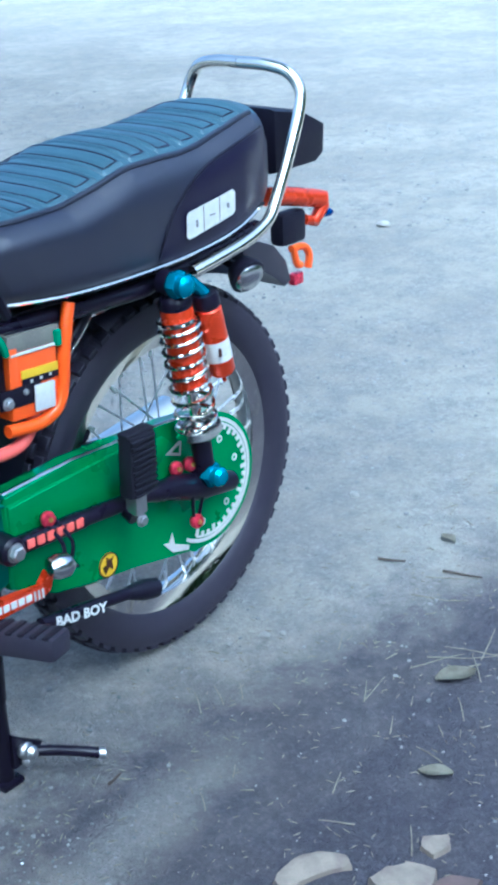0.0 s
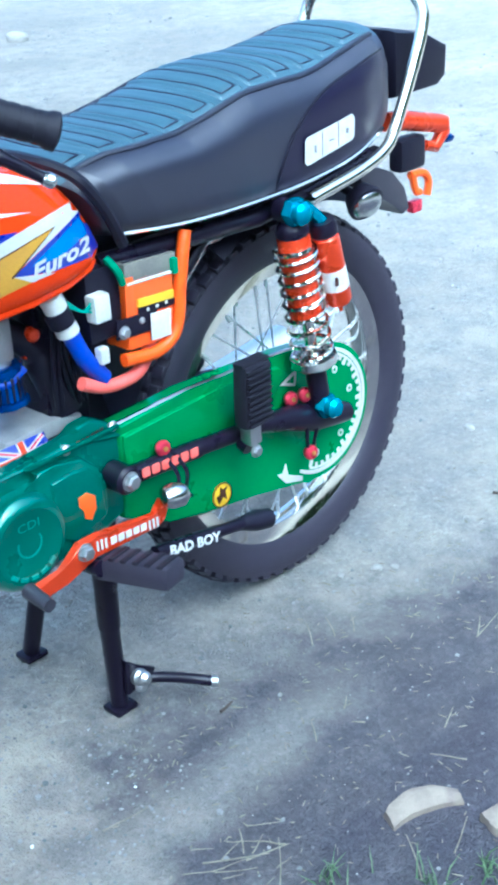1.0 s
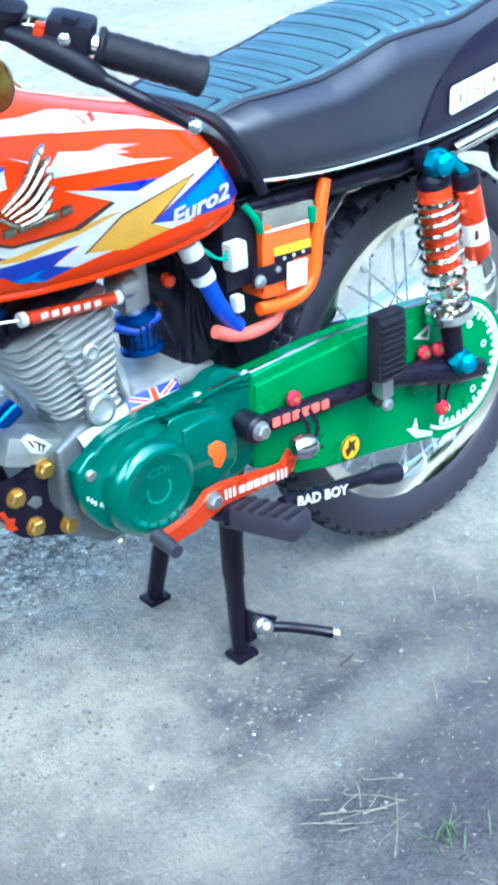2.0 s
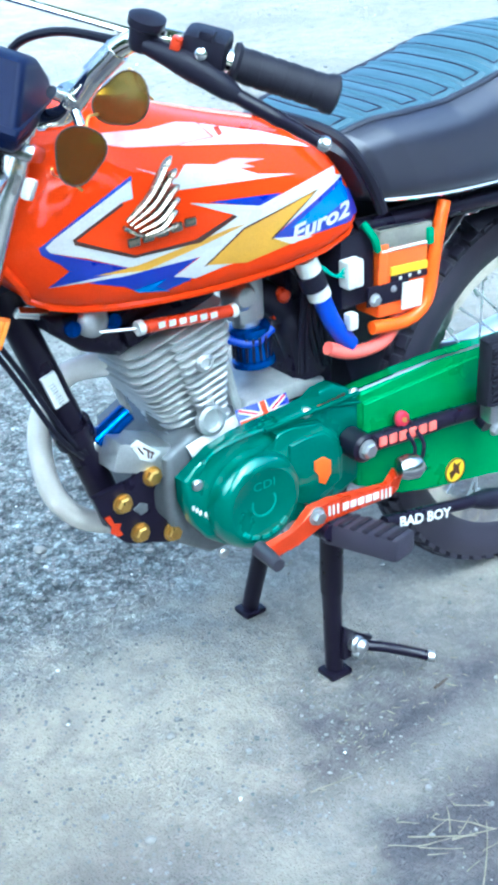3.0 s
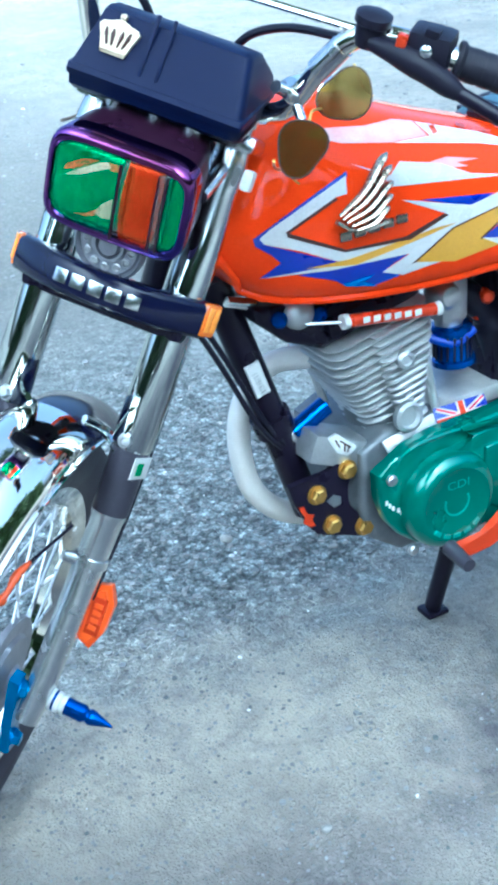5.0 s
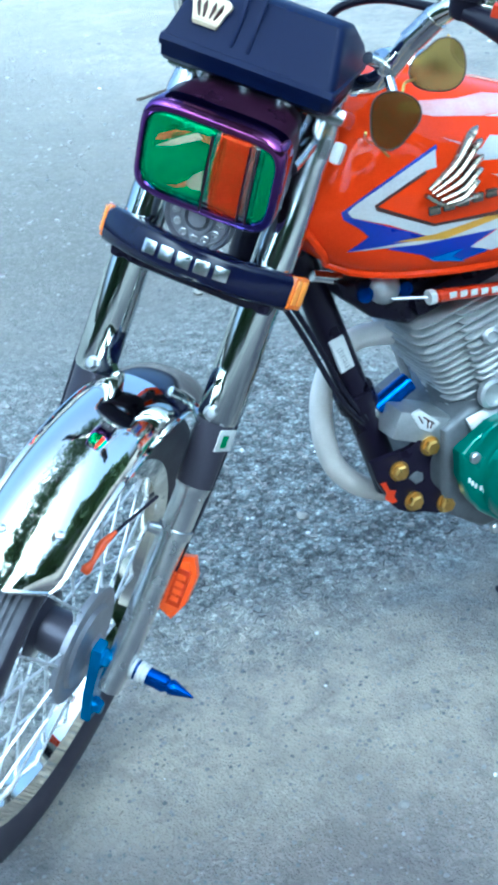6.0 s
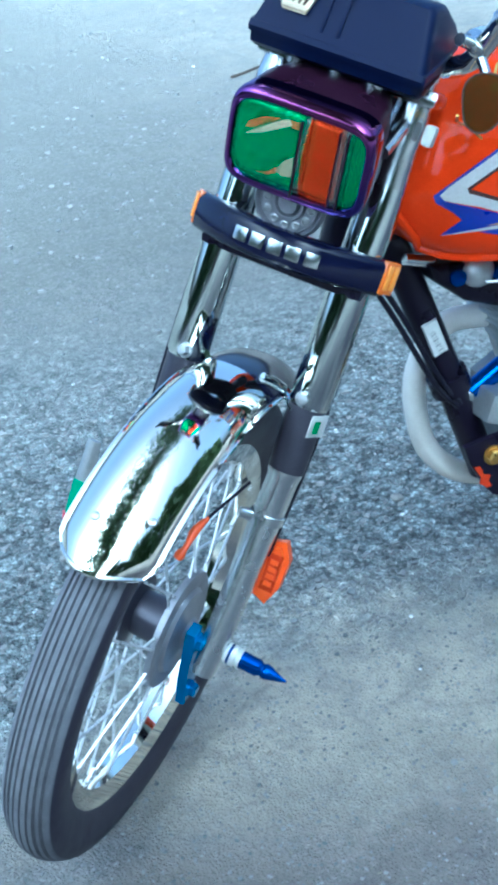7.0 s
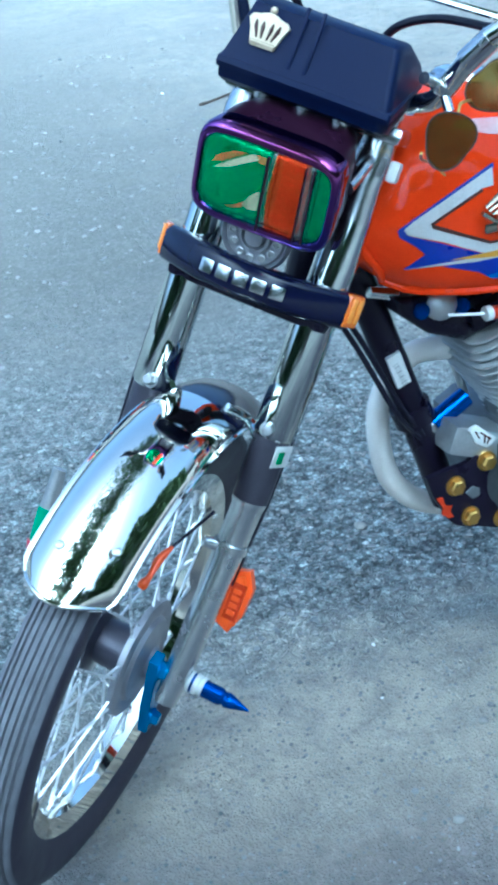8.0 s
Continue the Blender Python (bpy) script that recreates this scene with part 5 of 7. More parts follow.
stick = part("flag_label", box(fk(0.262, -0.075 - 0.0190, 0.010), (0.030, 0.0014, 0.025), bevel=0.0004, rot=Matrix.Rotation(RAKE, 3, "Y") @ Matrix.Rotation(radians(-20), 3, "Z")), PAPER, bike, "small white label with a green and red mark", m=FRONT)
part("green_mark", box(fk(0.262, -0.075 - 0.0199, 0.016), (0.009, 0.0014, 0.014), bevel=0, rot=Matrix.Rotation(RAKE, 3, "Y") @ Matrix.Rotation(radians(-20), 3, "Z")), GREEN, stick)
part("red_mark", box(fk(0.262, -0.075 - 0.0199, 0.005), (0.006, 0.0014, 0.012), bevel=0, rot=Matrix.Rotation(RAKE, 3, "Y") @ Matrix.Rotation(radians(-20), 3, "Z")), PINKRED, stick)

# lower yoke cover: a bowed black bar with a letter plate and amber ends
rings = []
for i in range(25):
    t = i / 24 * 2 - 1
    c = fk(0.418, 0.1085 * t + 0.0015, 0.050 - 0.050 * abs(t) ** 2.2)
    hh = 0.020
    ring = []
    for k in range(16):
        w = 2 * math.pi * k / 16
        du = math.copysign(abs(math.cos(w)) ** 0.6, math.cos(w)) * 0.017
        dv = math.copysign(abs(math.sin(w)) ** 0.6, math.sin(w)) * hh
        ring.append(c + Vector((-math.cos(RAKE), 0, math.sin(RAKE))) * du + AXIS * dv)
    rings.append(ring)
yoke = part("yoke_cover", loft(bmesh.new(), rings), NAVYM, bike, "bowed glossy black fork yoke cover", m=FRONT)
for i in range(5):
    y = 0.0393 - i * 0.0201
    t = (y - 0.0015) / 0.1085
    slope = math.copysign(0.110 * abs(t) ** 1.2 / 0.1085, t)
    c = fk(0.418, y, 0.050 - 0.050 * abs(t) ** 2.2 + 0.0172)
    part("letter_bar", box(c, (0.003, 0.0160, 0.0150), bevel=0.0014, rot=Matrix.Rotation(RAKE, 3, "Y") @ Matrix.Rotation(-math.atan(slope), 3, "Z")), DULLCHROME, yoke)
for s in (-1, 1):
    part("amber_reflector", box(fk(0.420, s * 0.1110 + 0.0015, 0.004), (0.024, 0.009, 0.036), bevel=0.003, rot=Matrix.Rotation(RAKE, 3, "Y") @ Matrix.Rotation(radians(s * 25), 3, "Z")), AMBER, yoke, "amber side reflector")
    for k in range(2):
        part("reflector_facet", box(fk(0.420, s * 0.1110 + 0.0015, 0.004) + Matrix.Rotation(RAKE, 3, "Y") @ (Matrix.Rotation(radians(s * 25), 3, "Z") @ Vector((-0.004 + 0.010 * k, s * 0.0048, 0.001))), (0.0075, 0.002, 0.027), bevel=0.0008, rot=Matrix.Rotation(RAKE, 3, "Y") @ Matrix.Rotation(radians(s * 25), 3, "Z")), AMBERL, yoke)
part("lower_yoke", box(fk(0.405, 0, 0.0), (0.05, 0.19, 0.034), bevel=0.010, rot=Matrix.Rotation(RAKE, 3, "Y")), BLACKM, bike, m=FRONT)
part("upper_yoke", box(fk(0.585, 0, -0.006), (0.055, 0.20, 0.018), bevel=0.007, rot=Matrix.Rotation(RAKE, 3, "Y")), DULLCHROME, bike, m=FRONT)
horn = part("horn", lathe([(0.010, -0.030), (0.032, -0.016), (0.039, 0.0), (0.039, 0.005), (0.036, 0.009), (0.033, 0.004), (0.031, 0.007), (0.019, 0.005), (0.017, 0.010), (0.014, 0.010), (0.012, 0.005), (0.010, 0.011), (0.002, 0.012)], fk(0.462, 0, 0.058), Vector((-1, 0, 0.10)), seg=40), DRUM, bike, "steel horn with a pierced face", m=FRONT)
for i in range(12):
    a = 2 * math.pi * i / 12
    u, v, d = basis(Vector((-1, 0, 0.10)))
    c = fk(0.462, 0, 0.058) + d * 0.0065 + (u * math.cos(a) + v * math.sin(a)) * 0.0245
    part("horn_boss", lathe([(0.0046, 0), (0.0046, 0.0012), (0.0036, 0.0020), (0.0024, 0.0004)], c, d, seg=14), STEEL, horn)

# ---- headlamp ----
def squircle(cx, cy, cz, wy, hz, n=64, p=0.37, tilt=0.0):
    out = []
    wy, hz = wy * HS * 1.04, hz * HS * 1.13
    for k in range(n):
        w = 2 * math.pi * k / n
        y = math.copysign(abs(math.cos(w)) ** p, math.cos(w)) * wy
        z = math.copysign(abs(math.sin(w)) ** p, math.sin(w)) * hz
        out.append(Vector((cx + z * tilt, cy + y, cz + z)))
    return out


HX, HZ, HS, HY = 0.158, 0.5550, 0.85, -0.0145
shell = [squircle(HX + 0.10, HY, HZ + 0.006, 0.045, 0.035), squircle(HX + 0.085, HY, HZ + 0.006, 0.066, 0.044), squircle(HX + 0.050, HY, HZ + 0.003, 0.079, 0.052), squircle(HX + 0.012, HY, HZ, 0.0845, 0.0545)]
headlamp = part("headlamp", loft(bmesh.new(), shell), SHELLP, bike, "rectangular headlamp with green and orange tinted lens", m=FRONT, sharp=50)
bez = [squircle(HX + 0.020, HY, HZ, 0.0850, 0.0550), squircle(HX + 0.002, HY, HZ, 0.0868, 0.0565), squircle(HX - 0.004, HY, HZ, 0.0866, 0.0563), squircle(HX - 0.009, HY, HZ, 0.0855, 0.0550), squircle(HX - 0.0115, HY, HZ, 0.0835, 0.0525), squircle(HX - 0.0120, HY, HZ, 0.0805, 0.0490), squircle(HX - 0.0115, HY, HZ, 0.0785, 0.0462), squircle(HX - 0.008, HY, HZ, 0.0768, 0.0443)]
part("bezel", loft(bmesh.new(), bez, caps=False), IRID, headlamp, "iridescent violet-blue bezel", sharp=50)
bowl = [squircle(HX - 0.004, HY, HZ, 0.0770, 0.0450), squircle(HX + 0.004, HY, HZ, 0.0750, 0.0430), squircle(HX + 0.022, HY, HZ, 0.060, 0.036, p=0.6), squircle(HX + 0.036, HY, HZ, 0.043, 0.028, p=0.8), squircle(HX + 0.044, HY, HZ, 0.020, 0.015, p=1.0)]
part("reflector", loft(bmesh.new(), bowl), CHROME, headlamp, "bright curved reflector bowl", sharp=70)


def lens_x(y, z):
    """The bowed face of the lens."""
    return HX - 0.009 - 0.012 * (1 - (y / 0.082) ** 2) * (1 - (z / 0.0520) ** 2)


def lens_piece(y0, y1, mat, label):
    """A slice of the bowed, fluted lens between two widths."""
    bm = bmesh.new()
    ny, nz = 40, 18
    grid = []
    for i in range(ny + 1):
        y = y0 + (y1 - y0) * i / ny
        col = []
        for j in range(nz + 1):
            v = j / nz * 2 - 1
            lim = 0.0502 * (1 - (abs(y) / 0.0802) ** 5.5) ** (1 / 5.5)
            z = v * lim
            col.append(bm.verts.new((lens_x(y, z) + 0.0004 * math.sin(y * 1500), HY + y * HS, HZ + z * HS)))
        grid.append(col)
    for i in range(ny):
        for j in range(nz):
            bm.faces.new((grid[i][j], grid[i + 1][j], grid[i + 1][j + 1], grid[i][j + 1]))
    bmesh.ops.solidify(bm, geom=bm.faces[:], thickness=0.0012)
    return part("lens", bm, mat, headlamp, label, sharp=80)


def tinted(name, colour, body, low=0.30, high=0.80, metal=0.6):
    """Coloured lens plastic with a mirror-like tinted coating, partly clear."""
    m = bpy.data.materials.new(name)
    m.use_nodes = True
    n, l = m.node_tree.nodes, m.node_tree.links
    p = n["Principled BSDF"]
    p.inputs["Base Color"].default_value = (*body, 1)
    p.inputs["Roughness"].default_value, p.inputs["Metallic"].default_value = 0.10, metal
    tc, scale_up, wave, bump = n.new("ShaderNodeTexCoord"), n.new("ShaderNodeMapping"), n.new("ShaderNodeTexNoise"), n.new("ShaderNodeBump")
    scale_up.inputs["Scale"].default_value = (60, 150, 28)
    wave.inputs["Scale"].default_value, wave.inputs["Detail"].default_value = 1.0, 2
    bump.inputs["Strength"].default_value, bump.inputs["Distance"].default_value = 0.8, 0.004
    l.new(tc.outputs["Object"], scale_up.inputs[0])
    l.new(scale_up.outputs[0], wave.inputs["Vector"])
    l.new(wave.outputs[0], bump.inputs["Height"])
    l.new(bump.outputs[0], p.inputs["Normal"])
    clear, mix, tex = n.new("ShaderNodeBsdfTransparent"), n.new("ShaderNodeMixShader"), n.new("ShaderNodeTexNoise")
    clear.inputs[0].default_value = (*colour, 1)
    tex.inputs["Scale"].default_value, tex.inputs["Detail"].default_value = 40, 3
    amount = n.new("ShaderNodeMapRange")
    amount.inputs[3].default_value, amount.inputs[4].default_value = low, high
    l.new(tex.outputs[0], amount.inputs[0])
    l.new(amount.outputs[0], mix.inputs[0])
    l.new(clear.outputs[0], mix.inputs[1])
    l.new(p.outputs[0], mix.inputs[2])
    l.new(mix.outputs[0], n["Material Output"].inputs[0])
    return m


LG, LO = tinted("green_lens", (0.10, 0.84, 0.50), (0.008, 0.60, 0.24), 0.10, 0.62), tinted("orange_lens", (1.0, 0.26, 0.07), (1.0, 0.15, 0.015), 0.05, 0.75)
LCLEAR = tinted("clear_lens_strip", (0.80, 0.84, 0.80), (0.45, 0.50, 0.48), 0.10, 0.50)
lens_piece(0.0796, -0.0035, LG, "green tinted headlamp lens")
lens_piece(-0.0060, -0.0098, LCLEAR, "clear strip of the lens")
lens_piece(-0.0110, -0.0490, LO, "orange-red tinted lens section")
lens_piece(-0.0500, -0.0590, LCLEAR, "clear strip of the lens")
lens_piece(-0.0605, -0.0796, LG, "green lens edge")
for y, w in ((-0.0047, 0.0022), (-0.0495, 0.0014), (-0.0597, 0.0020)):
    part("divider", box((lens_x(y, 0) + 0.001, HY + y * HS, HZ), (0.0045, w, 0.098 * HS), bevel=0.0006), SHELLP, headlamp)
# Reflections from the bowl, painted as orange and pale patches on the lens.
FLASH, PALEFLASH = tinted("orange_painted_flash", (0.95, 0.75, 0.60), (0.85, 0.30, 0.10), 0.0, 0.80, 0.2), tinted("pale_painted_flash", (0.95, 0.95, 0.85), (0.80, 0.70, 0.50), 0.0, 0.80, 0.2)
for pts, glint in (([(0.042, 0.566), (0.038, 0.575), (0.021, 0.586), (0.004, 0.590), (0.016, 0.582), (0.030, 0.572)], FLASH), ([(0.040, 0.561), (0.026, 0.573), (0.012, 0.583), (-0.002, 0.591), (-0.008, 0.587), (0.004, 0.580), (0.022, 0.569)], PALEFLASH), ([(-0.004, 0.591), (-0.0168, 0.591), (-0.0168, 0.585), (-0.008, 0.584)], FLASH), ([(0.001, 0.536), (-0.006, 0.549), (-0.0165, 0.559), (-0.0165, 0.535), (-0.006, 0.532)], PALEFLASH), ([(0.026, 0.5235), (0.010, 0.5305), (-0.001, 0.541), (0.000, 0.5325), (0.010, 0.526)], FLASH)):
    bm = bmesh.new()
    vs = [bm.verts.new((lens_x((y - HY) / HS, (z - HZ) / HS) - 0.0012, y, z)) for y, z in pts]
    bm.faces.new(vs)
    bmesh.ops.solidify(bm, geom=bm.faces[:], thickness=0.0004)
    part("lens_flash", bm, glint, headlamp, "reflector glint painted on the lens")
for s in (-1, 1):
    part("lamp_stay", tube([fk(0.56, s * 0.075, 0.010), Vector((HX + 0.04, YC + s * 0.074, HZ + 0.005))], 0.008), DULLCHROME, headlamp)
part("marker_block", box(fk(0.555, -0.104, 0.018), (0.017, 0.012, 0.022), bevel=0.004, rot=Matrix.Rotation(RAKE, 3, "Y")), PALE, bike, "clear square side marker", m=FRONT)

# ---- box over the headlamp ----
def side_prism(outline, half, bevel=0.006):
    """A part of the box drawn from the side; its upper edge is drawn in."""
    pts = [(0.262 + (x - 0.262) * 0.82, 0.640 + (z - 0.640) * 0.82) for x, z in outline]
    bm = slab(pts, -0.0120 - half, -0.0120 + half, bevel=bevel, seg=3)
    for v in bm.verts:
        v.co.y = -0.0120 + (v.co.y + 0.0120) * (1 - 0.17 * max(0.0, min(1.0, (v.co.z - 0.640) / 0.050)))
    return bm


tbox = part("instrument_box", side_prism([(0.206, 0.634), (0.216, 0.622), (0.330, 0.624), (0.338, 0.642), (0.330, 0.662), (0.304, 0.688), (0.266, 0.699), (0.2540, 0.698)], 0.0920, 0.009), BOXP, bike, "black plastic box with a gilt crown on its lid", m=FRONT)
part("flange", side_prism([(0.2045, 0.633), (0.207, 0.625), (0.33, 0.625), (0.334, 0.635), (0.209, 0.639)], 0.0935, 0.004), BOXP, tbox)
part("lower_half", side_prism([(0.208, 0.628), (0.212, 0.610), (0.230, 0.597), (0.310, 0.602), (0.330, 0.628)], 0.0915, 0.012), BOXP, tbox)
for y in (-0.004, 0.018):
    part("rib", box((0.2405, YC + y * 0.8 + 0.005, 0.6715), (0.0030, 0.004, 0.062), bevel=0.001, rot=Matrix.Rotation(math.atan2(0.054, 0.090), 3, "Y")), BOXP, tbox)
for y in (0.055, 0.0, -0.05):
    part("rubber_mount", lathe([(0.007, 0), (0.007, 0.020), (0.010, 0.022), (0.010, 0.030)], (0.235, YC + y * 0.8, 0.578), (0.2, 0, 1), seg=12), DULLCHROME, tbox, "bright mounting post")
CN = Vector((-0.857, 0, 0.514))
CU = Vector((0.514, 0, 0.857))


def on_lid(a, b, lift=0.0):
    return Vector((0.2402, YC + 0.052 - a * 0.72, 0.6665)) + CU * b * 0.72 + CN * lift


crown_pts = [(-0.017, -0.022), (0.017, -0.022), (0.020, -0.014), (0.024, 0.000), (0.030, 0.013), (0.025, 0.019), (0.015, 0.021), (0.006, 0.025), (0.0, 0.026), (-0.006, 0.025), (-0.015, 0.021), (-0.025, 0.019), (-0.030, 0.013), (-0.024, 0.000), (-0.020, -0.014)]
bmc = bmesh.new()
f1 = [bmc.verts.new(on_lid(a, b, 0.006)) for a, b in crown_pts]
f0 = [bmc.verts.new(on_lid(a, b, 0.0)) for a, b in crown_pts]
bmc.faces.new(f1)
for i in range(len(f1)):
    bmc.faces.new((f1[i], f0[i], f0[(i + 1) % len(f0)], f1[(i + 1) % len(f1)]))
crown = part("crown_emblem", bmc, CREAM, tbox, "gilt crown emblem")
for a, b in ((0, 0.030),):
    part("crown_bead", lathe([(0.0005, -0.004), (0.003, -0.003), (0.004, 0), (0.003, 0.003), (0.0005, 0.004)], on_lid(a, b, 0.004), CN, seg=12), CREAM, crown)
part("crown_band", tube([on_lid(-0.018, -0.017, 0.006), on_lid(0.018, -0.017, 0.006)], 0.0026, seg=8), CREAM, crown)
for a in (-0.013, -0.005, 0.005, 0.013):
    part("crown_slot", tube([on_lid(a * 0.85, -0.011, 0.0066), on_lid(a * 1.25, 0.004, 0.0066), on_lid(a * 1.35, 0.012, 0.0064)], [0.0010, 0.0022, 0.0008], seg=6), DARKLINE, crown)

# ---- handlebar and controls ----
bar_half = [(0.305, 0.0, 0.606), (0.305, -0.070, 0.607), (0.303, -0.100, 0.614), (0.300, -0.123, 0.628), (0.300, -0.134, 0.648), (0.299, -0.145, 0.676), (0.299, -0.157, 0.703), (0.298, -0.180, 0.728), (0.298, -0.215, 0.738), (0.302, -0.27, 0.735), (0.322, -0.372, 0.727)]
bar = part("handlebar", tube(spline(bar_half, 8), 0.0112, seg=16), CHROME, bike, "chrome handlebar", m=FRONT)
part("bar_half", tube(spline([(x, -y * 0.72 if y > -0.2 else -y - 0.05, z) for x, y, z in bar_half], 8), 0.0112, seg=16), CHROME, bar)
for s in (-1, 1):
    part("clamp", box((0.303, s * 0.040, 0.606), (0.034, 0.026, 0.036), bevel=0.006, rot=Matrix.Rotation(RAKE, 3, "Y")), DULLCHROME, bar)
    g0, g1 = Vector((0.3025, s * 0.272, 0.7345)), Vector((0.322, s * 0.374, 0.727))
    grip = part("grip", lathe([(0.019, 0), (0.020, 0.004), (0.0165, 0.008), (0.0165, 0.090), (0.0195, 0.096), (0.0195, 0.104), (0.012, 0.107)], g0, g1 - g0, seg=24), GRIPR, bar, "black ribbed rubber grip")
    for i in range(6):
        part("grip_rib", lathe([(0.0170, 0.014 + i * 0.0135), (0.0171, 0.016 + i * 0.0135), (0.0171, 0.022 + i * 0.0135), (0.0170, 0.024 + i * 0.0135)], g0, g1 - g0, seg=20), GRIPR, grip)
    sw = part("switch_box", box((0.297, s * 0.247, 0.741), (0.042, 0.044, 0.036), bevel=0.008, rot=Matrix.Rotation(radians(s * 4), 3, "X")), BLACKP, bar, "black switch box")
    part("switch", box((0.284, s * 0.247, 0.760), (0.016, 0.014, 0.008), bevel=0.002), BLACKP, sw)
    part("switch_mark", box((0.276, s * 0.222, 0.744), (0.010, 0.010, 0.016), bevel=0.002), ORANGER, sw, "red switch")
    part("switch_key", lathe([(0.006, 0), (0.006, 0.006), (0.003, 0.008)], (0.276, s * 0.247, 0.744), (-1, 0, 0.2), seg=12), DULLCHROME, sw)
    part("perch", box((0.292, s * 0.196, 0.732), (0.024, 0.030, 0.018), bevel=0.006), BLACKP, bar)
    boot = part("lever_boot", tube(spline([(0.282, s * 0.192, 0.732), (0.278, s * 0.222, 0.731), (0.278, s * 0.250, 0.726), (0.279, s * 0.288, 0.714)], 4), [0.008, 0.009, 0.010, 0.011, 0.0120, 0.0130, 0.0136, 0.0138, 0.0134, 0.0126, 0.0120, 0.011, 0.008], seg=14), BLACKP, bar, "black rubber lever boot")
    lev = part("hand_lever", tube(spline([(0.279, s * 0.280, 0.716), (0.279, s * 0.329, 0.706), (0.284, s * 0.352, 0.699), (0.288, s * 0.376, 0.692)], 6), [0.0075] * 8 + [0.0065] * 6 + [0.0058] * 4 + [0.007], seg=12), BLACKM, bar, "black hand lever")
    part("lever_ball", lathe([(0.001, -0.008), (0.007, -0.005), (0.008, 0), (0.007, 0.005), (0.001, 0.008)], (0.288, s * 0.379, 0.692), (0, 1, 0), seg=14), DULLCHROME, lev)
    part("cable", tube(spline([(0.286, s * 0.188, 0.728), (0.312, s * 0.152, 0.714), (0.332, s * 0.100, 0.698), (0.337, s * 0.061, 0.675), (0.342, s * 0.040, 0.640), (0.340, s * 0.02, 0.60)], 8), 0.0046, seg=8), BLACKP, bar)
pot = part("clutch_cap", lathe([(0.012, -0.018), (0.014, -0.012), (0.015, 0.004), (0.018, 0.006), (0.018, 0.014), (0.010, 0.017), (0.001, 0.0175)], (0.290, -0.188, 0.742), (-0.05, 0, 1), seg=28), BLACKP, bar, "black round cap")
part("cross_rod", tube([(0.300, -0.186, 0.733), (0.313, -0.05, 0.722), (0.330, 0.10, 0.710)], 0.0042, seg=8), CHROME, bar, "thin chrome rod")
part("bar_joint", tube([(0.2990, -0.146, 0.680), (0.2985, -0.164, 0.712)], 0.0128, seg=14), DULLCHROME, bar, "bright sleeve")
part("p_clamp", lathe([(0.014, -0.006), (0.016, 0), (0.014, 0.006)], (0.300, -0.127, 0.650), (0, -0.5, 0.85), seg=18), DULLCHROME, bar)
part("clamp_bolt", tube([(0.292, -0.122, 0.652), (0.276, -0.114, 0.660)], 0.0065), DULLCHROME, bar)
part("clamp_bolt", tube([(0.296, -0.132, 0.644), (0.286, -0.146, 0.630)], 0.0055), DULLCHROME, bar)

# ---- chrome front mudguard ----
def guard_point(a, v, off=0.0):
    """A point of the mudguard at the angle a (degrees up from ahead) and v across it (-1 to 1)."""
    wide = 0.053 * (1 - 0.16 * max(0.0, 1 - (a - 57) / 4) ** 2)
    r = 0.326 + 0.014 * max(0, (a - 95) / 55) + off - 0.030 * abs(v) ** 2.6
    w = radians(a - 3.5 * (1 - v * v) * max(0.0, 1 - (a - 57) / 12))
    return Vector((-r * math.cos(w), wide * v, r * math.sin(w)))


rings = []
for i in range(60):
    a = 57 + 52 * i / 59
    rings.append([guard_point(a, -1 + j / 8) for j in range(17)] + [guard_point(a, 1 - j / 8, -0.002) for j in range(17)])
guard = part("front_mudguard", loft(bmesh.new(), rings), CHROME, bike, "chrome front mudguard", m=FRONT, sharp=50)
# Chrome tail mirroring the dark underside above, painted as black gloss.
tail_rings = [[guard_point(108.5 + 41.5 * i / 24, -1 + j / 8, -0.0008) for j in range(17)] + [guard_point(108.5 + 41.5 * i / 24, 1 - j / 8, -0.0028) for j in range(17)] for i in range(25)]
part("guard_tail", loft(bmesh.new(), tail_rings), NAVYM, guard, "rear end of the mudguard with its dark reflection painted on", sharp=50)
edge = [guard_point(57 + 93 * k / 40, -1) for k in range(40, -1, -1)] + [guard_point(57, -1 + k / 8) for k in range(1, 16)] + [guard_point(57 + 93 * k / 40, 1) for k in range(41)]
part("rolled_edge", tube(edge, 0.0026, seg=8), CHROME, guard)
for w in (-1, 1):
    part("fork_brace", tube(spline([fk(0.270, w * 0.066, 0.014), guard_point(119, w * 0.98, 0.004), guard_point(115, w * 0.80, 0.003), guard_point(111, w * 0.62, 0.003)], 5), 0.0065, seg=10, flat=0.5), FORKCHROME, guard, "bright fork brace beside the mudguard")
for y in (-0.075, 0.075):
    part("brace_bolt", bolt(fk(0.285, y * 0.95, 0.020), (-0.8, math.copysign(0.2, y), 0.5), 0.007, 0.009), STEEL, guard)
for (a, y) in ((63, 0.018), (66, -0.035)):
    part("rivet", lathe([(0.005, 0), (0.004, 0.002), (0.001, 0.003)], (-0.325 * math.cos(radians(a)), y, 0.325 * math.sin(radians(a))), (-math.cos(radians(a)), 0, math.sin(radians(a))), seg=10), STEEL, guard)

# ---- axle parts ----
SP = Vector((0.0, YC - 0.066, 0.0))
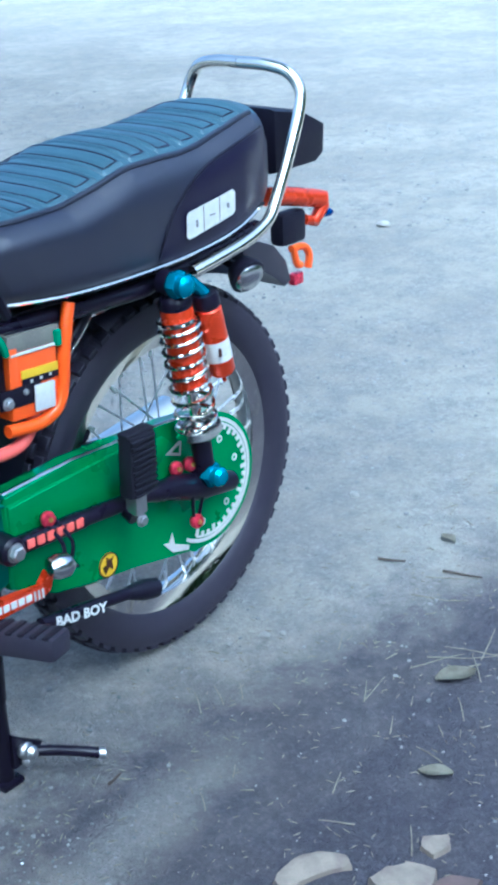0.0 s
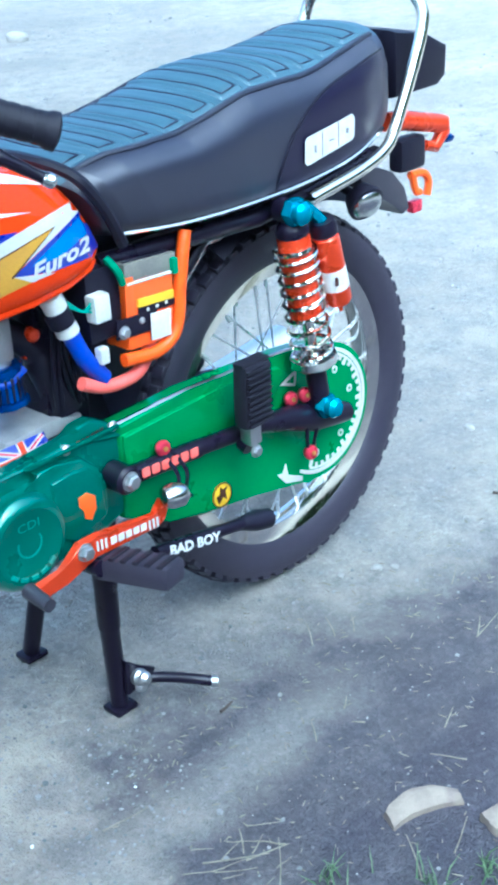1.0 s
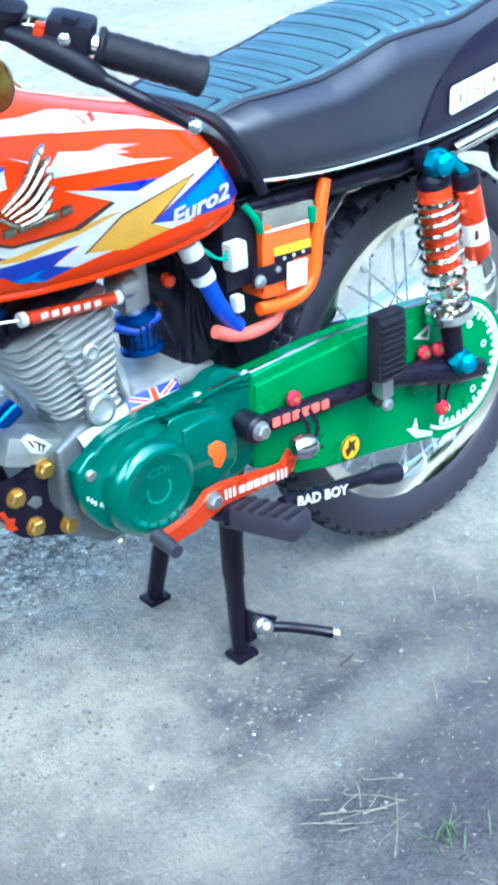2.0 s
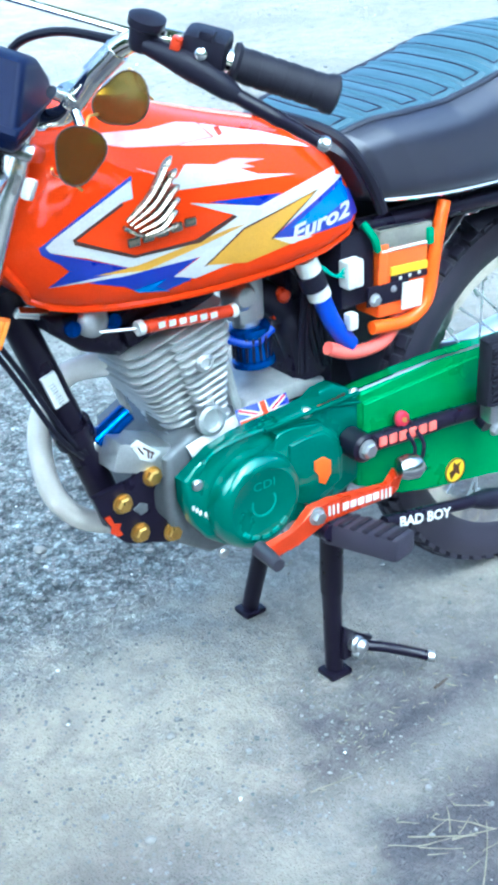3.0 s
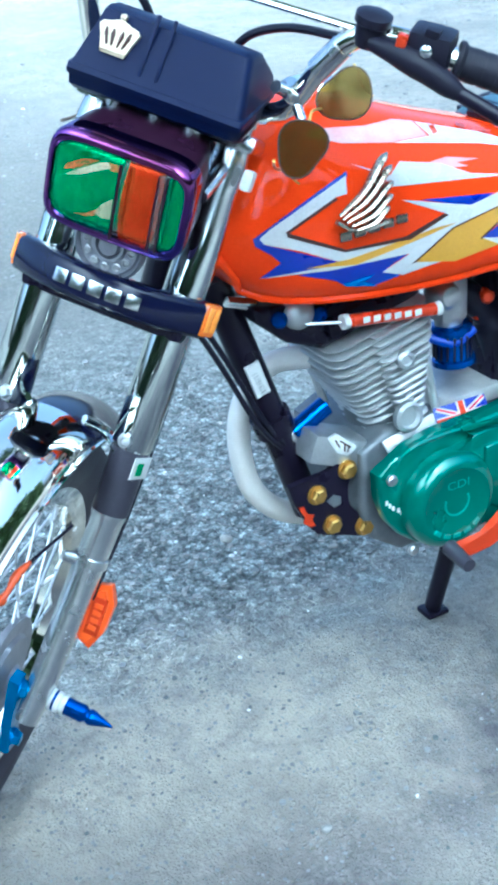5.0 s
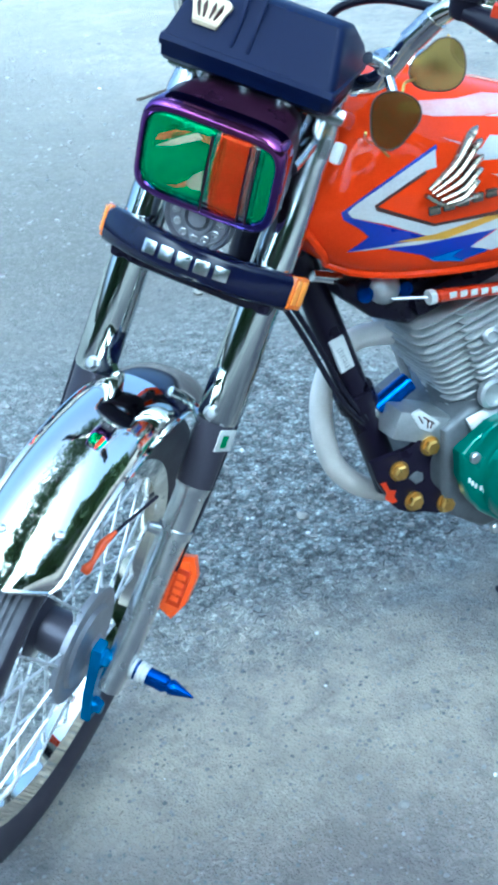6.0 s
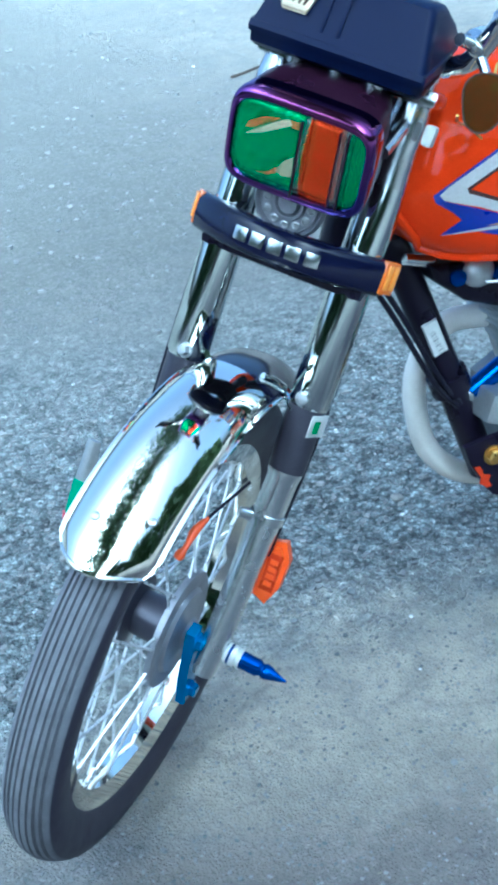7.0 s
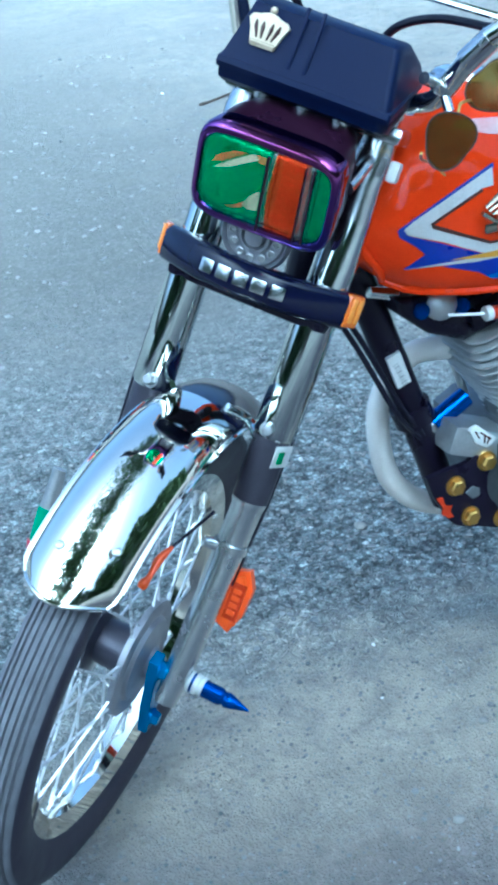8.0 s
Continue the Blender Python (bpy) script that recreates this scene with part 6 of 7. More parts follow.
spike = part("axle_spike", lathe([(0.012, 0), (0.012, 0.020), (0.0105, 0.022), (0.0105, 0.056), (0.0075, 0.060), (0.0095, 0.064), (0.0085, 0.069), (0.001, 0.092)], SP, (0, -1, -0.05), seg=22), BLUEAN, bike, "blue anodised pointed axle nut", m=FRONT)
part("collar", lathe([(0.0126, 0.012), (0.0126, 0.018), (0.0108, 0.019), (0.0108, 0.021), (0.0126, 0.022), (0.0126, 0.027), (0.0108, 0.028), (0.0108, 0.030), (0.0126, 0.031), (0.0126, 0.034)], SP, (0, -1, -0.05), seg=22), PALE, spike, "silver ribbed collar")
bmk = bmesh.new()
mk = [(-0.014, -0.040), (0.006, -0.048), (0.018, -0.020), (0.020, 0.022), (0.008, 0.046), (-0.010, 0.040), (-0.018, 0.0)]
f1 = [bmk.verts.new(fk(0.094, -0.093 - a * 0.85, -0.016) + AXIS * c * 0.85) for a, c in mk]
f0 = [bmk.verts.new(fk(0.094, -0.093 - a * 0.85, -0.034) + AXIS * c * 0.85) for a, c in mk]
face = bmk.faces.new(f1)
bmk.faces.new(f0[::-1])
for i in range(7):
    bmk.faces.new((f1[i], f0[i], f0[(i + 1) % 7], f1[(i + 1) % 7]))
bmesh.ops.bevel(bmk, geom=list(face.edges), offset=0.006, segments=2, affect="EDGES")
marker = part("side_marker", bmk, ORANGE, bike, "orange side marker clipped behind the fork", m=FRONT)
for i in range(4):
    part("embossed_bar", box(fk(0.094, -0.095, -0.0157) + AXIS * (-0.014 + 0.009 * i), (0.002, 0.010, 0.006), bevel=0.0005, rot=Matrix.Rotation(RAKE, 3, "Y")), ORANGE, marker)
part("raised_panel", box(fk(0.094, -0.095, -0.0166), (0.002, 0.017, 0.046), bevel=0.001, rot=Matrix.Rotation(RAKE, 3, "Y")), ORANGER, marker, "recessed darker orange panel")
arm = part("brake_arm", slab([(-0.022, 0.026), (-0.002, 0.026), (0.002, 0.0), (-0.006, -0.035), (0.004, -0.085), (-0.002, -0.102), (-0.022, -0.100), (-0.027, -0.050), (-0.024, 0.0)], YC - 0.048, YC - 0.036, bevel=0.003), BLUEARM, bike, "turquoise anodised brake arm", m=FRONT)
part("arm_bolt", bolt((-0.010, YC - 0.048, -0.080), (0, -1, 0), 0.009, 0.009), BLUEARM, arm)
part("arm_bolt", bolt((-0.012, YC - 0.048, 0.008), (0, -1, 0), 0.010, 0.009), BLUEARM, arm)
part("brake_cable", tube(spline([fk(0.40, -0.088, -0.016), fk(0.34, -0.092, -0.019), fk(0.22, -0.091, -0.018), fk(0.11, -0.084, -0.016)], 8), 0.0036, seg=8), BLACKP, bike, m=FRONT)
part("brake_cable", tube(spline([fk(0.40, 0.090, -0.006), fk(0.36, 0.096, 0.0), fk(0.22, 0.096, 0.0), fk(0.10, 0.090, -0.004)], 8), 0.0036, seg=8), BLACKP, bike, m=FRONT)
tag = part("spoke_tag", tube(spline([(-0.060, -0.036, 0.180), (-0.048, -0.040, 0.190), (-0.030, -0.040, 0.198), (-0.012, -0.046, 0.206)], 4), [0.004, 0.0058, 0.0054, 0.0036, 0.0032, 0.0034, 0.004, 0.005, 0.005, 0.0045, 0.004, 0.003, 0.002], seg=10), ORANGE, bike, "orange clip on a thin rod", m=FRONT)
part("rod", tube([(-0.012, -0.046, 0.206), (0.045, -0.065, 0.222)], 0.0020, seg=6), BLACKM, tag)

# ---- sunglasses hung on the bar ----
glasses = tagged(new("sunglasses"), "amber tinted aviator sunglasses hanging on the handlebar", "sunglasses")
GLASS = bpy.data.materials.new("amber_glass")
GLASS.use_nodes = True
gt = GLASS.node_tree
gt.nodes.remove(gt.nodes["Principled BSDF"])
see, shine, blend = gt.nodes.new("ShaderNodeBsdfTransparent"), gt.nodes.new("ShaderNodeBsdfGlossy"), gt.nodes.new("ShaderNodeMixShader")
tone = gt.nodes.new("ShaderNodeTexNoise")
tone.inputs["Scale"].default_value = 30
tint = gt.nodes.new("ShaderNodeMix")
tint.data_type = "RGBA"
tint.inputs["A"].default_value, tint.inputs["B"].default_value = (0.42, 0.29, 0.04, 1), (0.22, 0.19, 0.05, 1)
gt.links.new(tone.outputs[0], tint.inputs["Factor"])
gt.links.new(tint.outputs["Result"], see.inputs[0])
shine.inputs[0].default_value, shine.inputs["Roughness"].default_value = (0.9, 0.72, 0.25, 1), 0.05
blend.inputs[0].default_value = 0.03
body_, veil = gt.nodes.new("ShaderNodeBsdfDiffuse"), gt.nodes.new("ShaderNodeMixShader")
body_.inputs[0].default_value = (0.20, 0.14, 0.04, 1)
veil.inputs[0].default_value = 0.10
gt.links.new(see.outputs[0], veil.inputs[1])
gt.links.new(body_.outputs[0], veil.inputs[2])
gt.links.new(veil.outputs[0], blend.inputs[1])
gt.links.new(shine.outputs[0], blend.inputs[2])
gt.links.new(blend.outputs[0], gt.nodes["Material Output"].inputs[0])
C1, C2 = Vector((-0.797, -0.235, 0.909)), Vector((-0.848, -0.235, 0.868))
gn = Vector((-0.50, -0.76, 0.32)).normalized()
gx = (C1 - C2 - gn * gn.dot(C1 - C2)).normalized()
gy = gn.cross(gx)


def drop(c, s, k=1.0, n=28):
    """The outline of an aviator lens."""
    out = []
    for i in range(n):
        w = 2 * math.pi * i / n
        r = 0.0248 * (1 + 0.10 * math.cos(2 * w + 0.6) + 0.09 * math.cos(3 * w - 1.2 * s))
        out.append(c + (gx * math.cos(w) * s + gy * math.sin(w)) * r * k)
    return out


for c, s in ((C1, 1), (C2, -1)):
    bm = bmesh.new()
    loft(bm, [[p + gn * 0.0010 for p in drop(c, s, 0.99)], [p - gn * 0.0010 for p in drop(c, s, 0.99)]])
    part("lens", bm, GLASS, glasses, "amber lens")
    part("rim", tube(drop(c, s), 0.0011, seg=6, closed=True), DARKLINE, glasses, "thin dark metal rim")
    a = c + gx * s * 0.026 + gy * 0.012
    part("temple", tube(spline([a, a - gn * 0.05 + gx * s * 0.004, a - gn * 0.10 - gy * 0.006, a - gn * 0.125 - gy * 0.022], 5), 0.0014, seg=6), BRASS, glasses)
part("bridge", tube(spline([C1 - gx * 0.024 + gy * 0.010, C1.lerp(C2, 0.5) + gy * 0.014 + gn * 0.003, C2 + gx * 0.024 + gy * 0.010], 5), 0.0014, seg=6), BRASS, glasses)
bmk = bmesh.new()
tube([fk(0.160, 0.141, 0.020), fk(0.115, 0.139, 0.022)], [0.008, 0.011], bmk, seg=12, flat=0.6)
far_marker = part("side_marker", bmk, STEEL, bike, "grey and green side marker behind the fork", m=FRONT)
part("green_section", tube([fk(0.116, 0.139, 0.022), fk(0.078, 0.137, 0.026)], [0.0125, 0.0115], seg=12, flat=0.7), bpy.data.materials["green_rubber"], far_marker, "green lower section")
part("red_tip", tube([fk(0.079, 0.141, 0.026), fk(0.058, 0.139, 0.028)], [0.010, 0.005], seg=12), PINKRED, far_marker, "red tip")


# ---- ground: one sheet, worn asphalt and trodden earth ----
def ground_material():
    m = bpy.data.materials.new("worn_gravelly_ground")
    m.use_nodes = True
    n, l = m.node_tree.nodes, m.node_tree.links
    p = n["Principled BSDF"]
    tc = n.new("ShaderNodeTexCoord")

    def tex(kind, scale, detail=6, rough=0.6):
        t = n.new(kind)
        t.inputs["Scale"].default_value = scale
        if "Detail" in t.inputs:
            t.inputs["Detail"].default_value = detail
            t.inputs["Roughness"].default_value = rough
        l.new(tc.outputs["Object"], t.inputs["Vector"])
        return t

    def mixed(fac, a, b, blend="MIX"):
        x = n.new("ShaderNodeMix")
        x.data_type, x.blend_type = "RGBA", blend
        for s, v in (("Factor", fac), ("A", a), ("B", b)):
            if isinstance(v, (int, float)):
                x.inputs[s].default_value = v
            elif isinstance(v, tuple):
                x.inputs[s].default_value = (*v, 1)
            else:
                l.new(v, x.inputs[s])
        return x.outputs["Result"]

    def ramped(src, lo, hi, a=0.0, b=1.0):
        r = n.new("ShaderNodeMapRange")
        for i, v in enumerate((lo, hi, a, b)):
            r.inputs[i + 1].default_value = v
        l.new(src, r.inputs[0])
        return r.outputs[0]

    broad, mid, grit = tex("ShaderNodeTexNoise", 1.3), tex("ShaderNodeTexNoise", 9), tex("ShaderNodeTexNoise", 95, 5, 0.7)
    flake = tex("ShaderNodeTexNoise", 34, 6, 0.74)
    sep = n.new("ShaderNodeSeparateXYZ")
    l.new(tc.outputs["Object"], sep.inputs[0])

    def calc(op, a, c):
        q = n.new("ShaderNodeMath")
        q.operation = op
        for k, v in enumerate((a, c)):
            if isinstance(v, (int, float)):
                q.inputs[k].default_value = v
            else:
                l.new(v, q.inputs[k])
        return q.outputs[0]

    def chips(scale, warp):
        """Irregular stones: a random value and the distance from the middle for each."""
        bend = n.new("ShaderNodeVectorMath")
        bend.operation = "MULTIPLY_ADD"
        bend.inputs[1].default_value = (warp, warp, warp)
        l.new(tex("ShaderNodeTexNoise", scale * 0.7, 2).outputs["Color"], bend.inputs[0])
        l.new(tc.outputs["Object"], bend.inputs[2])
        v = n.new("ShaderNodeTexVoronoi")
        v.inputs["Scale"].default_value = scale
        l.new(bend.outputs[0], v.inputs["Vector"])
        one = n.new("ShaderNodeSeparateColor")
        l.new(v.outputs["Color"], one.inputs[0])
        return one.outputs[0], one.outputs[1], v.outputs["Distance"]

    X, Y = sep.outputs["X"], sep.outputs["Y"]
    wob = calc("MULTIPLY", calc("SUBTRACT", mid.outputs[0], 0.5), 0.30)
    away = calc("SQRT", calc("ADD", calc("POWER", calc("ADD", X, 0.5), 2.0), calc("POWER", Y, 2.0)), 0)
    wob = calc("ADD", wob, calc("MULTIPLY", calc("SUBTRACT", tex("ShaderNodeTexNoise", 0.8).outputs[0], 0.5), ramped(away, 0.7, 3.0, 0, 5.0)))
    # pale trodden earth, mottled at two scales
    base = mixed(ramped(broad.outputs[0], 0.40, 0.62), (0.225, 0.209, 0.186), (0.302, 0.280, 0.240))
    base = mixed(ramped(mid.outputs[0], 0.40, 0.66, 0, 0.55), base, (0.170, 0.170, 0.172))
    # darker earth along one side
    line_a = calc("SUBTRACT", calc("MULTIPLY", calc("MAXIMUM", calc("ADD", X, 0.10), 0.0), -0.42), Y)
    soil_a = calc("MULTIPLY", ramped(calc("ADD", line_a, wob), 0.0, 0.24, 0, 0.86), ramped(calc("ADD", X, wob), -1.00, -0.52))
    line_b = calc("SUBTRACT", calc("MULTIPLY", X, 0.078), calc("ADD", Y, 0.275))
    soil_b = calc("MULTIPLY", ramped(calc("ADD", line_b, calc("MULTIPLY", wob, 0.4)), 0.0, 0.18, 0, 0.92), ramped(calc("ADD", X, wob), -1.00, -0.50))
    soil_c = calc("MULTIPLY", ramped(calc("ADD", Y, wob), 0.02, -0.24, 0, 0.80), ramped(calc("ADD", X, wob), -0.50, -0.85))
    soil = calc("MULTIPLY", calc("MAXIMUM", calc("MAXIMUM", soil_a, soil_b), soil_c), calc("MULTIPLY", ramped(calc("ADD", X, wob), 2.6, 1.0), ramped(calc("ADD", Y, wob), -2.2, -0.9)))
    ridge = calc("ABSOLUTE", calc("ADD", line_b, calc("MULTIPLY", wob, 0.25)), 0)
    ridge = calc("MULTIPLY", calc("MULTIPLY", ramped(ridge, 0.075, 0.01), ramped(X, -0.85, -0.65)), ramped(X, -0.10, -0.32))
    soil = calc("MULTIPLY", soil, calc("SUBTRACT", 1.0, calc("MULTIPLY", ridge, 0.45)))
    # coarse dark gravel in a band behind the front wheel and the engine
    coarse = calc("MULTIPLY", calc("MULTIPLY", ramped(calc("ADD", Y, wob), 0.12, 0.36), ramped(calc("ADD", Y, wob), 1.9, 0.9)), calc("MULTIPLY", ramped(calc("ADD", X, wob), 0.1, -0.35), ramped(calc("ADD", X, wob), -3.2, -1.8)))
    base = mixed(calc("MULTIPLY", coarse, 0.80), base, (0.352, 0.392, 0.398))
    base = mixed(calc("MULTIPLY", ramped(Y, 0.9, 2.0, 0, 0.88), ramped(X, 1.1, -0.3)), base, (0.132, 0.131, 0.118))
    base = mixed(calc("MULTIPLY", soil, 0.95), base, (0.037, 0.034, 0.052))
    base = mixed(calc("MULTIPLY", ridge, 0.22), base, (0.30, 0.28, 0.24))
    # pale dust before the engine
    dx, dy = calc("ADD", X, 0.90), calc("ADD", Y, 0.05)
    far = calc("ADD", calc("SQRT", calc("ADD", calc("MULTIPLY", dx, dx), calc("MULTIPLY", dy, dy)), 0), calc("MULTIPLY", calc("SUBTRACT", mid.outputs[0], 0.5), 0.5))
    dusty = ramped(far, 0.50, 0.18)
    base = mixed(calc("MULTIPLY", calc("MULTIPLY", dusty, 0.62), calc("SUBTRACT", 1.0, calc("MULTIPLY", soil, 0.8))), base, (0.52, 0.455, 0.355))
    base = mixed(calc("MULTIPLY", ramped(tex("ShaderNodeTexNoise", 16, 6, 0.7).outputs[0], 0.47, 0.64, 0, 0.50), calc("SUBTRACT", 1.0, calc("MULTIPLY", soil, 0.75))), base, (0.175, 0.168, 0.165))
    # crumbs and stones, thick in the gravel, in clusters elsewhere
    cluster = ramped(tex("ShaderNodeTexNoise", 4.5, 5, 0.65).outputs[0], 0.42, 0.62, 0.12, 0.85)
    for scale, warp, thin, thick in ((52, 0.016, 0.14, 0.80), (120, 0.008, 0.20, 0.8), (240, 0.003, 0.26, 0.5)):
        tone, pick, dist = chips(scale, warp)
        lot = calc("MAXIMUM", calc("MULTIPLY", cluster, thin), calc("MULTIPLY", coarse, thick))
        # Shade in the gaps between gravel stones, put into the colour.
        edge = calc("SUBTRACT", 1.0, calc("MULTIPLY", ramped(dist, 0.36, 0.62, 0, 0.5), coarse))
        shade = calc("MULTIPLY", ramped(tone, 0.0, 1.0, 0.52, 1.85), edge)
        chosen = calc("MAXIMUM", ramped(pick, 0.52, 0.62), ramped(coarse, 0.2, 0.8))
        base = mixed(calc("MULTIPLY", lot, chosen), base, mixed(1.0, base, shade, "MULTIPLY"))
    base = mixed(calc("MULTIPLY", ramped(flake.outputs[0], 0.49, 0.38, 0, 0.62), calc("MAXIMUM", calc("MULTIPLY", cluster, 0.4), coarse)), base, (0.060, 0.060, 0.068))
    base = mixed(calc("MULTIPLY", ramped(grit.outputs[0], 0.50, 0.70, 0, 0.28), calc("SUBTRACT", 1.0, calc("MULTIPLY", soil, 0.8))), base, (0.42, 0.41, 0.385))
    base = mixed(ramped(grit.outputs[0], 0.42, 0.30, 0, 0.28), base, (0.060, 0.058, 0.062))
    stones = tex("ShaderNodeTexVoronoi", 62)
    l.new(base, p.inputs["Base Color"])
    p.inputs["Roughness"].default_value = 0.9
    p.inputs["Specular IOR Level"].default_value = 0.10
    add = n.new("ShaderNodeMath")
    add.operation = "ADD"
    l.new(calc("ADD", calc("MULTIPLY", grit.outputs[0], 0.5), calc("MULTIPLY", flake.outputs[0], 1.7)), add.inputs[0])
    l.new(calc("ADD", ramped(stones.outputs["Distance"], 0.45, 0.0, 0, 0.25), calc("MULTIPLY", ramped(dist, 0.6, 0.1), ramped(coarse, 0, 1, 0.5, 1.6))), add.inputs[1])
    b = n.new("ShaderNodeBump")
    b.inputs["Strength"].default_value, b.inputs["Distance"].default_value = 1.0, 0.0055
    l.new(add.outputs[0], b.inputs["Height"])
    l.new(b.outputs[0], p.inputs["Normal"])
    return m


GROUND = ground_material()


def ground_height(x, y):
    """Gentle unevenness that fades with distance; level under the wheels and the stand."""
    h = 0.020 * noise.noise((x * 0.9, y * 0.9, 3)) + 0.007 * noise.noise((x * 4, y * 4, 7)) + 0.0030 * noise.noise((x * 17, y * 17, 11)) + 0.0016 * noise.noise((x * 48, y * 48, 5))
    c = max(0.0, min(1.0, (y - 0.15) / 0.2)) * max(0.0, min(1.0, (0.1 - x) / 0.4)) * max(0.0, min(1.0, (2.2 - y) / 0.8))
    h += (0.0010 + 0.0040 * c) * (0.5 - abs(noise.noise((x * 30, y * 30, 2)))) + 0.0022 * c * noise.noise((x * 75, y * 75, 9))
    d = min(math.hypot(x - a, y - b) for a, b in ((-0.45, -0.11), (-0.44, 0.12), (-1.19, -0.04), (0.0, 0.0)))
    return h * min(1, 0.12 + d * 1.2) - 0.002 - 0.004 * max(0, min(1, d * 3))


gx_ = np.concatenate([-np.geomspace(150, 2.2, 16), np.linspace(-1.75, 0.9, 360), np.geomspace(0.92, 150, 60)])
gy_ = np.concatenate([-np.geomspace(150, 1.0, 18), np.linspace(-0.8, 1.9, 360), np.geomspace(1.92, 150, 50)])
verts = [(x, y, ground_height(x, y) if max(abs(x), abs(y)) < 14 else -0.01) for y in gy_ for x in gx_]
nx = len(gx_)
faces = [(j * nx + i, j * nx + i + 1, (j + 1) * nx + i + 1, (j + 1) * nx + i) for j in range(len(gy_) - 1) for i in range(nx - 1)]
me = bpy.data.meshes.new("ground")
me.from_pydata(verts, [], faces)
me.materials.append(GROUND)
me.shade_smooth()
ground = tagged(new("ground", me), "worn grey gravelly ground with dust and small stones", "ground", kind="structure")

# loose chips and grit
rng = np.random.default_rng(5)
GRAVEL = bpy.data.materials.new("grey_gravel")
GRAVEL.use_nodes = True
gn_, gl_ = GRAVEL.node_tree.nodes, GRAVEL.node_tree.links
geo, rmp = gn_.new("ShaderNodeNewGeometry"), gn_.new("ShaderNodeValToRGB")
gl_.new(geo.outputs["Random Per Island"], rmp.inputs[0])
for k, (pos, c) in enumerate(((0.0, (0.125, 0.128, 0.130)), (0.45, (0.170, 0.172, 0.174)), (0.82, (0.200, 0.200, 0.198)), (1.0, (0.27, 0.265, 0.255)))):
    e = rmp.color_ramp.elements[0] if k == 0 else rmp.color_ramp.elements[1] if k == 3 else rmp.color_ramp.elements.new(pos)
    e.position, e.color = pos, (*c, 1)
gl_.new(rmp.outputs[0], gn_["Principled BSDF"].inputs["Base Color"])
gn_["Principled BSDF"].inputs["Roughness"].default_value = 0.9


def scatter(count, xr, yr, lo, hi, skew=2.2):
    """Angular flat chips lying on the ground."""
    vs, fs = [], []
    for _ in range(count):
        x, y = rng.uniform(*xr), rng.uniform(*yr)
        if y < 0.05 and x > -0.35 and rng.random() < 0.75:
            continue
        if skew > 2 and -1.35 < x < -0.3 and -0.6 < y < 0.28 and rng.random() < 0.75:
            continue
        r = lo * (hi / lo) ** (rng.random() ** skew)
        z = ground_height(x, y)
        k, a0 = len(vs), rng.uniform(0, 6.28)
        st = rng.uniform(0.55, 1.0)
        ca, sa = math.cos(a0), math.sin(a0)
        for ring, zz, kk in ((1.0, -0.2, 0), (0.85, rng.uniform(0.25, 0.6), 1)):
            for j in range(5):
                w = 6.283 * j / 5 + rng.uniform(-0.3, 0.3)
                px, py = math.cos(w) * r * ring, math.sin(w) * r * ring * st
                vs.append((x + px * ca - py * sa, y + px * sa + py * ca, z + zz * r + (rng.uniform(-0.1, 0.1) * r if kk else 0)))
        for j in range(5):
            fs.append((k + j, k + (j + 1) % 5, k + 5 + (j + 1) % 5, k + 5 + j))
        fs.append(tuple(k + 5 + j for j in range(5)))
    me = bpy.data.meshes.new("gravel")
    me.from_pydata(vs, [], fs)
    me.materials.append(GRAVEL)
    return me


tagged(new("gravel", scatter(12000, (-1.9, 1.6), (-0.8, 1.8), 0.0014, 0.0060)), "loose grey gravel chips scattered on the ground", "gravel", kind="stuff")
tagged(new("gravel", scatter(9000, (-1.55, 0.1), (0.26, 1.3), 0.0022, 0.0085, 2.0)), "coarse angular grey gravel behind the motorcycle", "gravel", kind="stuff")
tagged(new("gravel", scatter(3500, (-1.5, -0.45), (-0.32, 0.34), 0.0012, 0.0042, 1.6)), "fine grit strewn over the dusty ground", "grit", kind="stuff")
tagged(new("gravel", scatter(3500, (-1.5, 4.0), (1.0, 5.0), 0.004, 0.012)), "loose grey gravel chips scattered on the ground", "gravel", kind="stuff")


# ---- trees behind the camera, seen mirrored in the chrome and the paint ----
LEAF = surface("broad_leaf", (0.045, 0.085, 0.025), 0.55, second=(0.07, 0.11, 0.03), scale=3, amount=0.8)
BARK = surface("rough_bark", (0.11, 0.085, 0.065), 0.9, scale=6, bump=0.8, bump_scale=40)


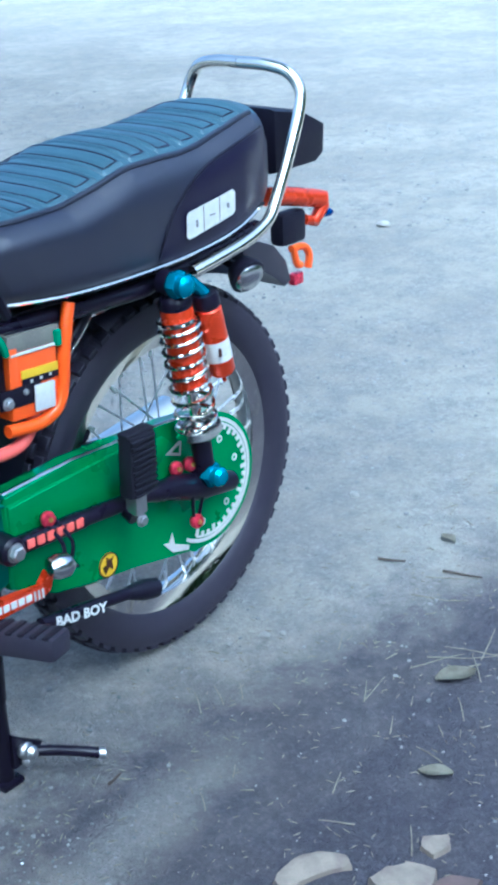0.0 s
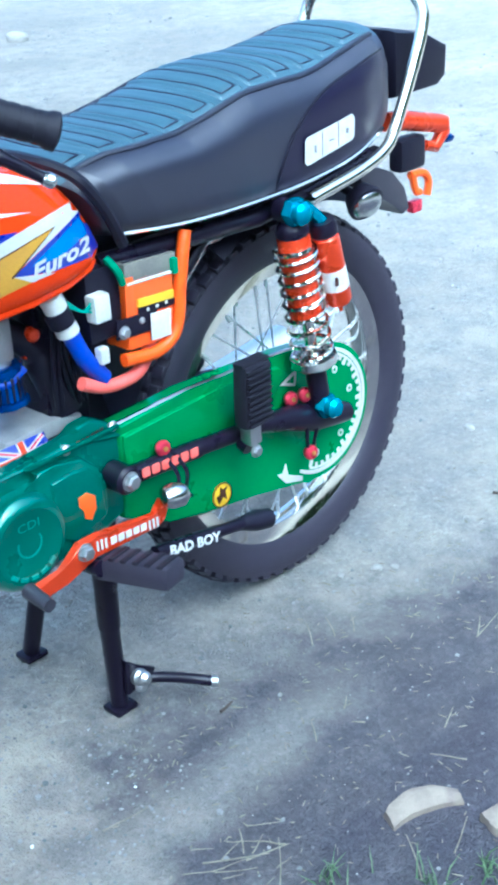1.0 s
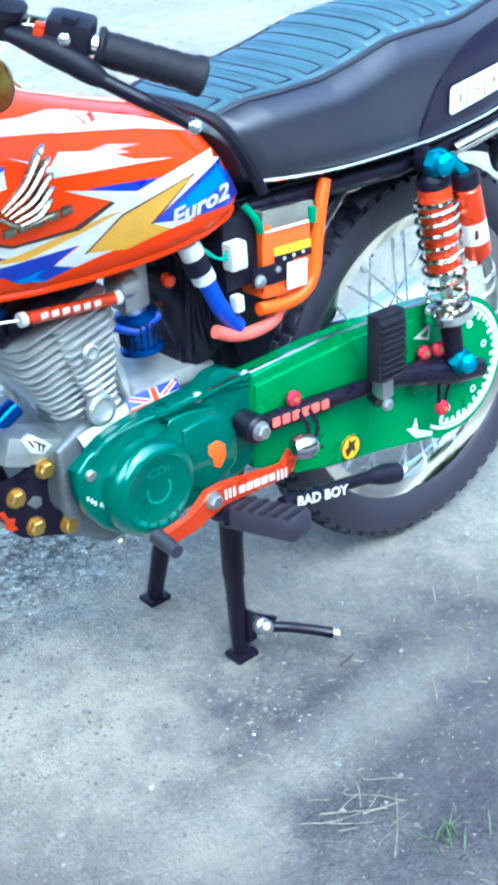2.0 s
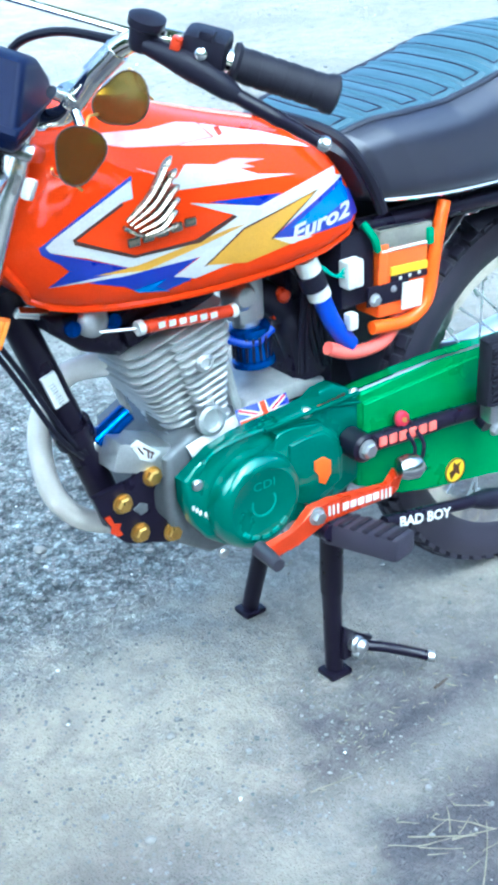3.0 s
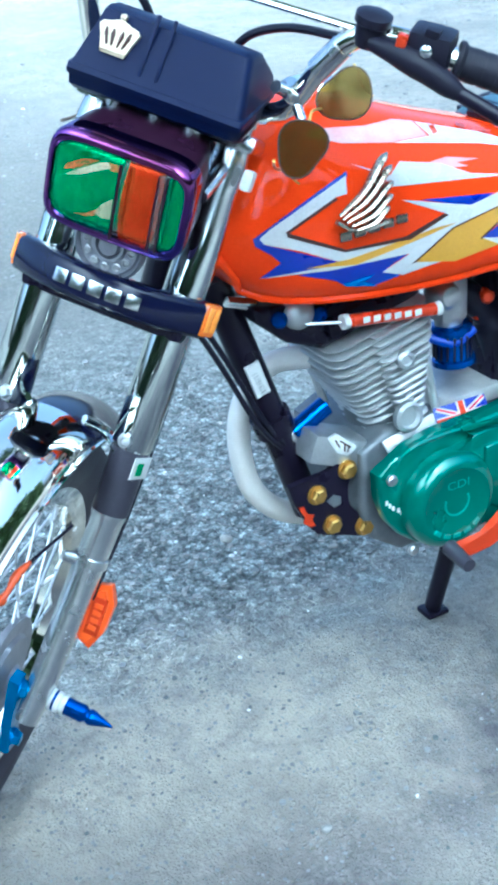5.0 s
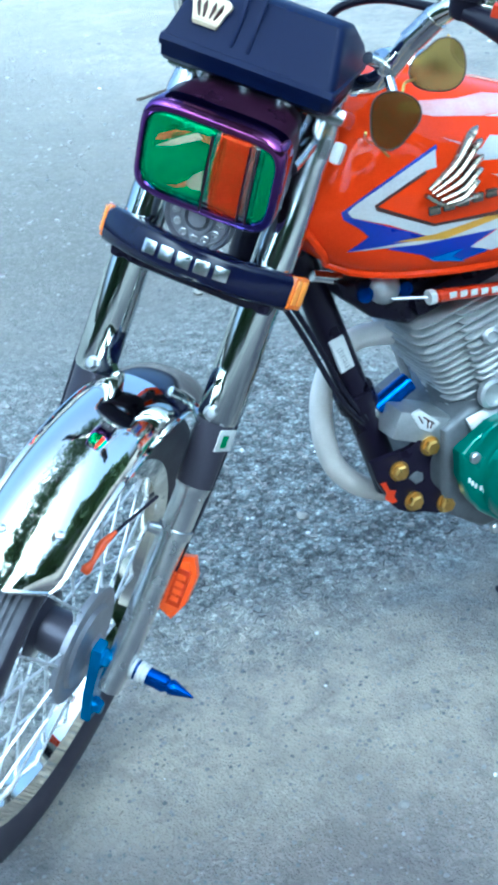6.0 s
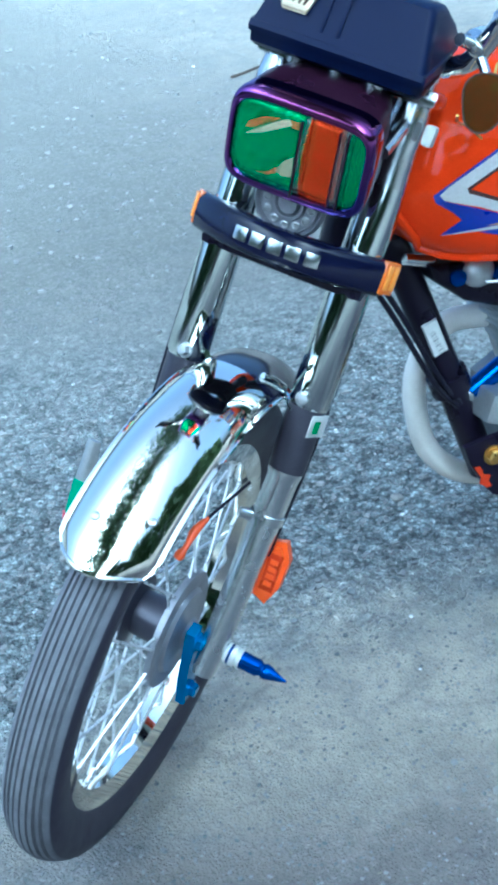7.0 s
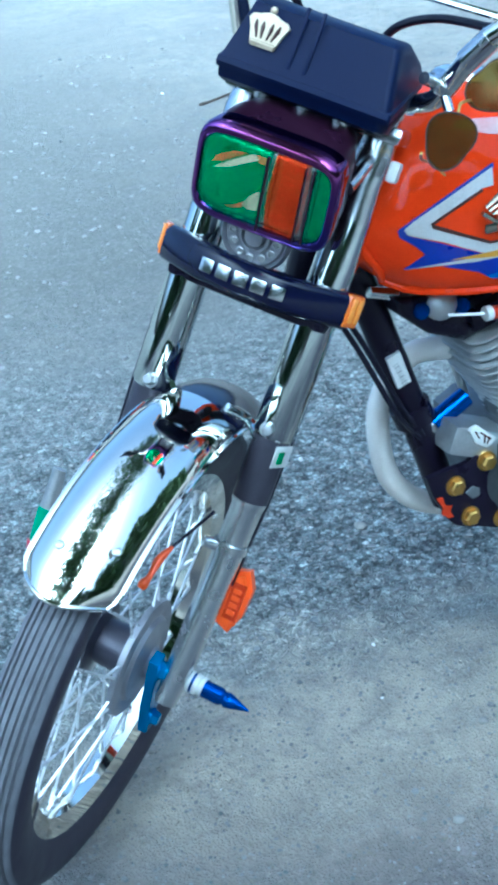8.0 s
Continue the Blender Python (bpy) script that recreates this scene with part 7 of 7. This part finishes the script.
def build_tree(x, y, h, seed):
    rng = random.Random(seed)
    tree = tagged(new("tree"), "leafy broad tree with a dark trunk", "tree", group="trees round the yard")
    tree.matrix_basis = pose(x, y, -0.02)
    top = Vector((rng.uniform(-0.3, 0.3), rng.uniform(-0.3, 0.3), h * 0.62))
    bm = tube(spline([(0, 0, 0), top * 0.4 + Vector((0.1, 0.05, 0)), top], 4), [0.16, 0.15, 0.14, 0.13, 0.12, 0.11, 0.10, 0.085, 0.07], seg=9)
    tips = []
    for i in range(9):
        a = rng.uniform(0, 6.283)
        p = top * rng.uniform(0.45, 0.95)
        q = p + Vector((math.cos(a), math.sin(a), rng.uniform(0.3, 0.9))) * h * rng.uniform(0.18, 0.30)
        tube(spline([p, p.lerp(q, 0.5) + Vector((0, 0, 0.08)), q], 3), [0.06, 0.05, 0.042, 0.034, 0.028, 0.022, 0.015], bm, seg=6)
        tips += [q, p.lerp(q, 0.6)]
    part("trunk", bm, BARK, tree)
    vs, fs = [], []
    for i in range(5200):
        c = rng.choice(tips) + Vector((rng.gauss(0, 0.34), rng.gauss(0, 0.34), rng.gauss(0, 0.26))) * h / 5
        u = Vector((rng.gauss(0, 1), rng.gauss(0, 1), rng.gauss(0, 0.6))).normalized()
        v = u.cross(Vector((rng.gauss(0, 1), rng.gauss(0, 1), 1))).normalized()
        ln, wd = rng.uniform(0.11, 0.20), rng.uniform(0.05, 0.09)
        k = len(vs)
        vs += [c - u * ln, c + v * wd, c + u * ln, c - v * wd]
        fs.append((k, k + 1, k + 2, k + 3))
    me = bpy.data.meshes.new("crown")
    me.from_pydata(vs, [], fs)
    me.materials.append(LEAF)
    crown_ob = tagged(new("crown", me), kind="stuff")
    crown_ob.parent = tree


for i, (x, y, h) in enumerate(((-7.5, -7.0, 6.6), (-2.0, -9.5, 6.8), (3.5, -8.5, 6.4), (-9.5, -0.5, 6.2), (8.0, -6.0, 6.0))):
    build_tree(x, y, h, 40 + i)

# one tree leans over the motorcycle
rng = random.Random(9)
over = tagged(new("tree"), "tall leafy tree leaning over the motorcycle", "tree", group="trees round the yard")
over.matrix_basis = pose(-4.2, -4.0, -0.02)
bm = tube(spline([(0, 0, 0), (0.3, 0.2, 1.8), (1.0, 0.9, 3.6), (2.4, 2.4, 5.0), (4.4, 4.4, 5.9), (6.4, 6.6, 6.3)], 5), [0.20 - 0.0068 * k for k in range(26)], seg=9)
line = spline([(1.0, 0.9, 3.6), (2.4, 2.4, 5.0), (4.4, 4.4, 5.9), (6.4, 6.6, 6.3)], 8)
tips = []
for i in range(26):
    p = rng.choice(line)
    q = p + Vector((rng.uniform(-0.8, 0.8), rng.uniform(-0.8, 0.8), rng.uniform(0.0, 0.6)))
    tube([p, p.lerp(q, 0.5) + Vector((0, 0, 0.06)), q], [0.035, 0.024, 0.012], bm, seg=6)
    tips += [q, p.lerp(q, 0.5)]
part("trunk", bm, BARK, over)
vs, fs = [], []
for i in range(15000):
    c = rng.choice(tips + line) + Vector((rng.gauss(0, 0.55), rng.gauss(0, 0.55), rng.gauss(0, 0.30)))
    u = Vector((rng.gauss(0, 1), rng.gauss(0, 1), rng.gauss(0, 0.6))).normalized()
    v = u.cross(Vector((rng.gauss(0, 1), rng.gauss(0, 1), 1))).normalized()
    ln, wd = rng.uniform(0.06, 0.12), rng.uniform(0.03, 0.05)
    k = len(vs)
    vs += [c - u * ln, c + v * wd, c + u * ln, c - v * wd]
    fs.append((k, k + 1, k + 2, k + 3))
me = bpy.data.meshes.new("crown")
me.from_pydata(vs, [], fs)
me.materials.append(LEAF)
crown_ob = tagged(new("crown", me), kind="stuff")
crown_ob.parent = over


# a thick line of bushes, unseen behind the camera, added to darken reflections
rng = random.Random(31)
vs, fs = [], []
for i in range(26000):
    a = radians(rng.uniform(168, 352))
    r = 8.6 + rng.gauss(0, 0.55)
    top = 3.1 + 0.8 * math.sin(a * 7) + 0.5 * math.sin(a * 17 + 1)
    c = Vector((-0.6 + r * math.cos(a), r * math.sin(a), max(0.05, top * rng.random() ** 0.75 + rng.gauss(0, 0.15))))
    u = Vector((rng.gauss(0, 1), rng.gauss(0, 1), rng.gauss(0, 0.6))).normalized()
    v = u.cross(Vector((rng.gauss(0, 1), rng.gauss(0, 1), 1))).normalized()
    ln, wd = rng.uniform(0.12, 0.26), rng.uniform(0.07, 0.13)
    k = len(vs)
    vs += [c - u * ln, c + v * wd, c + u * ln, c - v * wd]
    fs.append((k, k + 1, k + 2, k + 3))
me = bpy.data.meshes.new("bushes")
me.from_pydata(vs, [], fs)
me.materials.append(LEAF)
tagged(new("bushes", me), "added line of dark green leafy bushes, out of view", "bushes", kind="stuff")


# ---- litter on the ground ----
STRAW = surface("dry_straw", (0.215, 0.195, 0.15), 0.8, second=(0.12, 0.105, 0.08), scale=60, amount=0.7)
PALECLAY = surface("pale_broken_tile", (0.22, 0.185, 0.145), 0.85, second=(0.13, 0.10, 0.09), scale=45, amount=0.7, bump=0.6, bump_scale=260)
CLAY = surface("broken_clay_tile", (0.13, 0.085, 0.078), 0.85, second=(0.08, 0.06, 0.055), scale=30, amount=0.7, bump=0.6, bump_scale=260)
STONE = surface("pale_stone", (0.25, 0.24, 0.22), 0.85, second=(0.22, 0.21, 0.20), scale=70, amount=0.7, bump=0.7, bump_scale=300)
DEADLEAF = surface("dead_leaf", (0.26, 0.245, 0.19), 0.7, second=(0.16, 0.14, 0.10), scale=60, amount=0.8)
TWIG = surface("dark_twig", (0.06, 0.045, 0.035), 0.9, scale=60)
GRASS = surface("grass_blade", (0.075, 0.13, 0.055), 0.6, second=(0.13, 0.17, 0.09), scale=40, amount=0.8)
lit = random.Random(21)


def on_ground(x, y, lift=0.0):
    return Vector((x, y, ground_height(x, y) + lift))


def straw(x, y, length, turn, r=0.0009, mat=None, label="dry straw stalk lying on the dusty ground", name="straw"):
    c, s = math.cos(turn), math.sin(turn)
    pts = [on_ground(x + c * length * (t - 0.5) + s * 0.05 * length * math.sin(t * 3), y + s * length * (t - 0.5), r * 0.9 + 0.002 * lit.random()) for t in (0, 0.3, 0.65, 1)]
    ob = part(name, tube(spline(pts, 3), [r * (1.2 - 0.06 * k) for k in range(10)], seg=5), mat or STRAW, None, label)
    return tagged(ob, category="twig" if name == "twig" else "straw", group="litter on the ground")


for x, y, ln, a in ((-0.545, -0.418, 0.085, -0.65), (-0.512, -0.440, 0.060, -0.35), (-0.525, -0.470, 0.110, 0.75), (-0.520, -0.402, 0.045, 0.9), (-0.500, -0.430, 0.045, 2.2), (-0.588, -0.262, 0.070, -0.15),
                    (-0.125, -0.167, 0.06, 0.9), (-0.090, -0.180, 0.05, 1.0), (-0.060, -0.200, 0.045, 0.8), (0.056, -0.355, 0.055, 0.55), (0.068, -0.364, 0.075, 0.15), (0.008, -0.436, 0.044, 0.5),
                    (0.195, -0.400, 0.10, -0.5), (0.225, -0.425, 0.11, -0.9), (0.19, -0.440, 0.08, 2.6), (0.25, -0.430, 0.09, 1.9), (0.285, -0.440, 0.10, 0.3), (0.21, -0.462, 0.08, 0.7), (0.36, -0.30, 0.10, -1.2), (0.43, -0.28, 0.08, -1.0), (0.10, -0.50, 0.06, 0.7),
                    (-0.02, -0.52, 0.05, 1.4), (-0.15, -0.45, 0.05, 0.4), (-0.22, -0.50, 0.05, 2.0), (-0.40, -0.58, 0.08, 0.9), (-0.33, -0.60, 0.07, 0.4), (0.15, -0.24, 0.05, 0.5), (-0.30, -0.33, 0.04, 0.9), (-0.19, -0.60, 0.06, 0.6)):
    straw(x, y, ln, a, 0.0011)
for k in range(11):
    straw(lit.gauss(-0.520, 0.032), lit.gauss(-0.432, 0.020), lit.uniform(0.025, 0.055), lit.uniform(-0.9, 0.9), 0.0008)
for k in range(24):
    straw(lit.uniform(-0.3, 0.9), lit.uniform(-0.6, -0.05), lit.uniform(0.014, 0.035), lit.uniform(0, 3.1), 0.0012)
# broken bits of dry stalk and husk trodden into the soil
vs, fs = [], []
for k in range(1500):
    x, y = (lit.uniform(-0.55, 1.1), lit.uniform(-0.68, 0.02)) if k < 1100 else (lit.uniform(-1.3, -0.3), lit.uniform(-0.45, 0.2))
    if y > -0.05 - 0.25 * max(0, x) and k < 1100 and lit.random() < 0.7:
        continue
    a, ln, wd = lit.uniform(0, 6.28), lit.uniform(0.0015, 0.0075) * (1.0 if k < 1100 else 0.55), lit.uniform(0.0006, 0.0014)
    c = on_ground(x, y, lit.uniform(0.0005, 0.0020))
    u, v = Vector((math.cos(a), math.sin(a), lit.uniform(-0.15, 0.15))), Vector((-math.sin(a), math.cos(a), 0))
    q = len(vs)
    for d, w, h in ((-1, 0.4, 0), (0, 1.0, 0.0008), (1, 0.3, 0)):
        vs += [c + u * ln * d + v * wd * w, c + u * ln * d - v * wd * w, c + u * ln * d + Vector((0, 0, 0.0009 + h))]
    for j in (0, 3):
        fs += [(q + j, q + j + 3, q + j + 5, q + j + 2), (q + j + 2, q + j + 5, q + j + 4, q + j + 1)]
me = bpy.data.meshes.new("chaff")
me.from_pydata(vs, [], fs)
me.materials.append(STRAW)
tagged(new("chaff", me), "bits of dry straw and husk strewn over the soil", "chaff", kind="stuff")
for x, y, ln, a in ((0.421, -0.160, 0.085, -1.15), (0.452, -0.290, 0.12, -1.3), (-0.34, -0.20, 0.05, 0.2)):
    straw(x, y, ln * 0.6, a, 0.0024, TWIG, "short dark twig lying on the ground", "twig")


for x, y, ln, a in ((1.9, 1.8, 0.10, 0.4), (0.45, 3.7, 0.20, 0.5)):
    straw(x, y, ln, a, 0.006, TWIG, "dark stick lying on the pale ground", "twig")


def shard(x, y, length, wide, turn, bow, mat, label, name="tile_shard", cat="tile"):
    """A curved broken plate lying on the ground."""
    bm = bmesh.new()
    rings = []
    for i in range(11):
        t = i / 10 * 2 - 1
        w = wide * (0.75 + 0.25 * math.cos(t * 1.4)) * (1 - 0.25 * max(0, t) ** 2)
        ring = []
        for yy, zz in ((-0.5, 0.0), (-0.5, 0.010), (-0.1, 0.020), (0.35, 0.018), (0.5, 0.006), (0.5, 0.0)):
            ring.append((t * length / 2 + lit.uniform(-0.0015, 0.0015), yy * w + bow * (1 - t * t), zz * (1 - 0.3 * t * t) + lit.uniform(-0.001, 0.001)))
        rings.append(ring)
    loft(bm, rings)
    ob = part(name, bm, mat, None, label, m=pose(x, y, ground_height(x, y) - 0.001, 0, 0, turn), sharp=50)
    return tagged(ob, category=cat)


shard(-0.325, -0.540, 0.104, 0.038, -24, 0.016, PALECLAY, "curved broken clay tile lying on dark soil")


def flat_piece(outline, thick, tilt, mat, label, name="tile_shard", cat="tile"):
    """A broken flat piece with a ragged outline, lying a little tilted."""
    cx, cy = (sum(p[k] for p in outline) / len(outline) for k in (0, 1))
    bm = bmesh.new()
    ragged = []
    for i, p in enumerate(outline):
        q = outline[(i + 1) % len(outline)]
        for t in (0, 0.35, 0.7):
            ragged.append((p[0] + (q[0] - p[0]) * t - cx + lit.uniform(-0.002, 0.002), p[1] + (q[1] - p[1]) * t - cy + lit.uniform(-0.002, 0.002)))
    top = [bm.verts.new((x, y, thick + x * tilt + lit.uniform(-0.0008, 0.0008))) for x, y in ragged]
    low = [bm.verts.new((x * 1.03, y * 1.03, -0.004)) for x, y in ragged]
    face = bm.faces.new(top)
    for i in range(len(top)):
        bm.faces.new((top[i], low[i], low[(i + 1) % len(top)], top[(i + 1) % len(top)]))
    bm.faces.new(low[::-1])
    bmesh.ops.bevel(bm, geom=list(face.edges), offset=0.0015, segments=1, affect="EDGES")
    ob = part(name, bm, mat, None, label, m=pose(cx, cy, ground_height(cx, cy)), sharp=40)
    return tagged(ob, category=cat)


flat_piece([(-0.292, -0.604), (-0.263, -0.611), (-0.250, -0.628), (-0.240, -0.626), (-0.231, -0.668), (-0.262, -0.676), (-0.272, -0.664), (-0.292, -0.654), (-0.304, -0.630)], 0.016, 0.10, PALECLAY, "ragged pale broken tile piece on dark soil")
flat_piece([(-0.276, -0.676), (-0.247, -0.672), (-0.218, -0.680), (-0.205, -0.715), (-0.262, -0.722)], 0.012, -0.08, CLAY, "reddish-brown broken tile piece on dark soil")
flat_piece([(-0.196, -0.620), (-0.180, -0.612), (-0.158, -0.640), (-0.176, -0.652), (-0.200, -0.644)], 0.009, 0.12, PALECLAY, "small pale broken tile piece on dark soil")


def pebble(x, y, r):
    bm = bmesh.new()
    bmesh.ops.create_icosphere(bm, subdivisions=2, radius=r)
    for v in bm.verts:
        v.co = Vector((v.co.x * 1.2, v.co.y, v.co.z * 0.7)) * (1 + 0.25 * noise.noise(v.co / r * 1.3 + Vector((x * 9, y * 9, 0))))
    ob = part("stone", bm, STONE, None, "small pale stone lying on the ground", m=pose(x, y, ground_height(x, y) + r * 0.35, 0, 0, lit.uniform(0, 360)))
    return tagged(ob, category="stone", group="litter on the ground")


for x, y, r in ((0.086, -0.131, 0.009), (0.11, -0.15, 0.006), (0.03, -0.10, 0.006), (-0.83, -0.20, 0.007), (-0.70, -0.05, 0.006), (1.6, 2.4, 0.02), (3.0, 4.6, 0.05), (2.4, 1.2, 0.02), (0.9, 0.6, 0.012), (0.60, 0.05, 0.010), (-0.9, 0.9, 0.012),
                (-0.6, 0.5, 0.010), (-1.1, 1.4, 0.013), (-0.3, 1.6, 0.014), (0.5, 1.0, 0.012)):
    pebble(x, y, r)
for x, y, s, a in ((0.172, -0.448, 0.036, -0.5), (0.55, -0.20, 0.02, 1.2), (-0.05, -0.55, 0.025, 2.0)):
    bm = bmesh.new()
    grid = [[bm.verts.new((s * (u - 0.5) * 2, s * 0.55 * v * math.sin(math.pi * min(1, max(0.02, u))) ** 0.7, 0.004 + 0.005 * v * v + 0.002 * math.sin(u * 5))) for v in (-1, -0.5, 0, 0.5, 1)] for u in (k / 10 for k in range(11))]
    for i in range(10):
        for j in range(4):
            bm.faces.new((grid[i][j], grid[i + 1][j], grid[i + 1][j + 1], grid[i][j + 1]))
    bmesh.ops.solidify(bm, geom=bm.faces[:], thickness=0.0008)
    tagged(part("dead_leaf", bm, DEADLEAF, None, "pale dry curled leaf lying on dark soil", m=pose(x, y, ground_height(x, y), 0, 0, math.degrees(a)), sharp=60), category="leaf", group="litter on the ground")
for x, y in ((-0.500, -0.535), (-0.417, -0.625), (-0.36, -0.66)):
    bm = bmesh.new()
    for i in range(12):
        a, ln = lit.uniform(0, 6.28), lit.uniform(0.02, 0.050)
        b0 = Vector((lit.gauss(0, 0.010), lit.gauss(0, 0.010), 0))
        d = Vector((math.cos(a) * 0.35, math.sin(a) * 0.35, 1)).normalized()
        tube([b0, b0 + d * ln * 0.5, b0 + d * ln + Vector((math.cos(a), math.sin(a), -0.3)) * ln * 0.25], [0.0014, 0.0012, 0.0002], bm, seg=4)
    tagged(part("grass_tuft", bm, GRASS, None, "small green grass tuft growing in dark soil", m=Matrix.Translation(on_ground(x, y))), category="grass", kind="stuff")
